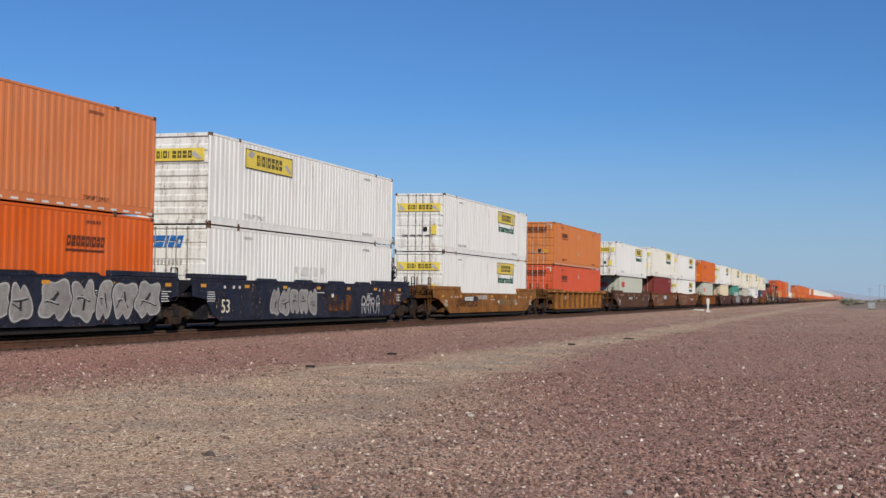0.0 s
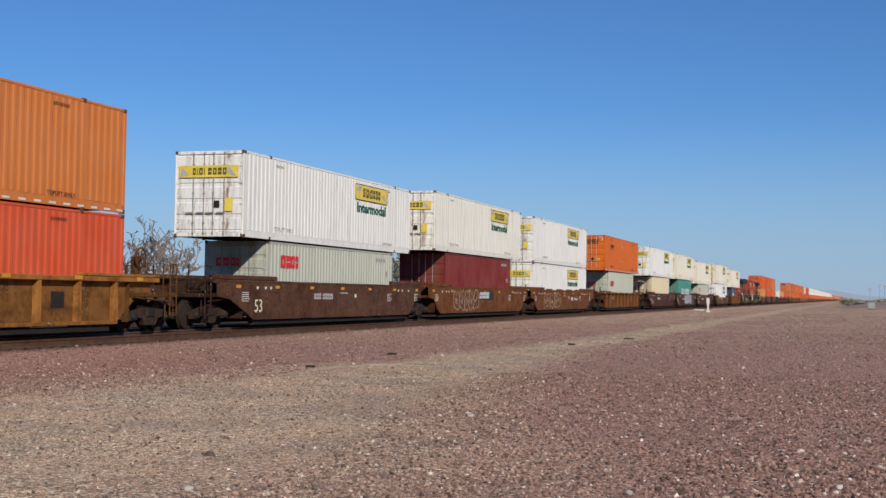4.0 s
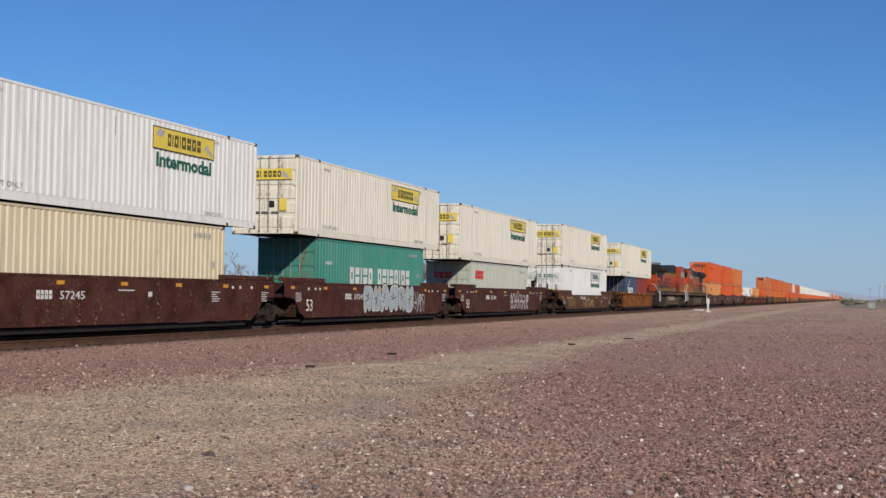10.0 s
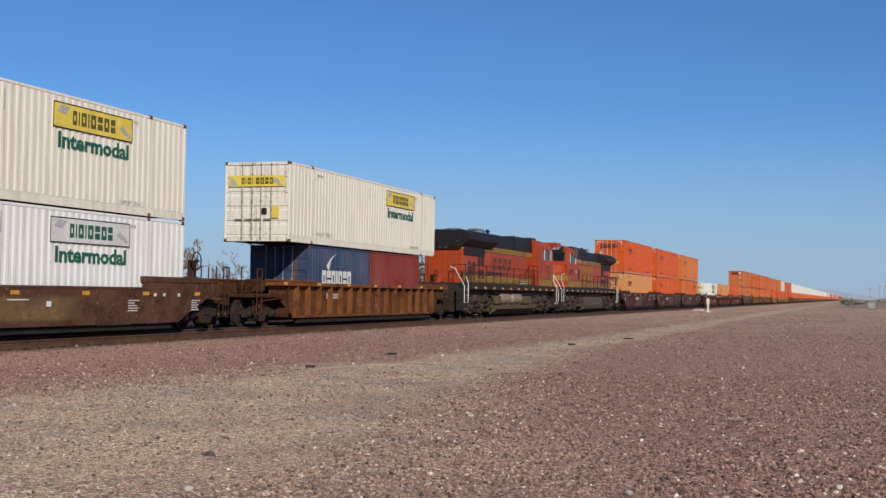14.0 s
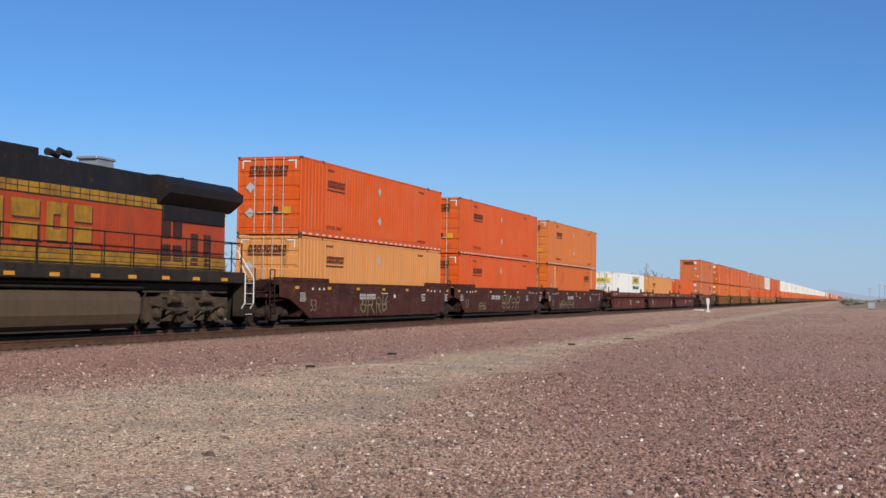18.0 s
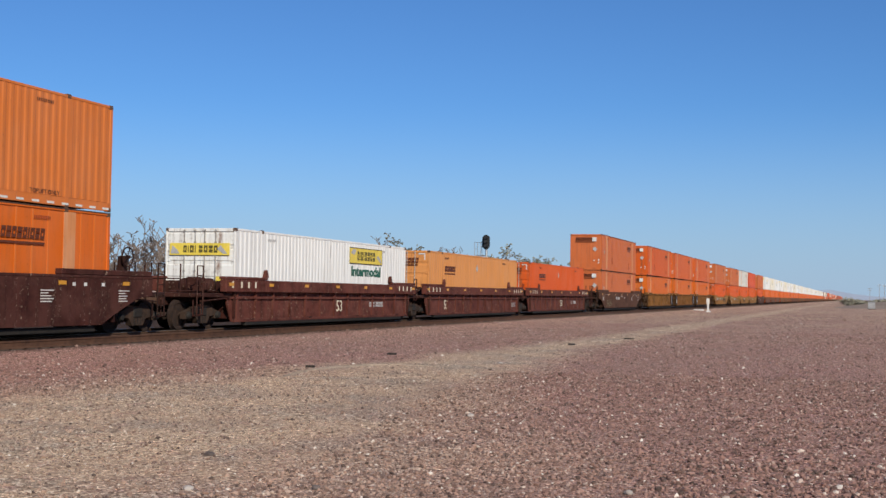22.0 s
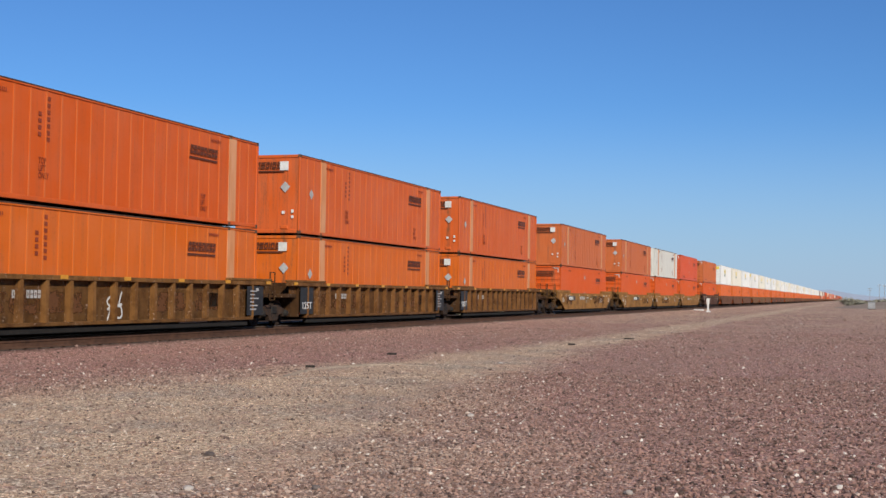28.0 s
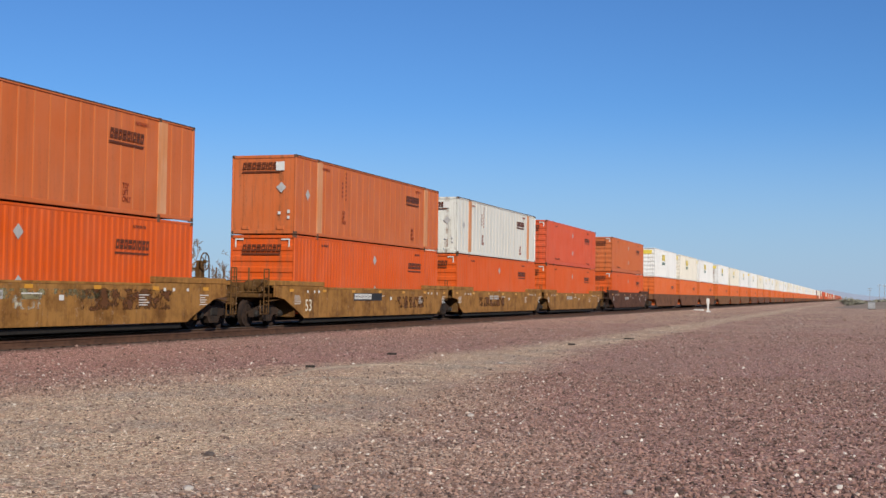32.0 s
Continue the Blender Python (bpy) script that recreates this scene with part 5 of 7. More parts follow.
    if kind == "ribbed" and number:
        for x0, x1, tail_end in ((-0.1, 1.0, False), (L - 0.95, L + 0.2, True)):
            if (tail if tail_end else lead) != "joint":
                continue
            pn = part("end_panel", Shape().box(x0, x1, -0.012, 0.0, 0.40, 1.36), BLACK, c, "dark painted notice panel")
            pn.location = (0, -yo + 0.02, 0)
            if tail_end:
                q = Shape()
                for k, w in enumerate((0.5, 0.34, 0.62, 0.3, 0.55, 0.45)):
                    q.box(x0 + 0.2, x0 + 0.2 + w, -0.004, 0, 1.18 - 0.12 * k, 1.22 - 0.12 * k)
                q.box(x0 + 0.62, x0 + 0.8, -0.004, 0, 1.2, 1.3)
                sm = part("stencil_marking", q, GREY_MARK, pn)
                sm["kind"] = "stuff"
            else:
                sm = part("lettering", shared("25T", lambda: text_mesh("125T", 0.36, WHITE, 0.78)), None, pn, "white code 125T")
                sm.location = (x0, 0, 0)
                sm.location.x, sm.location.z = x0 + 0.18, 0.58
            sm.location.y = -0.016
    if number and not (kind == "ribbed" and rib_pitch < 1.5):
        mm = BLACK if kind == "ribbed" else DIM_MARK if colour == DEEP_RED else CREAM_MARK
        me = shared(("53", mm.name), lambda: text_mesh("53", 0.62 if kind != "chord" else 0.72, mm))
        o = part("lettering", me, None, c, "painted number 53")
        o.location = {"smooth": (0.62 if number == 1 else 2.7, -yo - 0.003, 0.50), "ribbed": (2.6, -yo + 0.162, 0.55), "chord": (8.35 if number == 1 else 2.3, -yo + 0.152, 0.46)}[kind]
    for d in dressing or ():
        if d[0] == "graffiti":
            _, x, w, h, n, seed, fm, lm = d
            style = "filled" if fm is not None else "outline" if lm is PALE_SPRAY else "scribble"
            un, ln, f = spray_piece(n, w, h, seed, style)
            fm = CAR_PAINT if style == "outline" else fm
            yy = -yo - 0.004 if kind == "smooth" else -yo + 0.16
            for nm, sh, mt in (("graffiti_shadow", un, BLACK), ("graffiti_outline", ln, lm), ("graffiti_fill", f, fm)):
                if sh.f and mt is not None:
                    o = part(nm, sh, mt, c, "sprayed graffiti")
                    o["kind"] = "stuff"
                    o.location, o.color = (x, yy, 0.32), (*colour, 1.0)
        elif d[0] == "patches":
            _, x, z, w, h, mt = d
            q = Shape().box(x, x + w, -0.003, 0.0, z, z + h)
            o = part("worn_paint", q, mt, c, "patches of worn pale paint")
            o["kind"] = "stuff"
            o.location = (0, -yo - 0.0015 if kind == "smooth" else -yo + 0.165, 0)
        elif d[0] == "digits":
            _, x, z, word = d
            o = part("lettering", shared(("digits", word), lambda: text_mesh(word, 0.30, WHITE, 0.21 * len(word))), None, c, "white car number " + word)
            o.location = (x, -yo - 0.003, z)
        elif d[0] == "sign":
            _, x, z, w, h = d
            o = part("owner_sign", Shape().box(0, w, -0.006, 0, 0, h), BLACK, c, "black owner's panel")
            o.location = (x, -yo - 0.004, z)
            n = max(2, round(w / h * 1.1))
            mk = part("sign_lettering", blocks([0.6] * n, h * 0.72, 0.18, 0.1), WHITE, o)
            mk["kind"] = "stuff"
            mk.location = (h * 0.2, -0.009, h * 0.18)
    MOVERS.append((c, s, 0.0))
    return c
# ---- locomotives ----
LOCO_ORANGE = painted("locomotive_orange", (0.33, 0.038, 0.0045), 0.45, 0.42, 0.6, fade=0.03, dirt_colour=(0.07, 0.032, 0.018), patches=0.32)
LOCO_YELLOW = painted("locomotive_yellow", (0.32, 0.158, 0.012), 0.5, 0.5, 0.6, fade=0.02, dirt_colour=(0.08, 0.042, 0.015), patches=0.6)
LOCO_BLACK = painted("locomotive_black", (0.009, 0.0085, 0.009), 0.55, 0.3, 0.4, fade=0.0, dirt_colour=(0.022, 0.016, 0.012), patches=0.4)
LOCO_FRAME = painted("locomotive_frame_grey", (0.014, 0.0115, 0.009), 0.65, 0.6, 0.7, (0.045, 0.024, 0.012), 0.0, (0.042, 0.029, 0.019), patches=0.6)
TANK_GREY = painted("dusty_tank_paint", (0.078, 0.053, 0.031), 0.6, 0.5, 0.6, fade=0.02, dirt_colour=(0.045, 0.031, 0.019), patches=0.4)
AIR_TANK = painted("dusty_reservoir_paint", (0.20, 0.155, 0.105), 0.4, 0.4, 0.5, fade=0.02, dirt_colour=(0.06, 0.043, 0.028), gloss=0.5)
DARK_GLASS = node_material("dark_cab_glass", 0.08)[0]
DARK_GLASS.node_tree.nodes["Principled BSDF"].inputs["Base Color"].default_value = (0.008, 0.010, 0.012, 1)
DARK_GLASS.node_tree.nodes["Principled BSDF"].inputs["Specular IOR Level"].default_value = 0.3
LAMP_GLASS = mottled("lamp_glass", (0.30, 0.30, 0.29), (0.45, 0.45, 0.43), 20, 0.15)


def flipped(me):
    """A side marking turned round to be read from the other side, on +y."""
    c = me.copy()
    c.transform(Matrix.Rotation(math.pi, 4, "Z"))
    return c


def loco_truck_frame(y):
    s = Shape()
    prof = [(-2.55, 1.0), (-2.62, 0.60), (-2.30, 0.26), (-1.58, 0.26), (-1.42, 0.58), (-1.05, 0.70), (-0.66, 0.56), (-0.46, 0.26), (0.46, 0.26), (0.66, 0.56), (1.05, 0.70), (1.42, 0.58),
            (1.58, 0.26), (2.30, 0.26), (2.62, 0.60), (2.55, 1.0), (1.6, 1.02), (1.2, 1.16), (-1.2, 1.16), (-1.6, 1.02)]
    s.prism(prof, y - 0.08, y + 0.08)
    for x in (-1.9, 0.0, 1.9):
        s.prism([(x - 0.34, 0.30), (x - 0.24, 0.74), (x + 0.24, 0.74), (x + 0.34, 0.30), (x + 0.22, 0.22), (x - 0.22, 0.22)], y - 0.15, y + 0.15)
    for x in (-0.95, 0.95):
        s.prism([(x - 0.5, 1.0), (x + 0.5, 0.84), (x + 0.5, 0.96), (x - 0.5, 1.12)], y - 0.17, y + 0.17)
        s.box(x - 0.12, x + 0.12, y - 0.20, y + 0.20, 0.98, 1.22, 0.03)
        s.prism([(x - 0.16, 0.30), (x + 0.02, 0.30), (x + 0.16, 0.72), (x + 0.02, 0.72)], y - 0.12, y + 0.12)
    return s


def loco_truck(parent, x, s0, sense):
    t = part("truck", shared("lt", lambda: Shape().box(-2.2, 2.2, -0.8, 0.8, 0.75, 1.05, 0.05).box(-0.5, 0.5, -1.0, 1.0, 0.9, 1.3, 0.05).mesh("truck", DARK_STEEL)), None, parent)
    t.location = (x, 0, DROP)
    for sg in (-1, 1):
        part("side_frame", shared(("ltf", sg), lambda: loco_truck_frame(sg * 1.12).mesh("side_frame", DUSTY_STEEL)), None, t)
        for k in (-1.9, 0, 1.9):
            b = part("journal_cap", shared("ljc", lambda: Shape().lathe([(0.03, -0.2), (0.12, -0.18), (0.17, -0.08), (0.17, 0.0)], (0, 0, 0), "y", 14).mesh("journal_cap", DUSTY_STEEL)), None, t)
            b.location, b.rotation_euler = (k, sg * 1.24, 0.53), (0, 0, 0 if sg < 0 else math.pi)
        for k in (-0.95, 0.95):
            b = part("brake_cylinder", shared("lbc", lambda: Shape().rod((-0.28, 0, 0), (0.28, 0, 0), 0.11, 12).rod((0.28, 0, 0), (0.6, 0, -0.12), 0.03, 6).mesh("brake_cylinder", DUSTY_STEEL)), None, t)
            b.location = (k, sg * 1.3, 0.93)
        for k in (-1.3, 1.3):
            b = part("suspension_spring", shared("lss", lambda: Shape().rod((0, 0, 0.64), (0, 0, 0.95), 0.09, 10).mesh("suspension_spring", DARK_STEEL)), None, t)
            b.location = (k, sg * 1.2, 0)
        sp = Shape().path([(-2.6, sg * 1.25, 0.35), (-2.55, sg * 1.25, 0.9), (-2.3, sg * 1.2, 1.15)], 0.03, 6)
        part("sand_pipe", sp, DARK_STEEL, t)
        part("brake_rod", shared(("lbr", sg), lambda: Shape().path([(-2.2, sg * 1.34, 0.80), (-1.0, sg * 1.36, 0.62), (1.0, sg * 1.36, 0.62), (2.2, sg * 1.34, 0.80)], 0.035, 6).path([(-2.5, sg * 1.2, 1.16), (2.5, sg * 1.2, 1.16)], 0.03, 6).mesh("brake_rod", DUSTY_STEEL)), None, t)
    # dark filler blocks added between the axles, so no lit ground shows through
    for k in (-1.2, 0.75, 2.4):
        m_ = part("traction_motor", shared("ltm", lambda: Shape().box(-0.42, 0.42, -0.62, 0.62, 0.16, 0.92, 0.08).mesh("traction_motor", DARK_STEEL)), None, t)
        m_.location = (k - 0.2, 0, 0)
    for k in (-1.9, 0.0, 1.9):
        w = part("wheelset", shared("lwheel", lambda: wheelset(0.53).mesh("wheelset", WHEEL_STEEL)), None, t)
        w.location = (k, 0, 0.53)
        WHEELS.append((w, (k, 0, 0.53), s0 + sense * (x + k), 0.53 * sense))


def locomotive(s, facing, number, style, label):
    """A six-axle diesel; its front at x=0, looking to -x. facing -1: as built, +1: turned about."""
    c = empty("locomotive", label, "locomotive", "locomotives in the train")
    LEN = 22.2
    near = -1 if facing < 0 else 1
    rear = 5.75 if style == "old" else 6.9   # the cab's back, before the cab is set 1 m forward
    back = rear - 1.0
    U = part("underframe", Shape().box(1.25, 21.2, -1.53, 1.53, 1.44, 1.80, 0.03).box(1.6, 20.8, -1.1, 1.1, 1.15, 1.42, 0.04), LOCO_FRAME, c)
    for sg in (-1, 1):
        for i in range(11):
            x = 2.2 + 1.75 * i
            o = part("reflector", shared(("lref", sg), lambda: Shape().box(-0.2, 0.2, *sorted((sg * 1.533, sg * 1.545)), 1.50, 1.60).mesh("reflector", AMBER)), None, U, "amber reflector strip")
            o.location = (x, 0, 0)
    # ends
    part("pilot", Shape().prism([(0.55, 0.16), (0.75, 0.16), (1.28, 1.42), (1.28, 1.72), (0.95, 1.72), (0.8, 1.2)], -1.45, 1.45), LOCO_FRAME, c, "dark grey snow plough pilot")
    part("rear_pilot", Shape().prism([(21.6, 0.3), (21.42, 0.3), (21.1, 1.42), (21.1, 1.72), (21.4, 1.72), (21.55, 1.2)], -1.45, 1.45), LOCO_FRAME, c)
    for x0, x1 in ((0.0, 0.9), (21.3, LEN)):
        part("coupler", Shape().box(x0, x1, -0.13, 0.13, 0.74, 1.0, 0.04).box(*((x0, x0 + 0.35) if x0 == 0 else (x1 - 0.35, x1)), -0.22, 0.22, 0.68, 1.04, 0.06), RUST, c)
    for x, d in ((1.12, -1), (21.12, 1)):
        for sg in (-1, 1):
            w = part("step_ladder", Shape().box(*sorted((x, x + d * 0.03)), *sorted((sg * 1.52, sg * 1.10)), 0.38, 1.5), LOCO_FRAME, c)
            part("ladder_side", Shape().box(*sorted((x + d * 0.62, x + d * 0.65)), *sorted((sg * 1.52, sg * 1.10)), 0.38, 1.5), LOCO_FRAME, w)
            for k in range(4):
                z = 0.42 + 0.34 * k
                part("step", Shape().box(*sorted((x + d * 0.03, x + d * 0.62)), *sorted((sg * 1.52, sg * 1.12)), z, z + 0.035), LOCO_FRAME, w)
            tips = Shape()
            for k in range(4):
                z = 0.42 + 0.34 * k
                tips.box(*sorted((x + d * 0.06, x + d * 0.56)), *sorted((sg * 1.515, sg * 1.53)), z + 0.005, z + 0.03)
            part("step_edging", tips, GREY_MARK if d > 0 else DUSTY_STEEL, w, "worn step edges")["kind"] = "stuff"
            for off in (0.0, 0.62):
                xx = x + d * off
                if off > 0:
                    pts = [(xx, sg * 1.42, 0.62), (xx, sg * 1.53, 0.80), (xx, sg * 1.53, 1.62), (xx - d * 0.12, sg * 0.98, 2.52), (xx - d * 0.12, sg * 0.72, 2.60)]
                else:
                    pts = [(xx, sg * 1.42, 0.62), (xx, sg * 1.54, 0.80), (xx, sg * 1.54, 1.75), (xx - d * 0.10, sg * 1.36, 2.20), (xx - d * 0.12, sg * 1.36, 2.66), (xx - d * 0.5, sg * 1.46, 2.72)]
                rail = Shape().path(pts, 0.022, 6)
                part("step_handrail", rail, WHITE, c, "white bent handrail")
    part("hose_set", Shape().path([(0.6, -0.6, 1.0), (0.35, -0.6, 0.6), (0.5, -0.6, 0.35)], 0.03, 6).path([(0.6, 0.6, 1.0), (0.35, 0.6, 0.6), (0.5, 0.6, 0.35)], 0.03, 6).path([(0.6, -0.9, 1.1), (0.3, -0.6, 0.8), (0.3, 0.6, 0.8), (0.6, 0.9, 1.1)], 0.02, 6), BLACK, c)
    # nose and cab
    def ring(x0, x1, x2, w0, w1, w2, z):
        return [(x0, -w0, z), (x1, -w1, z), (x2, -w2, z), (x2, w2, z), (x1, w1, z), (x0, w0, z)]
    rings = ring(2.2, 2.55, 3.3, 0.72, 1.22, 1.50, 1.722) + ring(2.12, 2.5, 3.3, 0.72, 1.22, 1.50, 2.85) + ring(2.4, 2.7, 3.3, 0.66, 1.1, 1.44, 3.32)
    faces = [tuple(range(5, -1, -1)), tuple(range(12, 18))]
    for k in (0, 6):
        faces += [(k + i, k + (i + 1) % 6, k + 6 + (i + 1) % 6, k + 6 + i) for i in range(6)]
    nose = part("nose", Shape().add(rings, faces), LOCO_ORANGE, c, "orange nose with yellow band")
    part("nose_window", Shape().rod((2.32, -0.42, 3.02), (2.16, -0.42, 3.02), 0.16, 12), DARK_GLASS, nose)
    hl = Shape()
    for z in (2.92, 3.16):
        hl.rod((2.4, 0, z), (2.10 + 0.45 * (z - 2.9), 0, z), 0.085, 12)
    part("headlight", hl, LAMP_GLASS, nose, "twin headlight")
    for zz, hh, out, mt, nm in ((2.24, 0.36, 0.0, LOCO_YELLOW, "nose_band"), (2.22, 0.025, 0.004, BLACK, "band_line"), (2.41, 0.02, 0.004, BLACK, "band_line"), (2.595, 0.025, 0.004, BLACK, "band_line")):
        band = Shape()
        for sg in (-1, 1):
            pts = [(2.15, sg * (0.726 + out)), (2.515, sg * (1.226 + out)), (3.15, sg * (1.45 + out)), (3.17, sg * (1.528 + out)), (4.15, sg * (1.530 + out))]
            for (xa, ya), (xb, yb) in zip(pts, pts[1:]):
                band.prism([(xa, ya), (xb, yb), (xb, yb - sg * 0.02), (xa, ya - sg * 0.02)], zz, zz + hh, "z")
            if nm == "band_line" and zz != 2.41:
                band.box(4.13, 4.155, *sorted((sg * 1.52, sg * (1.531 + out))), 2.22, 2.62)
        band.box(2.125 - out, 2.155, -0.72, 0.72, zz, zz + hh)
        part(nm, band, mt, nose, "yellow band round the nose" if mt is LOCO_YELLOW else "thin black line")
    disc = [(0.62 * math.cos(a), 2.42 + 0.40 * math.sin(a)) for a in [2 * math.pi * k / 24 for k in range(24)]]
    part("emblem_rim", Shape().prism([(y * 1.07, 2.42 + (z - 2.42) * 1.09) for y, z in disc], 2.10, 2.15, "x"), BLACK, nose)
    part("nose_emblem", Shape().prism(disc, 2.088, 2.10, "x"), LOCO_YELLOW, nose, "oval yellow emblem on the nose")
    part("emblem_bar", turned_to_end(blocks([0.66, 0.8, 0.6, 0.6], 0.26, 0.25, 0, 0.008).mesh("emblem_bar", BLACK)), None, nose).location = (2.086, 0.42, 2.29)
    for k, (za, half) in enumerate(((1.80, 0.66), (1.96, 0.68), (2.74, 0.45))):
        part("nose_stripe", Shape().box(2.118 if za > 2.0 else 2.145, 2.19, -half, half, za, za + 0.10), LOCO_YELLOW, nose, "yellow nose stripe")
    for sg in (-1, 1):
        part("ditch_light", Shape().rod((2.25, sg * 0.95, 1.86), (1.98, sg * 0.95, 1.86), 0.10, 12), LAMP_GLASS, nose, "round ditch light")
    cab = part("cab", Shape().prism([(3.3, 1.722), (3.02, 3.36), (3.10, 3.60), (3.42, 4.28), (rear, 4.28), (rear, 1.722)], -1.52, 1.52), LOCO_ORANGE, c, "orange driver's cab")
    roof = Shape().prism([(-1.52, 4.28), (-1.30, 4.56), (-0.8, 4.74), (0.8, 4.74), (1.30, 4.56), (1.52, 4.28)], 3.42, rear, "x")
    part("cab_roof", roof, LOCO_ORANGE, cab)
    part("roof_unit", Shape().box(3.9, 5.4, -0.55, 0.55, 4.74, 4.93, 0.05), LOCO_ORANGE if style == "old" else DUSTY_STEEL, cab)
    for y0, y1 in ((-1.28, -0.16), (0.16, 1.28)):
        part("windscreen_gasket", Shape().prism([(3.085, 3.60), (3.385, 4.24), (3.36, 4.25), (3.06, 3.61)], y0 - 0.05, y1 + 0.05), BLACK, cab)
        part("windscreen", Shape().prism([(3.075, 3.65), (3.345, 4.20), (3.33, 4.22), (3.05, 3.66)], y0, y1), DARK_GLASS, cab)
    for y0 in (-1.15, 0.35):
        nb = part("number_board", Shape().box(3.27, 3.46, y0 - 0.06, y0 + 0.86, 4.34, 4.62, 0.03), BLACK, cab)
        me = turned_to_end(shared(("num_small", number), lambda: text_mesh(number, 0.27, WHITE)))
        o = part("number", me, None, nb)
        o.location = (3.262, y0 + 0.72, 4.385)
    if style != "old":
        for sg in (-1, 1):
            part("rear_window", Shape().prism([(6.45 + 0.15 * math.cos(a), 3.62 + 0.2 * math.sin(a) + (0.12 if math.sin(a) > 0 else -0.12)) for a in [2 * math.pi * k / 20 + 0.15 for k in range(20)]], *sorted((sg * 1.515, sg * 1.53))), DARK_GLASS, cab)
    for sg in (-1, 1):
        part("side_window", Shape().box(4.05, 5.65, *sorted((sg * 1.50, sg * 1.528)), 3.5, 4.12, 0.01), DARK_GLASS, cab)
        part("window_post", Shape().box(4.5, 4.56, *sorted((sg * 1.525, sg * 1.54)), 3.5, 4.12), BLACK, cab)
        for xr in (3.95, 5.7):
            part("window_rail", Shape().rod((xr, sg * 1.56, 3.46), (xr, sg * 1.56, 4.16), 0.025, 6), WHITE, cab, "white window handrail")
        part("door_line", Shape().box(5.62 if style == "old" else 6.3, 5.64 if style == "old" else 6.32, *sorted((sg * 1.518, sg * 1.528)), 1.9, 3.4).box(3.45, 4.55, *sorted((sg * 1.518, sg * 1.527)), 2.70 - 0.12, 2.60), BROWN_MARK, cab)["kind"] = "stuff"
        part("sunshade", Shape().prism([(sg * 1.52, 4.26), (sg * 1.78, 4.10), (sg * 1.78, 4.08), (sg * 1.52, 4.23)], 4.4, 5.6, "x"), LOCO_ORANGE, cab)
        part("cab_door", Shape().box(rear - 0.02, rear + 0.04, -0.5, 0.1, 2.0, 3.9), LOCO_ORANGE, cab)
        me = shared(("num", number), lambda: text_mesh(number, 0.62, BROWN_MARK, 1.42))
        o = part("road_number", me if sg < 0 else flipped(me), None, cab, "dark road number " + number)
        o.location = (3.76, -1.526, 2.68) if sg < 0 else (5.30, 1.526, 2.68)
    nose.location.x = cab.location.x = -1.0
    wipe = Shape()
    for sg in (-1, 1):
        wipe.rod((3.05, sg * 0.75, 3.68), (3.19, sg * 0.55, 4.0), 0.012, 4)
    part("wiper", wipe, BLACK, cab)["kind"] = "stuff"
    # long hood
    inner = 1.05
    left = -1.40
    hood = part("hood", Shape().box(back, 7.3, left, inner, 1.722, 3.56, 0.03).box(7.3, 20.6, -inner, inner, 1.722, 3.56, 0.03), LOCO_ORANGE, c, "orange engine hood with louvred doors")
    part("hood_band", Shape().box(back, 7.3, left - 0.004, inner, 3.56, 3.86, 0.01).box(7.3, 20.6, -inner - 0.004, inner + 0.004, 3.56, 3.86, 0.01), LOCO_YELLOW, c, "yellow band below the roof")
    if style == "old":
        tops = (([(-1.40, 3.86), (-1.25, 4.72), (0.95, 4.78), (1.05, 3.86)], back, 7.3), ([(-1.07, 3.86), (-1.0, 4.72), (0.95, 4.76), (1.05, 3.86)], 7.3, 10.9), ([(-1.05, 3.86), (-0.9, 4.56), (0.9, 4.56), (1.05, 3.86)], 10.9, 17.0))
    else:
        tops = (([(-1.40, 3.86), (-1.25, 4.74), (1.0, 4.74), (1.07, 3.86)], back, 7.3), ([(-1.07, 3.86), (-1.0, 4.74), (1.0, 4.735), (1.07, 3.86)], 7.3, 10.2), ([(-1.05, 3.86), (-0.95, 4.62), (0.95, 4.62), (1.05, 3.86)], 10.2, 15.6))
    for poly, xa, xb in tops:
        part("hood_top", Shape().prism(poly, xa, xb, "x"), LOCO_BLACK, c, "black upper hood")
    rad = Shape().prism([(-1.05, 3.70), (-1.50, 4.06), (-1.52, 4.30), (-1.1, 4.58), (1.1, 4.58), (1.52, 4.30), (1.50, 4.06), (1.05, 3.70)], 16.4 if style == "old" else 15.3, 20.9, "x")
    part("radiator_section", rad, LOCO_BLACK, c, "black overhanging radiator section")
    chim = part("exhaust_chimney", Shape().prism([(14.42, 4.5), (15.32, 4.5), (15.27, 4.84), (14.47, 4.84)], -0.30, 0.30), GALV, c)
    part("chimney_rim", Shape().box(14.38, 15.36, -0.34, 0.34, 4.84, 4.92, 0.02), GALV, chim)
    part("chimney_mouth", Shape().box(14.5, 15.24, -0.22, 0.22, 4.905, 4.935, 0.01), DARK_STEEL, chim, "sooty exhaust opening")
    horn = Shape().path([(13.1, 0.0, 4.5), (13.1, 0.0, 4.86)], 0.03, 6).path([(13.1, -0.3, 4.84), (13.1, 0.3, 4.84)], 0.025, 6)
    for y_, x_, d_ in ((-0.28, 12.75, 1), (-0.1, 13.45, -1), (0.1, 12.75, 1), (0.28, 13.45, -1)):
        horn.rod((x_, y_, 4.86), (x_ + d_ * 0.5, y_, 4.86), 0.11, 10, 0.03)
    part("horn", horn, BLACK, c)
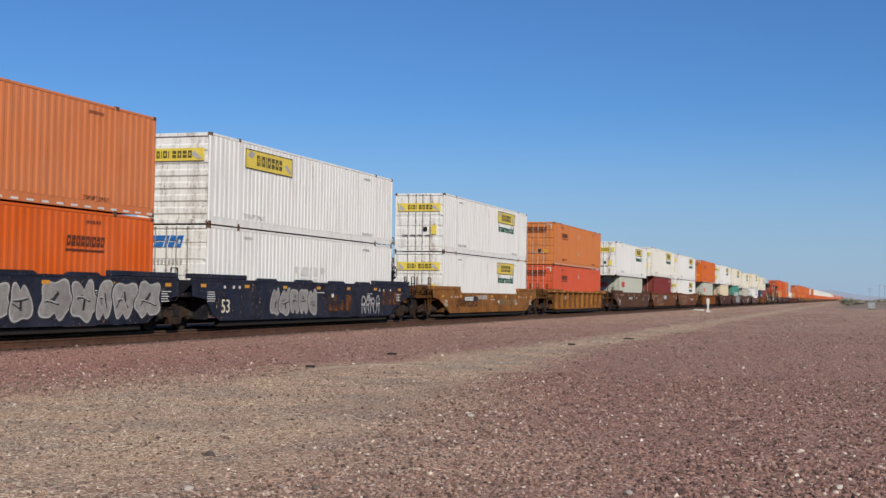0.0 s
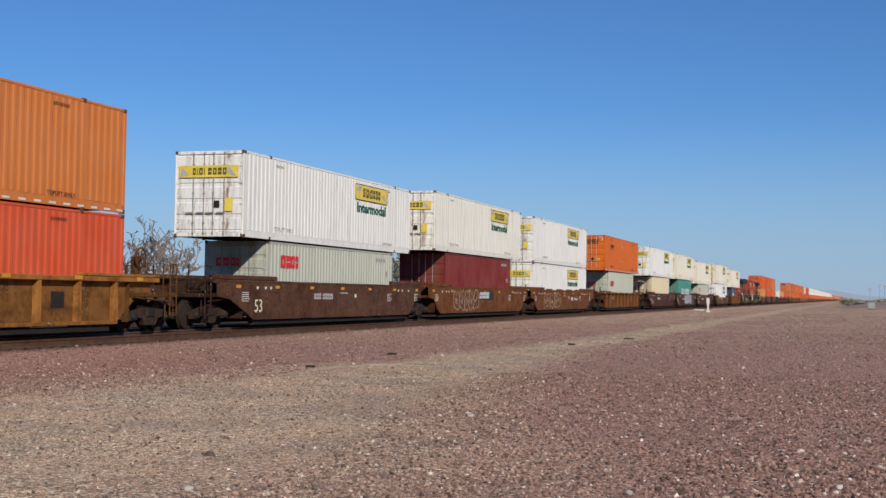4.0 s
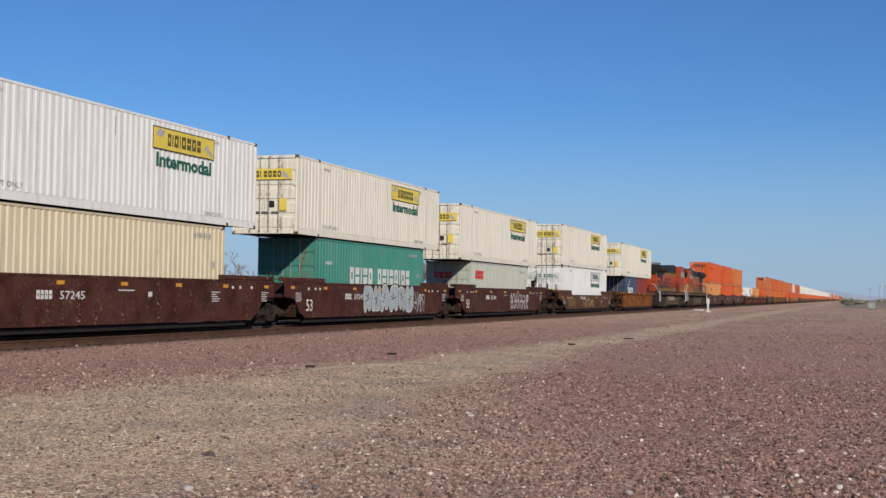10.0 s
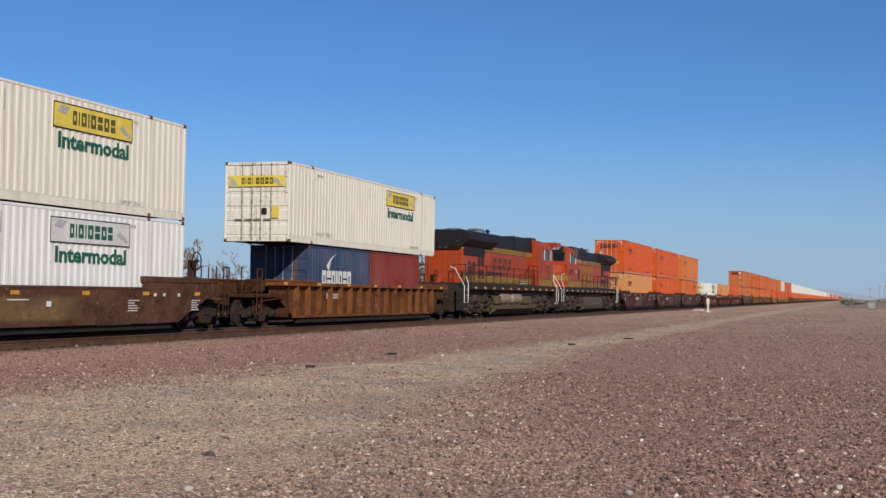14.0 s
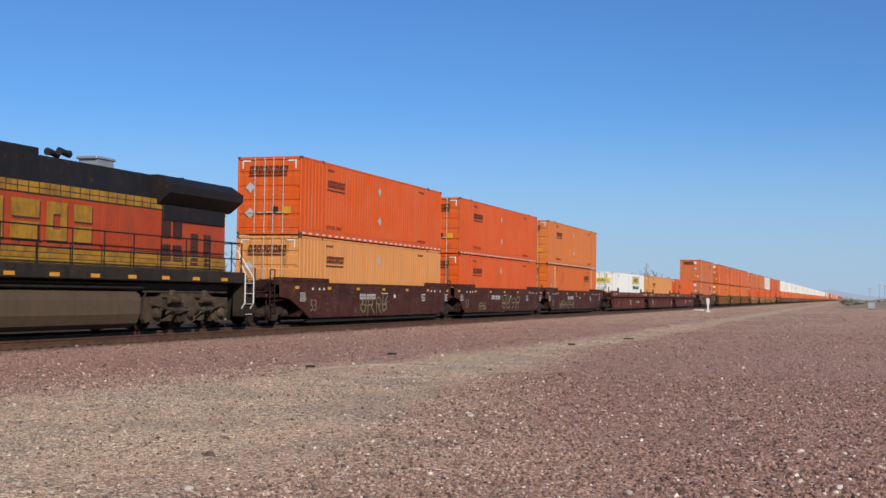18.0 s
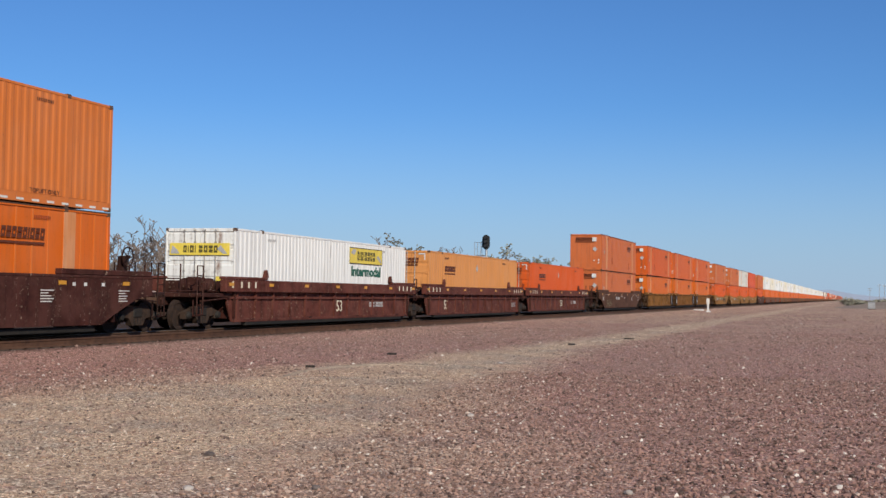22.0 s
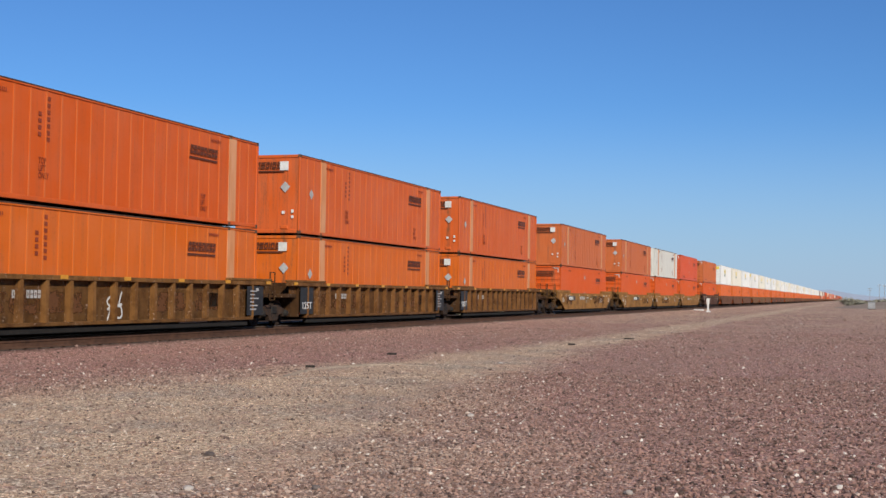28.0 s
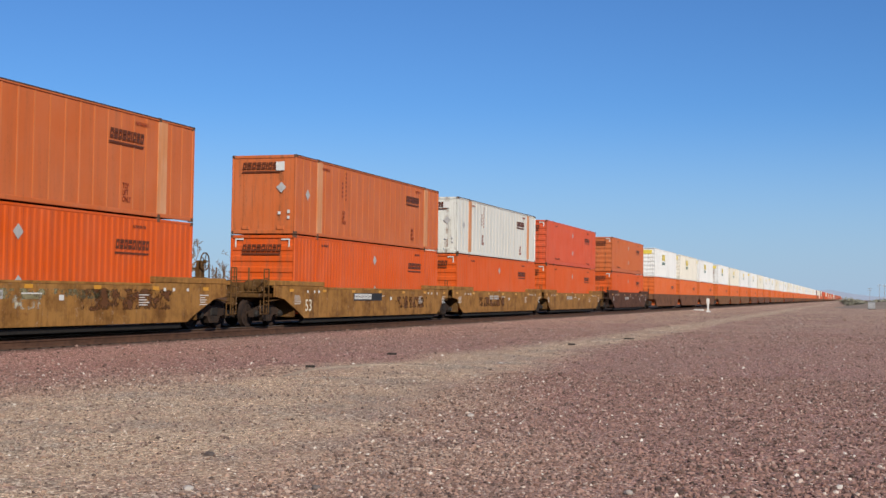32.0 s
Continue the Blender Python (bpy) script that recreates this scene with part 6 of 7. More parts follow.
    part("roof_grab", Shape().path([(19.0, -0.4, 4.58), (19.0, -0.4, 4.72), (19.0, 0.4, 4.72), (19.0, 0.4, 4.58)], 0.02, 5), LOCO_BLACK, c)
    for k in range(9):
        x0 = 7.6 + 0.86 * k
        for sg in (-1, 1):
            o = part("hood_door", shared(("hd", sg), lambda: Shape().box(0, 0.80, *sorted((sg * inner, sg * (inner + 0.018))), 2.22, 3.48, 0.012).mesh("hood_door", LOCO_ORANGE)), None, hood)
            o.location = (x0, 0, 0)
    for sg in (-1, 1):
        for x0, z0, w, h in ((16.7, 2.75, 0.5, 0.55), (17.35, 2.75, 0.5, 0.55), (16.7, 2.05, 0.5, 0.5), (17.35, 2.05, 0.5, 0.5), (18.4, 1.95, 0.42, 1.0), (19.2, 1.95, 0.42, 1.0)):
            g = Shape()
            for k in range(7):
                z = z0 + h * k / 7
                g.box(x0, x0 + w, *sorted((sg * (inner + 0.004), sg * (inner + 0.03))), z, z + h / 10)
            g.box(x0, x0 + w, *sorted((sg * (inner + 0.002), sg * (inner + 0.008))), z0, z0 + h)
            part("louvre", g, BROWN_MARK, hood)
    g = Shape()
    for q in (0.18, 0.98):
        for k in range(6):
            g.box(back + q, back + q + 0.62, left - 0.045, left + 0.25, 3.98 + 0.105 * k, 4.05 + 0.105 * k)
    part("intake_grille", g, BROWN_MARK, hood, "dark intake louvres")
    g = Shape()
    for q in (0.14, 0.84, 0.92):
        for k in range(4):
            g.box(back + q, back + q + 0.045, left - 0.05, left - 0.03, 3.98 + 0.17 * k, 4.08 + 0.17 * k)
    part("grille_catch", g, GREY_MARK, hood)["kind"] = "stuff"
    for sg in (-1, 1):
        part("radiator_screen", Shape().box(16.7, 20.45, *sorted((sg * (inner - 0.01), sg * (inner + 0.06))), 3.26, 3.74, 0.02), LOCO_BLACK, hood, "dark radiator air screen")
    # stripes
    for sg in (-1, 1):
        ys = {-1: [(2.3, back, 1.526), (back, 7.3, 1.406), (7.3, 20.6, inner + 0.024)], 1: [(2.3, back, 1.526), (back, 20.6, inner + 0.024)]}[sg]
        for z0, z1 in ((1.83, 1.945), (1.965, 2.085), (2.105, 2.22)):
            st = Shape()
            for xa, xb, w in ys:
                st.box(xa, xb, *sorted((sg * w, sg * (w - 0.03))), z0, z1)
            part("stripe", st, LOCO_YELLOW, c, "yellow side stripe")
        edge = Shape()
        for xa, xb, w in ys:
            edge.box(xa, xb, *sorted((sg * (w - 0.004), sg * (w - 0.03))), 1.80, 2.265)
        part("stripe_edging", edge, BLACK, c, "black lines between the stripes")
        seams = Shape()
        for k in range(30):
            x = 7.45 + 0.43 * k
            if x < 16.2:
                seams.box(x, x + 0.03, *sorted((sg * (inner + 0.008), sg * inner)), 3.57, 3.85)
        seams.box(7.4, 20.5, *sorted((sg * (inner + 0.010), sg * inner)), 3.545, 3.575)
        seams.box(7.4, 20.5, *sorted((sg * (inner + 0.010), sg * inner)), 3.70, 3.72)
        seams.box(7.4, 20.5, *sorted((sg * (inner + 0.010), sg * inner)), 2.30, 2.315)
        o = part("door_seam", seams, BLACK, hood)
        o["kind"] = "stuff"
    part("side_grille", Shape().box(back + 1.5, back + 2.0, left - 0.012, left, 2.35, 3.15, 0.005), BLACK, hood, "dark grille")
    part("notice_plate", Shape().box(back + 0.75, back + 0.98, left - 0.012, left, 2.85, 3.0), WHITE, hood)
    # marks that stand for the owner's name
    if style == "old":
        sh = blocks([0.95, 1.1, 0.85, 0.8], 1.0, 0.3)
        mt, xm, zm, w = LOCO_YELLOW, 8.55, 2.40, 4.6
    else:
        sh = blocks([1.1, 1.1, 1.1, 1.0], 0.66, 0.55, 0.35)
        mt, xm, zm, w = CARRIER_INK, 10.4, 2.62, 4.7
    me = sh.mesh("company_mark", mt)
    if style == "old":
        rim = blocks([0.95, 1.1, 0.85, 0.8], 1.0, 0.3).mesh("mark_shadow", BROWN_MARK)
        o = part("mark_shadow", rim, None, c)
        o["kind"] = "stuff"
        o.location = (xm + 0.05, -inner - 0.020, zm - 0.05)
    for sg in (-1, 1):
        o = part("company_mark", me if sg < 0 else flipped(me), None, c)
        o["kind"] = "stuff"
        o.location = (xm, -inner - 0.024, zm) if sg < 0 else (xm + w, inner + 0.022, zm)
    if style != "old":
        me = Shape().prism([(0, 0), (5.6, 0.10), (0, 0.24)], -0.006, 0).mesh("name_flash", BROWN_MARK)
        o = part("name_flash", flipped(me), None, c)
        o.location = (xm + w + 1.0, inner + 0.022, 2.28)
    # walkways' handrails
    for sg in (-1, 1):
        h = Shape()
        x0 = 7.5 if sg < 0 else back + 0.3
        xs = [x0 + 1.42 * k for k in range(int((20.9 - x0) / 1.42) + 1)] + [20.95]
        for x in xs:
            h.rod((x, sg * 1.47, 1.72), (x, sg * 1.47, 2.74), 0.02, 6)
        for z in (2.74, 2.22):
            h.rod((xs[0], sg * 1.47, z), (xs[-1], sg * 1.47, z), 0.02, 6)
        if sg > 0:
            xr = back + 0.35
            h.path([(xr, 1.47, 2.0), (xr, 1.47, 3.02), (xr + 2.1, 1.47, 3.02), (xr + 3.0, 1.47, 2.22)], 0.02, 6)
            h.path([(xr + 1.0, 1.47, 1.72), (xr + 1.0, 1.47, 3.02)], 0.02, 6).path([(xr + 2.1, 1.47, 1.72), (xr + 2.1, 1.47, 3.02)], 0.02, 6)
            part("walkway_step", Shape().box(xr + 2.5, xr + 3.1, 1.10, 1.50, 2.02, 2.06).box(xr + 2.5, xr + 3.1, 1.10, 1.50, 1.86, 1.90), GREY_MARK, c, "pale edged walkway step")
        part("handrail", h, LOCO_BLACK, c, "dark walkway handrail")
    for ya, yb in ((-1.4, -0.7), (0.7, 1.4)):
        part("end_railing", Shape().path([(21.1, ya, 1.72), (21.1, ya, 2.74), (21.1, yb, 2.74), (21.1, yb, 1.72)], 0.02, 6), LOCO_BLACK, c)
    part("rear_headlight", Shape().rod((20.55, -0.14, 3.7), (20.72, -0.14, 3.7), 0.12, 12).rod((20.55, 0.14, 3.7), (20.72, 0.14, 3.7), 0.12, 12), LAMP_GLASS, c)
    # tank
    if style == "old":
        prof = [(-1.38, 1.14), (-1.5, 1.06), (-1.53, 0.9), (-1.53, 0.52), (-1.42, 0.26), (-1.2, 0.13), (1.2, 0.13), (1.42, 0.26), (1.53, 0.52), (1.53, 0.9), (1.5, 1.06), (1.38, 1.14)]
    else:
        prof = [(-1.42, 1.14), (-1.5, 1.02), (-1.5, 0.62), (-1.12, 0.12), (1.12, 0.10), (1.5, 0.4), (1.5, 0.60), (0.7, 0.66), (0.7, 1.14)]
    part("fuel_tank", Shape().prism(prof, 8.1 if style == "old" else 6.9, 14.9 if style == "old" else 15.5, "x"), TANK_GREY, c, "dusty grey fuel tank")
    if style == "old":
        part("battery_box", Shape().box(6.95, 7.95, -1.46, 1.46, 0.42, 1.14, 0.05), DUSTY_STEEL, c, "dusty equipment box beside the tank")
    if style != "old":
        for x0, x1 in ((9.5, 11.75), (12.0, 14.25)):
            q = Shape().lathe([(0.05, 0.0), (0.22, 0.05), (0.31, 0.16), (0.33, 0.3), (0.33, x1 - x0 - 0.3), (0.31, x1 - x0 - 0.16), (0.22, x1 - x0 - 0.05), (0.05, x1 - x0)], (x0, 1.14, 0.98), "x", 18)
            q.smooth = True
            r = part("air_reservoir", q, AIR_TANK, c, "dusty cylindrical air tank")
            for xs_ in (x0 + 0.6, x1 - 0.6):
                part("saddle", Shape().prism([(xs_ - 0.2, 0.6), (xs_, 0.72), (xs_ + 0.2, 0.6)], 0.9, 1.4), TANK_GREY, r)
        for xa, xb in ((7.6, 9.2), (14.5, 15.4)):
            part("equipment_box", Shape().box(xa, xb, 0.7, 1.48, 0.66, 1.14, 0.04), TANK_GREY, c)
    part("piping", Shape().path([(6.6, near * 1.3, 1.25), (15.4, near * 1.3, 1.25)], 0.035, 6).path([(6.4, near * 1.36, 1.36), (15.8, near * 1.36, 1.36)], 0.025, 6), DARK_STEEL, c)
    s0 = s if facing < 0 else s + LEN
    sense = 1 if facing < 0 else -1
    loco_truck(c, 4.25, s0, sense)
    loco_truck(c, 18.0, s0, sense)
    LOCOS.append((c, s0, 0 if facing < 0 else 180))


LOCOS = []
locomotive(295.95, 1, "7227", "new", "orange, black and yellow diesel locomotive facing its mate")
locomotive(318.15, -1, "4097", "old", "weathered orange and black diesel locomotive with yellow stripes")
# ---- the train, from its leading units to its far end ----
IVORY = (0.64, 0.60, 0.505)
CHALK = (0.65, 0.645, 0.615)
ORANGE = (0.52, 0.072, 0.004)
FADED = (0.45, 0.104, 0.025)
TANGERINE = (0.50, 0.076, 0.005)
DULL_CORAL = (0.50, 0.086, 0.012)
AMBER_O = (0.52, 0.100, 0.004)
CORAL = (0.52, 0.070, 0.022)
TAN = (0.53, 0.215, 0.06)
BLUE_CAR = (0.013, 0.018, 0.036)
BROWN_CAR = (0.085, 0.036, 0.02)
RED_CAR = (0.064, 0.0195, 0.0135)
DEEP_RED = (0.056, 0.0165, 0.012)
OCHRE_CAR = (0.24, 0.10, 0.022)
RUSTY_CAR = (0.142, 0.049, 0.013)
SAND_CAR = (0.28, 0.135, 0.035)
UP, LOW = 0.36 + H53 + 0.02, 0.36
JL = "white corrugated container with yellow panel stacked on the train"
OL = "orange corrugated container with dark lettering on the train"
AL = "faded orange plate-sided container with pale posts on the train"


def stack(s, low, high):
    for spec, z in ((low, LOW), (high, None)):
        if spec is None:
            continue
        kind, colour, label = spec
        b = kind.split(":")[0]
        if z is None:
            z = LOW + {"B40": H40, "B20": H40}.get(low[0].split(":")[0], H53) + (0.06 if 490 < s < 530 else 0.02)
        container(kind, colour, s + (1.98 if b.startswith("B40") else 0), z, label)


J1 = ("J", IVORY, JL)
J2 = ("J", CHALK, JL)
O1 = ("S:tape", ORANGE, OL)
GREY40 = ("B40H:red", (0.36, 0.375, 0.32), "pale grey forty-foot container with red mark")

G = "graffiti"
well_unit("smooth", BLUE_CAR, 14.93, "dark blue well car covered in silver graffiti", "coupler", "joint", 1, [(G, 7.6, 2.8, 1.05, 3, 1, SILVER_SPRAY, GREY_MARK), (G, 10.75, 5.5, 1.15, 5, 2, SILVER_SPRAY, GREY_MARK)], lugs=True)
stack(14.93, ("S:rear", (0.53, 0.085, 0.005), OL), ("S:tape", (0.51, 0.155, 0.052), OL))
well_unit("smooth", BLUE_CAR, 34.25, "dark blue well car with silver graffiti", "joint", "coupler", 1, [(G, 4.1, 3.8, 1.05, 5, 3, SILVER_SPRAY, GREY_MARK), (G, 12.3, 2.0, 0.85, 4, 33, None, GREY_MARK), ("patches", 8.4, 0.3, 3.6, 1.0, WORN_RUST), ("patches", 14.0, 0.5, 3.6, 0.95, WORN_RUST)], lugs=True)
stack(34.25, ("V", CHALK, "white corrugated container with blue end lettering"), ("JF:front", CHALK, JL))
well_unit("smooth", OCHRE_CAR, 57.62, "rusty ochre smooth-sided well car", "coupler", "coupler", 0, [("sign", 2.95, 0.82, 2.35, 0.27), ("patches", 7.6, 0.5, 6.4, 0.6, WORN_SPRAY), ("patches", 0.6, 0.4, 6.0, 0.7, WORN_RUST)], 1.8, False, 0.2)
stack(57.62, J2, J2)
well_unit("ribbed", OCHRE_CAR, 81.18, "ochre painted ribbed well car", "coupler", "coupler", 0)
stack(81.18, ("S", CORAL, "coral red corrugated container with dark lettering"), ("S:tape", (0.50, 0.152, 0.034), OL))
well_unit("smooth", BROWN_CAR, 104.3, "rusty brown smooth-sided well car", "coupler", "joint", 1)
stack(104.3, ("B40:red", GREY40[1], GREY40[2]), J2)
well_unit("smooth", RUSTY_CAR, 123.95, "rusty brown well car with pale graffiti", "joint", "joint", 0, [(G, 2.6, 4.3, 1.15, 5, 6, None, PALE_SPRAY), ("sign", 7.0, 0.9, 2.8, 0.46)])
stack(123.95, ("B40H:dark", (0.13, 0.010, 0.010), "dark red corrugated forty-foot container"), ("J", (0.645, 0.625, 0.56), JL))
well_unit("smooth", RUSTY_CAR, 143.4, "rusty brown well car with pale graffiti", "joint", "coupler", 0, [(G, 2.2, 4.6, 1.1, 5, 7, None, PALE_SPRAY), ("digits", 11.2, 0.86, "724051")], lugs=True)
stack(143.4, J2, J2)
well_unit("ribbed", RUSTY_CAR, 166.85, "rusty orange ribbed well car", "coupler", "coupler", 0)
stack(166.85, GREY40, ("S:tape", AMBER_O, OL))
well_unit("smooth", RED_CAR, 190.2, "dark red smooth-sided well car", "coupler", "joint", 1, [("digits", 5.2, 0.93, "57245")], 1.8, True)
stack(190.2, ("B40H", (0.53, 0.45, 0.31), "plain cream corrugated forty-foot container"), J2)
well_unit("smooth", RED_CAR, 209.55, "dark red well car with silver graffiti", "joint", "joint", 1, [("digits", 5.2, 0.93, "57245"), (G, 6.15, 6.0, 1.28, 6, 9, PALE_SILVER, WHITE), (G, 12.2, 1.5, 1.0, 3, 27, None, GREY_MARK)])
stack(209.55, ("B40H:cs", (0.035, 0.19, 0.15), "teal forty-foot container with white lettering"), J1)
well_unit("smooth", RED_CAR, 229.2, "dark red well car with white graffiti", "joint", "coupler", 1, [("digits", 5.2, 0.93, "57245"), (G, 9.3, 4.0, 1.0, 6, 10, None, WHITE)], 1.8, True)
stack(229.2, ("B40:red", GREY40[1], GREY40[2]), J1)
well_unit("smooth", BROWN_CAR, 252.68, "weathered brown smooth-sided well car", "coupler", "coupler", 0, [("patches", 5.2, 0.27, 6.2, 0.84, WORN_SAND), ("patches", 0.6, 0.3, 3.6, 0.9, WORN_SAND)], 1.8, False, 0.2)
stack(252.68, ("J:plain", CHALK, "white corrugated container with white company panel"), J1)
well_unit("ribbed", RUSTY_CAR, 276.07, "rusty brown ribbed well car", "coupler", "coupler", 0, None, 1.05)
container("B20:navy", (0.018, 0.040, 0.090), 276.07 + 1.95, LOW, "navy blue twenty-foot container with white lettering")
container("B20", (0.15, 0.014, 0.012), 276.07 + 8.15, LOW, "dark red corrugated twenty-foot container")
container("J", IVORY, 276.07, LOW + H40 + 0.02, JL)
well_unit("smooth", DEEP_RED, 343.95, "dark red smooth-sided well car", "coupler", "joint", 1, [(G, 5.4, 3.2, 0.8, 4, 12, None, FADED_SPRAY)])
stack(343.95, ("S", TAN, "tan orange corrugated container with dark lettering"), O1)
well_unit("smooth", DEEP_RED, 363.15, "dark red smooth-sided well car", "joint", "joint", 1, [(G, 7.4, 4.1, 0.85, 4, 13, None, FADED_SPRAY), (G, 3.0, 1.3, 0.5, 2, 14, None, FADED_SPRAY)])
stack(363.15, ("S", ORANGE, OL), O1)
well_unit("smooth", DEEP_RED, 382.4, "dark red smooth-sided well car", "joint", "coupler", 1, [(G, 2.8, 4.6, 0.55, 6, 17, None, FADED_SPRAY)])
stack(382.4, ("AD", AMBER_O, AL), ("S:tape", (0.50, 0.135, 0.025), OL))
for s, spec, lead, tail in ((405.7, J2, "coupler", "joint"), (425.1, ("S", TAN, "tan orange corrugated container with dark lettering"), "joint", "joint"), (444.4, ("S", ORANGE, OL), "joint", "coupler")):
    well_unit("chord", (0.108, 0.031, 0.022), s, "dark red well car with a deep top chord", lead, tail, 2 if lead == tail else 1)
    stack(s, spec, None)
well_unit("smooth", BROWN_CAR, 467.55, "dark brown smooth-sided well car", "coupler", "coupler", 0, [(G, 1.2, 2.2, 0.6, 3, 15, None, FADED_SPRAY)])
stack(467.55, ("A", FADED, AL), ("A", FADED, AL))
for s, lead, tail in ((490.8, "coupler", "joint"), (510.25, "joint", "joint"), (529.5, "joint", "coupler")):
    well_unit("ribbed", (0.142, 0.064, 0.0175) if s < 500 else (0.134, 0.058, 0.0165), s, "ochre painted ribbed well car", lead, tail, 1, [("patches", 1.0, 0.4, 6.5, 0.9, WORN_RUST), ("patches", 8.5, 0.4, 6.5, 0.9, WORN_RUST)] + ([(G, 7.35, 0.8, 0.85, 2, 31, None, WHITE)] if s < 500 else []), 1.05)
    stack(s, ("A", AMBER_O, AL), ("A", TANGERINE if s < 500 else DULL_CORAL, AL))
well_unit("smooth", SAND_CAR, 552.8, "sand-yellow smooth-sided well car", "coupler", "coupler", 0, [("sign", 1.7, 0.86, 2.1, 0.3), ("patches", 7.1, 0.55, 1.8, 0.6, WORN_CREAM), ("patches", 9.2, 0.45, 6.6, 0.95, WORN_RUST), ("patches", 0.4, 0.4, 3.0, 1.0, WORN_RUST), ("patches", 4.0, 0.85, 10.0, 0.42, WORN_SPRAY)], 1.8, False, 0.08)
stack(552.8, ("SF:rear", ORANGE, OL), ("A", FADED, AL))
well_unit("smooth", SAND_CAR, 576.2, "sand-yellow smooth-sided well car", "coupler", "joint", 1, [("sign", 5.2, 0.88, 3.1, 0.3), ("patches", 9.0, 0.4, 6.0, 0.8, WORN_RUST)], 1.8, False, 0.08)
stack(576.2, ("SF:rear", ORANGE, OL), ("A", FADED, AL))
well_unit("smooth", SAND_CAR, 595.5, "sand-yellow smooth-sided well car", "joint", "joint", 0, [("patches", 2.0, 0.4, 8.0, 0.8, WORN_RUST)], 1.8, False, 0.08)
stack(595.5, ("SF:rear", ORANGE, OL), ("A", (0.56, 0.56, 0.51), "white plate-sided container stacked on the train"))
well_unit("smooth", SAND_CAR, 614.75, "sand-yellow smooth-sided well car", "joint", "coupler", 0, None, 1.8, False, 0.08)
stack(614.75, ("SF:rear", ORANGE, OL), ("SF:rear", CORAL, "coral red container with barred end"))
well_unit("smooth", BROWN_CAR, 637.95, "grey brown smooth-sided well car", "coupler", "coupler", 0)
stack(637.95, ("SF:rear", ORANGE, OL), ("SF:rear", FADED, "faded orange container with barred end"))


# the units that stay far off
def far_car(s, colour):
    c = empty("well_car", "far brown well car of the train", "railcar", "well cars of the train")
    c.matrix_basis = pose(s, TRACK_Y, RAIL_Z)
    for sg in (-1, 1):
        a, b = sorted((sg * 1.47, sg * 1.42))
        o = part("side_wall", shared(("fs", sg), lambda: Shape().prism(side_outline(0, L53, 1.2, 1.2), a, b).mesh("side_wall", CAR_PAINT)), None, c)
        o.color = (*colour, 1)
    for x, k in ((-1.2, 0), (L53, 1)):
        o = part("end_platform", shared("fe", lambda: Shape().box(0, 1.2, -1.35, 1.35, 0.95, 1.5, 0.03).mesh("end_platform", CAR_PAINT)), None, c)
        o.location, o.color = (x, 0, 0), (*colour, 1)
    part("truck", shared("far_truck", lambda: Shape().box(-2.7, -0.5, -1.1, 1.1, 0.3, 0.8, 0.05).disc((-2.47, 0.455), 0.455, -0.8, 0.8, 16).disc((-0.69, 0.455), 0.455, -0.8, 0.8, 16).mesh("truck", DUSTY_STEEL)), None, c)
    MOVERS.append((c, s, 0.0))


def far_box(s, z, colour, label, panel=None):
    c = empty("container", label, "container", "containers on the train")
    c.matrix_basis = pose(s, TRACK_Y, RAIL_Z + z)
    hw = W53 / 2
    for sg in (-1, 1):
        part("side_panel", shared(("fb", sg), lambda: corrugated(0.1, L53 - 0.1, 0.1, H53 - 0.06, sg * hw, 0.04, 0.6, sg).mesh("side_panel", BOX_PAINT)), None, c)
    part("roof", shared("fr", lambda: Shape().box(0, L53, -hw, hw, H53 - 0.06, H53, 0.01).mesh("roof", BOX_PAINT)), None, c)
    part("underframe", shared("fu", lambda: Shape().box(0.02, L53 - 0.02, -hw, hw, 0.0, 0.10).mesh("underframe", BOX_PAINT)), None, c)
    part("front_wall", shared("ff", lambda: ribbed_front(W53, H53, "bars").mesh("front_wall", DOOR_PAINT)), None, c)
    if s < 900:
        part("rear_wall", shared("fw", lambda: Shape().box(L53 - 0.1, L53 - 0.04, -hw, hw, 0.1, H53 - 0.06).mesh("rear_wall", BOX_PAINT)), None, c)
    part("corner_post", shared("fp", lambda: Shape().box(0, 0.12, -hw, -hw + 0.08, 0.1, H53 - 0.06).mesh("corner_post", BOX_PAINT)), None, c)
    part("corner_post", shared("fp2", lambda: Shape().box(0, 0.12, hw - 0.08, hw, 0.1, H53 - 0.06).mesh("corner_post", BOX_PAINT)), None, c)
    paint_all(c, colour)
    if panel == "yellow":
        mark("placard", "fpl", lambda: Shape().box(0, 1.9, -0.008, 0, 0, 0.62), YELLOW, c, 5.2, 1.75, -hw - 0.004, False, "yellow company panel")
        mark("lettering", "fpb", lambda: number_bars(8, 0.3), GREEN_MARK, c, 5.3, 1.3, -hw - 0.004)
        mark("end_placard", "fpe", lambda: Shape().box(0, 2.0, -0.008, 0, 0, 0.4), YELLOW, c, 1.0, H53 - 0.6, -0.004, True)
    elif panel == "dark":
        mark("company_mark", "fdk", lambda: blocks([0.6] * 8, 0.3, 0.08), BROWN_MARK, c, 12.2, 1.75, -hw - 0.004)
    MOVERS.append((c, s, z))


rnd = random.Random(21)
s = 637.95
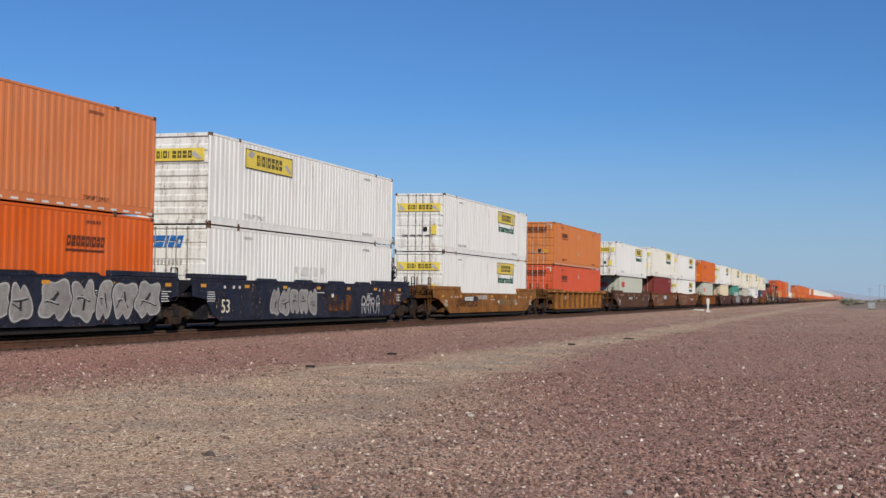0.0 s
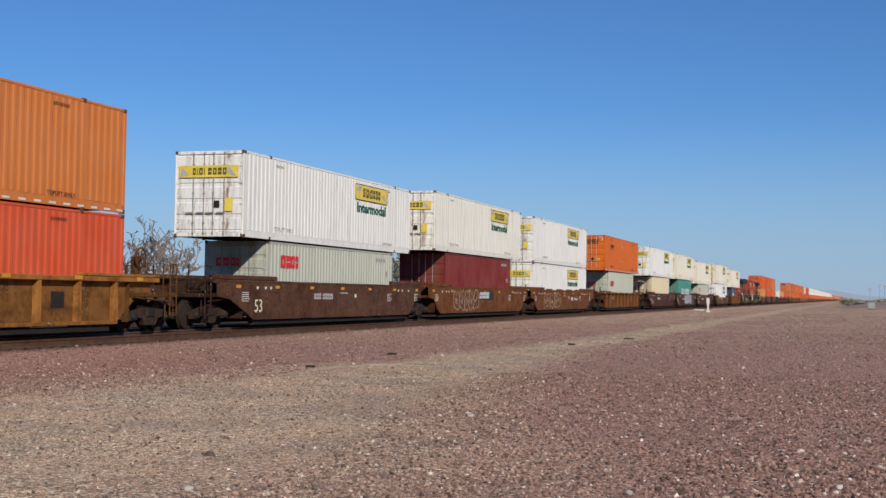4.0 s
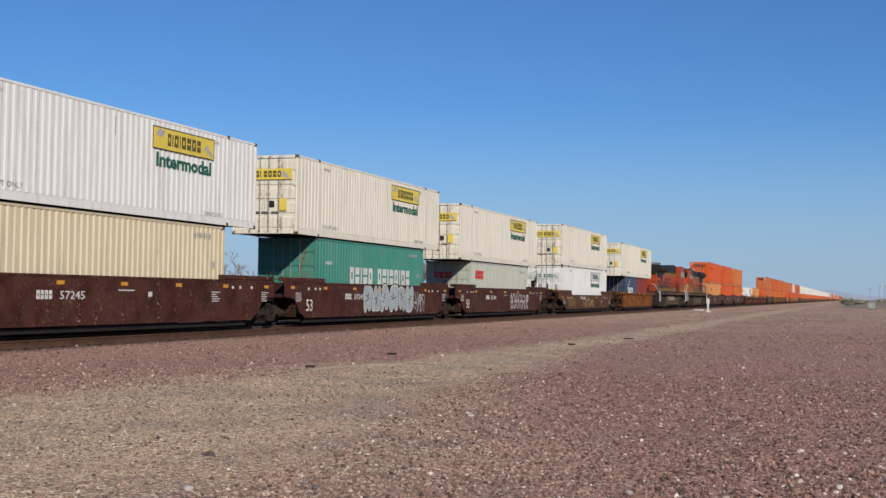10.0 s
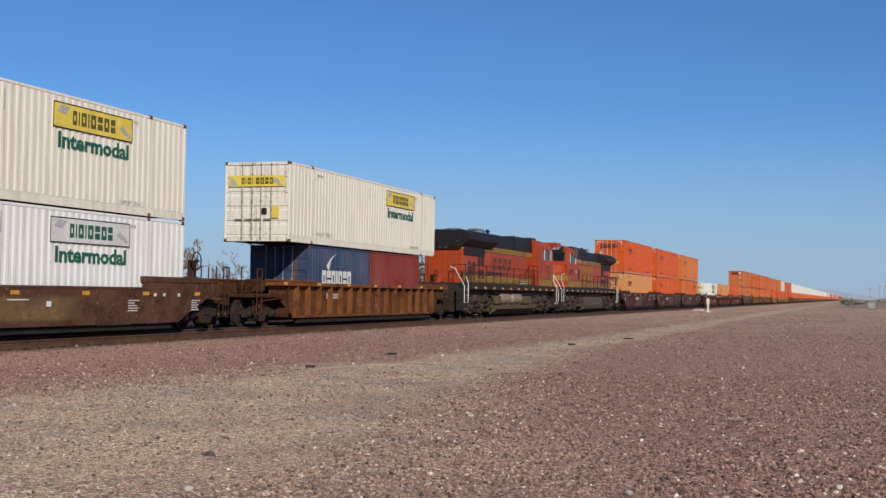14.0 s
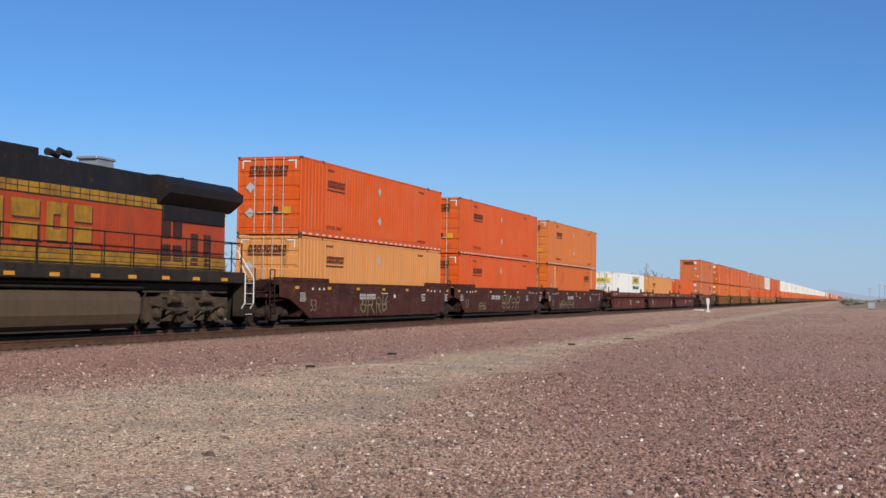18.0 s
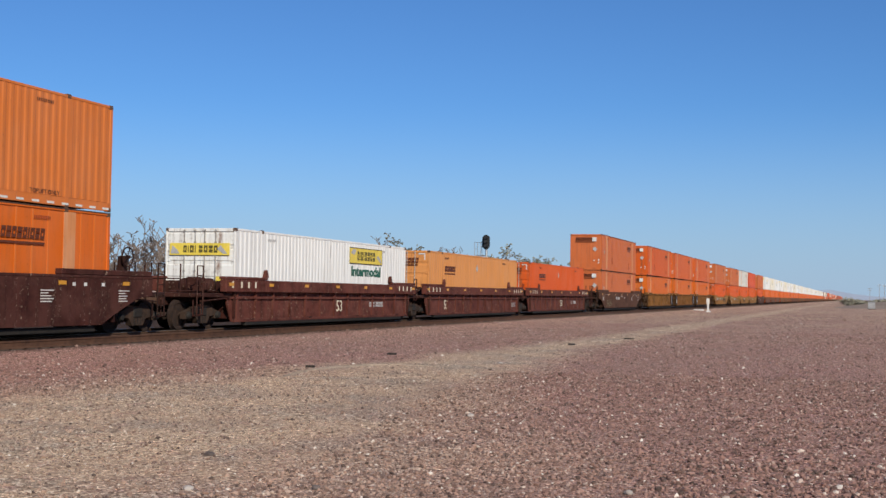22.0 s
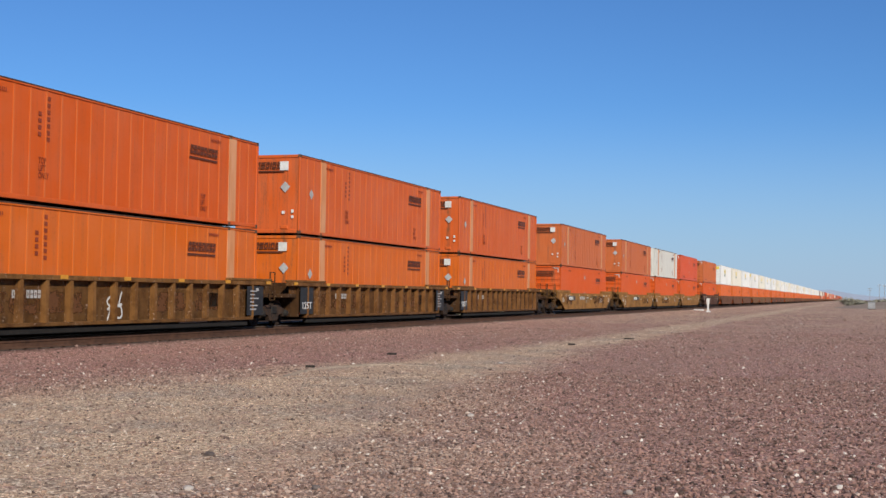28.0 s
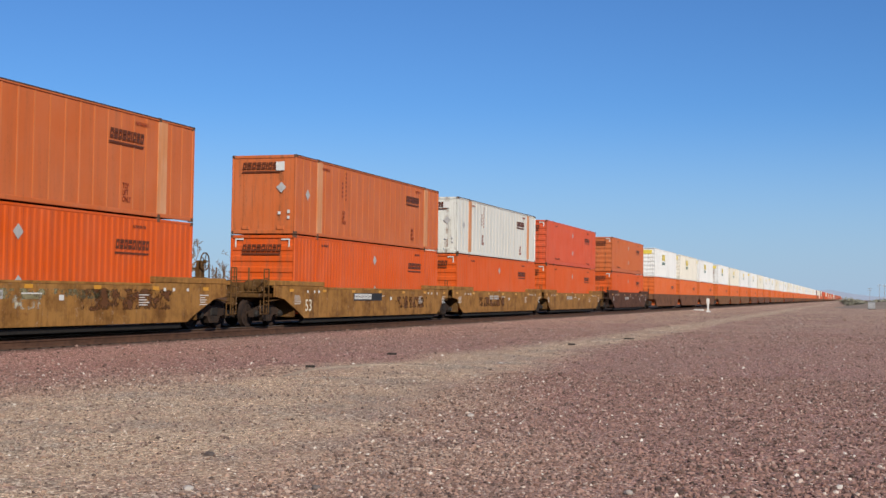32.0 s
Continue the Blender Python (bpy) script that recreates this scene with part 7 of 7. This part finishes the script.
for i in range(62):
    s += 23.35 if i % 3 == 0 else 19.3
    # paler than the near brown cars: distance haze put into the colour
    far_car(s, (0.16, 0.07, 0.035) if i % 6 < 3 else (0.20, 0.095, 0.04))
    white_run = s < 1236
    if white_run:
        far_box(s, LOW, (0.54, 0.105, 0.018), "orange container far along the train", "dark")
        far_box(s, UP, (CHALK, IVORY, CHALK)[i % 3], "white container far along the train", "yellow")
    else:
        far_box(s, LOW, rnd.choice((ORANGE, FADED, RUSTY_CAR, CORAL, IVORY)), "container far along the train", "dark")
        if rnd.random() < 0.75:
            far_box(s, UP, rnd.choice((CORAL, IVORY, FADED, (0.16, 0.05, 0.04))), "container far along the train", "dark")


# the farthest stretch of the train, too small to tell its units apart
s += 22.0
for tint_, label, k in (((0.45, 0.09, 0.03), "orange containers at the train's far end", 0), ((0.60, 0.585, 0.53), "white containers at the train's far end", 1), ((0.18, 0.07, 0.04), "brown containers at the train's far end", 2)):
    sh = Shape()
    rnd = random.Random(60)
    for i in range(46):
        x = 19.9 * i
        for z in (LOW, UP):
            pick = rnd.choice((0, 0, 1, 2)) if z == UP else rnd.choice((0, 2))
            if pick == k and rnd.random() < 0.92:
                sh.box(x, x + L53, -W53 / 2, W53 / 2, z, z + H53)
        if k == 2:
            sh.box(x - 1.5, x + L53 + 1.5, -1.4, 1.4, 0.25, 1.5)
    o = part("distant_containers", sh, BOX_PAINT, None)
    o.color = (*tint_, 1)
    o.matrix_basis = pose(s, TRACK_Y, RAIL_Z)
    tagged(o, label, "train", kind="stuff")
    MOVERS.append((o, s, 0.0))
# ---- beyond and beside the line ----
def bearing(px):
    """The heading of a column of the view, as its slope to the view's axis."""
    return YAW - math.atan((px - 784) / 2185.8)


def far_spot(px, dist):
    a = bearing(px)
    return dist * math.cos(a), dist * math.sin(a)


BARK = mottled("grey_brown_bark", (0.16, 0.125, 0.10), (0.27, 0.22, 0.18), 9, 0.9)
TWIG = mottled("pale_bare_twigs", (0.14, 0.108, 0.09), (0.235, 0.19, 0.158), 9, 0.9)
DRY_LEAF = mottled("dull_green_leaves", (0.15, 0.145, 0.10), (0.24, 0.225, 0.165), 5, 0.85)
SCRUB = mottled("grey_green_scrub", (0.18, 0.175, 0.125), (0.30, 0.28, 0.21), 4, 0.9)


def bare_tree(height, seed, spread=0.55, leafy=0.0, label="bare leafless tree beyond the railway line"):
    rnd = random.Random(seed)
    wood, fine, leaf = Shape(), Shape(), Shape()

    def grow(p, d, length, r, level):
        n = 3
        for k in range(n):
            d = (d + Vector((rnd.uniform(-1, 1), rnd.uniform(-1, 1), rnd.uniform(-0.3, 0.6))) * 0.2).normalized()
            q = p + d * (length / n)
            (wood if level < 2 else fine).rod(p, q, max(0.020, r * (1 - 0.2 * k)), 5 if level < 2 else 3, max(0.016, r * (1 - 0.2 * (k + 1))))
            if level < 5 and level > 0:
                side = Vector((rnd.uniform(-1, 1), rnd.uniform(-1, 1), rnd.uniform(-0.2, 0.7))).normalized()
                grow(q, (d * (1 - spread) + side * spread).normalized(), length * rnd.uniform(0.42, 0.7), r * 0.5, level + 1)
            p = q
        if level == 0:
            for k in range(5):
                a = 1.257 * k + rnd.uniform(-0.4, 0.4)
                grow(p, Vector((0.75 * math.cos(a), 0.75 * math.sin(a), rnd.uniform(0.7, 1.3))).normalized(), length * rnd.uniform(1.5, 2.2), r * 0.6, 1)
        elif leafy > 0 and level > 3 and rnd.random() < leafy:
            for _ in range(5):
                c = p + Vector((rnd.uniform(-0.3, 0.3), rnd.uniform(-0.3, 0.3), rnd.uniform(-0.2, 0.2)))
                u = Vector((rnd.uniform(-1, 1), rnd.uniform(-1, 1), rnd.uniform(-1, 1))).normalized() * 0.15
                w = u.orthogonal() * 0.6
                leaf.add([c - u, c + w, c + u, c - w], [(0, 1, 2, 3)])

    t = empty("tree", label, "tree", "trees beyond the line")
    grow(Vector((0, 0, -0.1)), Vector((0, 0, 1)), height * 0.2, height * 0.020, 0)
    k = height / max(v[2] for v in fine.v)
    for sh in (wood, fine, leaf):
        sh.v = [(x * k, y * k, z * k if z > 0 else z) for x, y, z in sh.v]
    part("trunk", wood, BARK, t)
    part("crown", fine, TWIG, t, "crown of thin bare twigs")
    if leaf.f:
        part("leaves", leaf, DRY_LEAF, t, "sparse dull green leaves")
    return t


grown = {}
TREES = ((-30, 82, 4.6, 1), (22, 92, 4.5, 2), (66, 84, 4.7, 3), (150, 92, 6.6, 1), (172, 95, 6.5, 2), (222, 90, 6.9, 3), (268, 92, 6.5, 1), (318, 97, 6.3, 2), (395, 104, 5.0, 3), (470, 118, 4.4, 1),
         (560, 120, 4.6, 2), (640, 124, 5.7, 3), (704, 118, 7.5, 4), (752, 126, 7.4, 1), (806, 138, 6.9, 2), (893, 132, 7.1, 4), (918, 140, 7.0, 4), (952, 150, 6.4, 5), (985, 175, 6.6, 5), (1148, 255, 8.6, 1), (1075, 240, 6.0, 5))
for px, dist, h, sort in TREES:
    if sort not in grown:
        grown[sort] = (h, bare_tree(h, 40 + sort, 0.6, {4: 0.28, 5: 0.8}.get(sort, 0.0), "leafless tree with grey bark beyond the railway" if sort < 4 else "scrubby tree with dull green leaves beyond the railway"))
        t = grown[sort][1]
    else:
        t = copy_thing(grown[sort][1], pose(0, 0, 0))
    x, y = far_spot(px, dist)
    k = h / grown[sort][0]
    t.matrix_basis = pose(x, y, -0.05, 0, 0, (px * 37) % 360)
    t.scale = (k, k, k)


def scrub_bush(r, h, seed):
    """A low desert shrub: stems and many small leaf clumps."""
    rnd = random.Random(seed)
    stems, leaves = Shape(), Shape()
    for _ in range(26):
        a, q = rnd.uniform(0, 6.28), rnd.uniform(0.2, 1.0)
        tip = Vector((r * q * math.cos(a), r * q * math.sin(a), h * rnd.uniform(0.5, 1.0) * (1.15 - 0.5 * q)))
        stems.rod((0, 0, 0), tip, 0.02, 4, 0.008)
        for _ in range(26):
            c = tip * rnd.uniform(0.45, 1.05) + Vector((rnd.gauss(0, 0.16), rnd.gauss(0, 0.16), rnd.gauss(0, 0.1))) * r
            c.z = max(c.z, 0.02)
            u = Vector((rnd.uniform(-1, 1), rnd.uniform(-1, 1), rnd.uniform(-1, 1))).normalized() * 0.10 * r
            w = u.orthogonal() * 0.7
            leaves.add([c - u, c + w, c + u, c - w], [(0, 1, 2, 3)])
    t = empty("bush", "low grey-green desert bush on the ground", "bush", "desert bushes")
    part("stems", stems, BARK, t)
    part("foliage", leaves, SCRUB, t)
    return t


bush_kinds = [scrub_bush(1.5, 1.3, 3), scrub_bush(1.1, 0.9, 4), scrub_bush(1.9, 1.6, 5)]
rnd = random.Random(8)
first = [True] * 3
BUSHES = [(1508 + 4.0 * i, rnd.uniform(255, 320), rnd.uniform(0.5, 1.0)) for i in range(11)] + [(1500 + 6 * i, rnd.uniform(380, 640), rnd.uniform(0.8, 1.5)) for i in range(14)]
BUSHES += [(rnd.uniform(-60, 1100), rnd.uniform(60, 160), rnd.uniform(0.5, 1.1)) for i in range(34)]
for i, (px, dist, k) in enumerate(BUSHES):
    x, y = far_spot(px, dist)
    if abs(y - TRACK_Y) < 6.5 or (px < 1200 and y < TRACK_Y):
        continue
    b = bush_kinds[i % 3]
    if first[i % 3]:
        first[i % 3] = False
    else:
        b = copy_thing(b, pose(0, 0, 0))
    b.matrix_basis = pose(x, y, ground_height(x, y) - 0.03, 0, 0, (i * 73) % 360)
    b.scale = (k, k, k * 0.9)

# railway signal behind the line
sx, sy = far_spot(861, 95)
sig = empty("railway_signal", "black railway signal head on a steel mast with ladder", "railway signal")
sig.matrix_basis = pose(sx, sy, 0)
part("base", Shape().box(-0.4, 0.4, -0.4, 0.4, -0.1, 0.35, 0.03), DUSTY_STEEL, sig, "concrete footing")
part("mast", Shape().rod((0, 0, 0.3), (0, 0, 5.9), 0.085, 10), GALV, sig)
part("target", Shape().prism([(0.30 * math.cos(a) , 5.62 + (0.30 * math.sin(a)) + (0.26 if math.sin(a) > 0 else -0.26)) for a in [2 * math.pi * k / 24 + 0.13 for k in range(24)]], -0.16, -0.12, "x"), BLACK, sig, "black oval signal target")
part("housing", Shape().box(-0.12, 0.16, -0.2, 0.2, 5.15, 6.05, 0.06), BLACK, sig)
for z in (5.3, 5.62, 5.92):
    part("hood", Shape().rod((-0.14, 0, z), (-0.42, 0, z + 0.02), 0.13, 10), BLACK, sig)
part("platform", Shape().box(-0.35, 0.45, 0.05, 0.85, 4.55, 4.60).path([(-0.35, 0.85, 4.6), (-0.35, 0.85, 5.6), (0.45, 0.85, 5.6), (0.45, 0.85, 4.6)], 0.02, 5).path([(-0.35, 0.85, 5.1), (0.45, 0.85, 5.1)], 0.02, 5).path([(0.45, 0.1, 4.6), (0.45, 0.1, 5.6), (0.45, 0.85, 5.6)], 0.02, 5), GALV, sig)
part("ladder", ladder(-0.18, 0.42, 0.3, 5.6), GALV, sig)

# poles
POLE_WOOD = mottled("weathered_pole_wood", (0.20, 0.175, 0.155), (0.30, 0.265, 0.235), 8, 0.9)


def utility_pole(px, dist, h, arms=2):
    x, y = far_spot(px, dist)
    p = empty("utility_pole", "distant wooden utility pole with crossarms", "utility pole", "utility poles")
    p.matrix_basis = pose(x, y, 0)
    part("pole", Shape().rod((0, 0, -0.2), (0, 0, h), 0.15, 8, 0.10), POLE_WOOD, p)
    for k in range(arms):
        z = h - 0.35 - 0.9 * k
        a = part("crossarm", Shape().box(-0.07, 0.07, -1.2, 1.2, z, z + 0.14, 0.01), POLE_WOOD, p)
        for yy in (-1.05, -0.5, 0.5, 1.05):
            part("insulator", Shape().lathe([(0.03, 0), (0.07, 0.05), (0.05, 0.16)], (0, yy, z + 0.14), "z", 8), GALV, a)


for px, dist, h in ((1119, 330, 8.0), (1540, 760, 8.4), (1557, 900, 12.5), (1566, 880, 12.0)):
    utility_pole(px, dist, h)
x, y = far_spot(19, 88)
lamp = empty("street_lamp", "slim street lamp on a pole beyond the line", "street lamp")
lamp.matrix_basis = pose(x, y, 0)
part("pole", Shape().rod((0, 0, -0.1), (0, 0, 5.2), 0.10, 8, 0.075), POLE_WOOD, lamp)
part("arm", Shape().path([(0, 0, 4.9), (-0.5, 0.5, 5.25), (-1.0, 1.0, 5.3)], 0.03, 6), GALV, lamp)
part("lamp_head", Shape().box(-1.45, -0.95, 0.95, 1.2, 5.22, 5.34, 0.04), GALV, lamp)

# white marker and heap beside the line
mk = empty("marker_post", "white painted marker post beside the line", "marker post")
mk.matrix_basis = pose(137.8, 15.1, 0)
part("post", Shape().box(-0.08, 0.08, -0.10, 0.10, -0.15, 1.52, 0.015), WHITE, mk)
part("plate", Shape().box(-0.10, -0.085, -0.17, 0.17, 0.95, 1.5, 0.005), WHITE, mk)
part("foot_block", Shape().box(-0.2, 0.2, -0.28, 0.22, -0.1, 0.16, 0.03), WHITE, mk)


def rock_shape(rnd, c, r):
    bm = bmesh.new()
    bmesh.ops.create_icosphere(bm, subdivisions=2, radius=1)
    pts = [(c[0] + v.co.x * r * (1 + 0.3 * noise.noise(v.co * 1.7 + Vector((c[0] * 9, 0, 0)))), c[1] + v.co.y * r * (1 + 0.3 * noise.noise(v.co * 1.9)), c[2] + v.co.z * r * 0.6) for v in bm.verts]
    fs = [tuple(v.index for v in f.verts) for f in bm.faces]
    bm.free()
    return Shape().add(pts, fs)


DARK_ROCK = mottled("dark_rock", (0.07, 0.055, 0.05), (0.13, 0.105, 0.095), 9, 0.85)
PALE_ROCK = mottled("pale_rock", (0.30, 0.26, 0.23), (0.42, 0.37, 0.33), 9, 0.85)
rnd = random.Random(3)
for k in range(4):
    r = new("white_rock", rock_shape(rnd, (0, 0, 0), rnd.uniform(0.18, 0.34)).mesh("white_rock", WHITE))
    r.matrix_basis = pose(150.5 + rnd.uniform(-1.2, 1.2), 17.2 + 0.32 * k, 0.08)
    tagged(r, "pale white rock lying beside the line", "rock", "white rocks")
for x, y, w, d in ((39.6, 8.7, 0.12, 0.05), (46.4, 8.0, 0.2, 0.03), (30.2, 11.4, 0.13, 0.05), (24.0, 10.9, 0.10, 0.03)):
    sc = new("timber_scrap", Shape().box(-d, d, -w, w, 0.0, 0.06, 0.012).mesh("timber_scrap", DARK_STEEL))
    sc.matrix_basis = pose(x, y, ground_height(x, y) - 0.01, 0, 0, 20)
    tagged(sc, "small dark scrap of timber on the gravel", "debris", "dark scraps")
for x, y, r, mt, word in ((10.8, 5.96, 0.05, DARK_ROCK, "dark brown"), (15.7, 4.8, 0.05, PALE_ROCK, "pale white"), (8.9, 5.1, 0.045, PALE_ROCK, "pale white"), (10.2, 1.75, 0.04, PALE_ROCK, "pale grey"), (9.4, 4.2, 0.04, DARK_ROCK, "dark brown"), (27.5, 7.7, 0.06, PALE_ROCK, "pale white")):
    r = new("loose_rock", rock_shape(rnd, (0, 0, 0), r).mesh("loose_rock", mt))
    r.matrix_basis = pose(x, y, ground_height(x, y) + 0.015, 0, 0, x * 50)
    tagged(r, word + " fist-sized rock lying on gravel", "rock", "single rocks")

# pale equipment box near the scrub
x, y = far_spot(1543, 225)
box = empty("equipment_box", "pale metal equipment box among desert scrub", "equipment box")
box.matrix_basis = pose(x, y, ground_height(x, y))
part("body", Shape().box(-0.5, 0.5, -0.6, 0.6, 0.1, 1.25, 0.03), GALV, box)
part("roof", Shape().box(-0.6, 0.6, -0.7, 0.7, 1.25, 1.33, 0.02), GALV, box)
part("plinth", Shape().box(-0.6, 0.6, -0.7, 0.7, -0.1, 0.1, 0.01), DUSTY_STEEL, box)


# low bank of earth with scrub, and the far hills
EARTH = mottled("dry_earth", (0.20, 0.15, 0.115), (0.30, 0.235, 0.18), 0.6, 0.95)
# the hills' pale blue carries the haze of distance as plain colour
HAZY = mottled("hazy_far_hills", (0.26, 0.31, 0.40), (0.29, 0.345, 0.44), 0.004, 1.0, 0, 0)


def mound():
    s = Shape()
    nu, nv = 40, 10
    pts = []
    cx, cy = far_spot(1540, 275)
    for i in range(nu + 1):
        for j in range(nv + 1):
            u, v = i / nu * 2 - 1, j / nv * 2 - 1
            h = 1.5 * max(0, 1 - u * u) * max(0, 1 - v * v) * (0.8 + 0.5 * noise.noise((u * 4, v * 2, 0)))
            pts.append((cx + 40 * u + 4 * v, cy + 7.5 * v - 6 * u - 3.5, h - 0.12))
    fs = [(i * (nv + 1) + j, (i + 1) * (nv + 1) + j, (i + 1) * (nv + 1) + j + 1, i * (nv + 1) + j + 1) for i in range(nu) for j in range(nv)]
    return s.add(pts, fs)


bank = new("earth_bank", mound().mesh("earth_bank", EARTH))
tagged(bank, "low bank of dry earth with scrub", "earth bank", kind="structure")


def hills():
    s = Shape()
    n = 160
    pts = []
    for i in range(n + 1):
        a = radians(-60 + 150 * i / n)
        d = 4150
        near = math.exp(-((math.degrees(a) - 1.9) / 2.3) ** 2)
        h = 6 + 27 * near * (0.75 + 0.5 * noise.noise((a * 30, 0, 0))) + 9 * (noise.noise((a * 9, 2, 0)) + 0.4) + 3 * noise.noise((a * 60, 5, 0))
        x, y = d * math.cos(a), d * math.sin(a)
        pts += [(x, y, -5), (x, y, max(2, h)), (x * 1.06, y * 1.06, -5)]
    fs = []
    for i in range(n):
        k = 3 * i
        fs += [(k, k + 3, k + 4, k + 1), (k + 1, k + 4, k + 5, k + 2)]
    return s.add(pts, fs)


ridge = new("backdrop", hills().mesh("backdrop", HAZY))
tagged(ridge, "pale blue hazy hills on the horizon", "hills", kind="structure")
# ---- the patterns of the kinds are not part of the place ----
for pattern in PROTOS.values():
    for o in (*pattern.children_recursive, pattern):
        bpy.data.objects.remove(o)


def wheel_rows(place, s, r):
    """A wheel rolls while it is near enough to be seen turning."""
    near = [k / FPS for k in range(0, 32 * FPS + 1) if 8.0 < s - run(k / FPS) < 75.0]
    if not near:
        return [(0.0, pose(*place)), (32.0, pose(*place))]
    rows, t0 = [], near[0]
    if t0 > 0:
        rows.append((0.0, pose(*place)))
    angle = 0.0
    for t in near:
        angle = -math.degrees((run(t) - run(t0)) / r)
        rows.append((t, pose(*place, 0, angle, 0)))
    if near[-1] < 32.0:
        rows.append((32.0, pose(*place, 0, angle, 0)))
    return rows


def motions():
    for ob, s, z in MOVERS:
        walk(ob, [(t, pose(s - run(t), TRACK_Y, RAIL_Z + z)) for t in range(0, 33, 2)])
    for ob, s, turn in LOCOS:
        walk(ob, [(t, pose(s - run(t), TRACK_Y, RAIL_Z, 0, 0, turn)) for t in range(0, 33, 2)])
    for ob, place, s, r in WHEELS:
        walk(ob, wheel_rows(place, s, r))


motions()
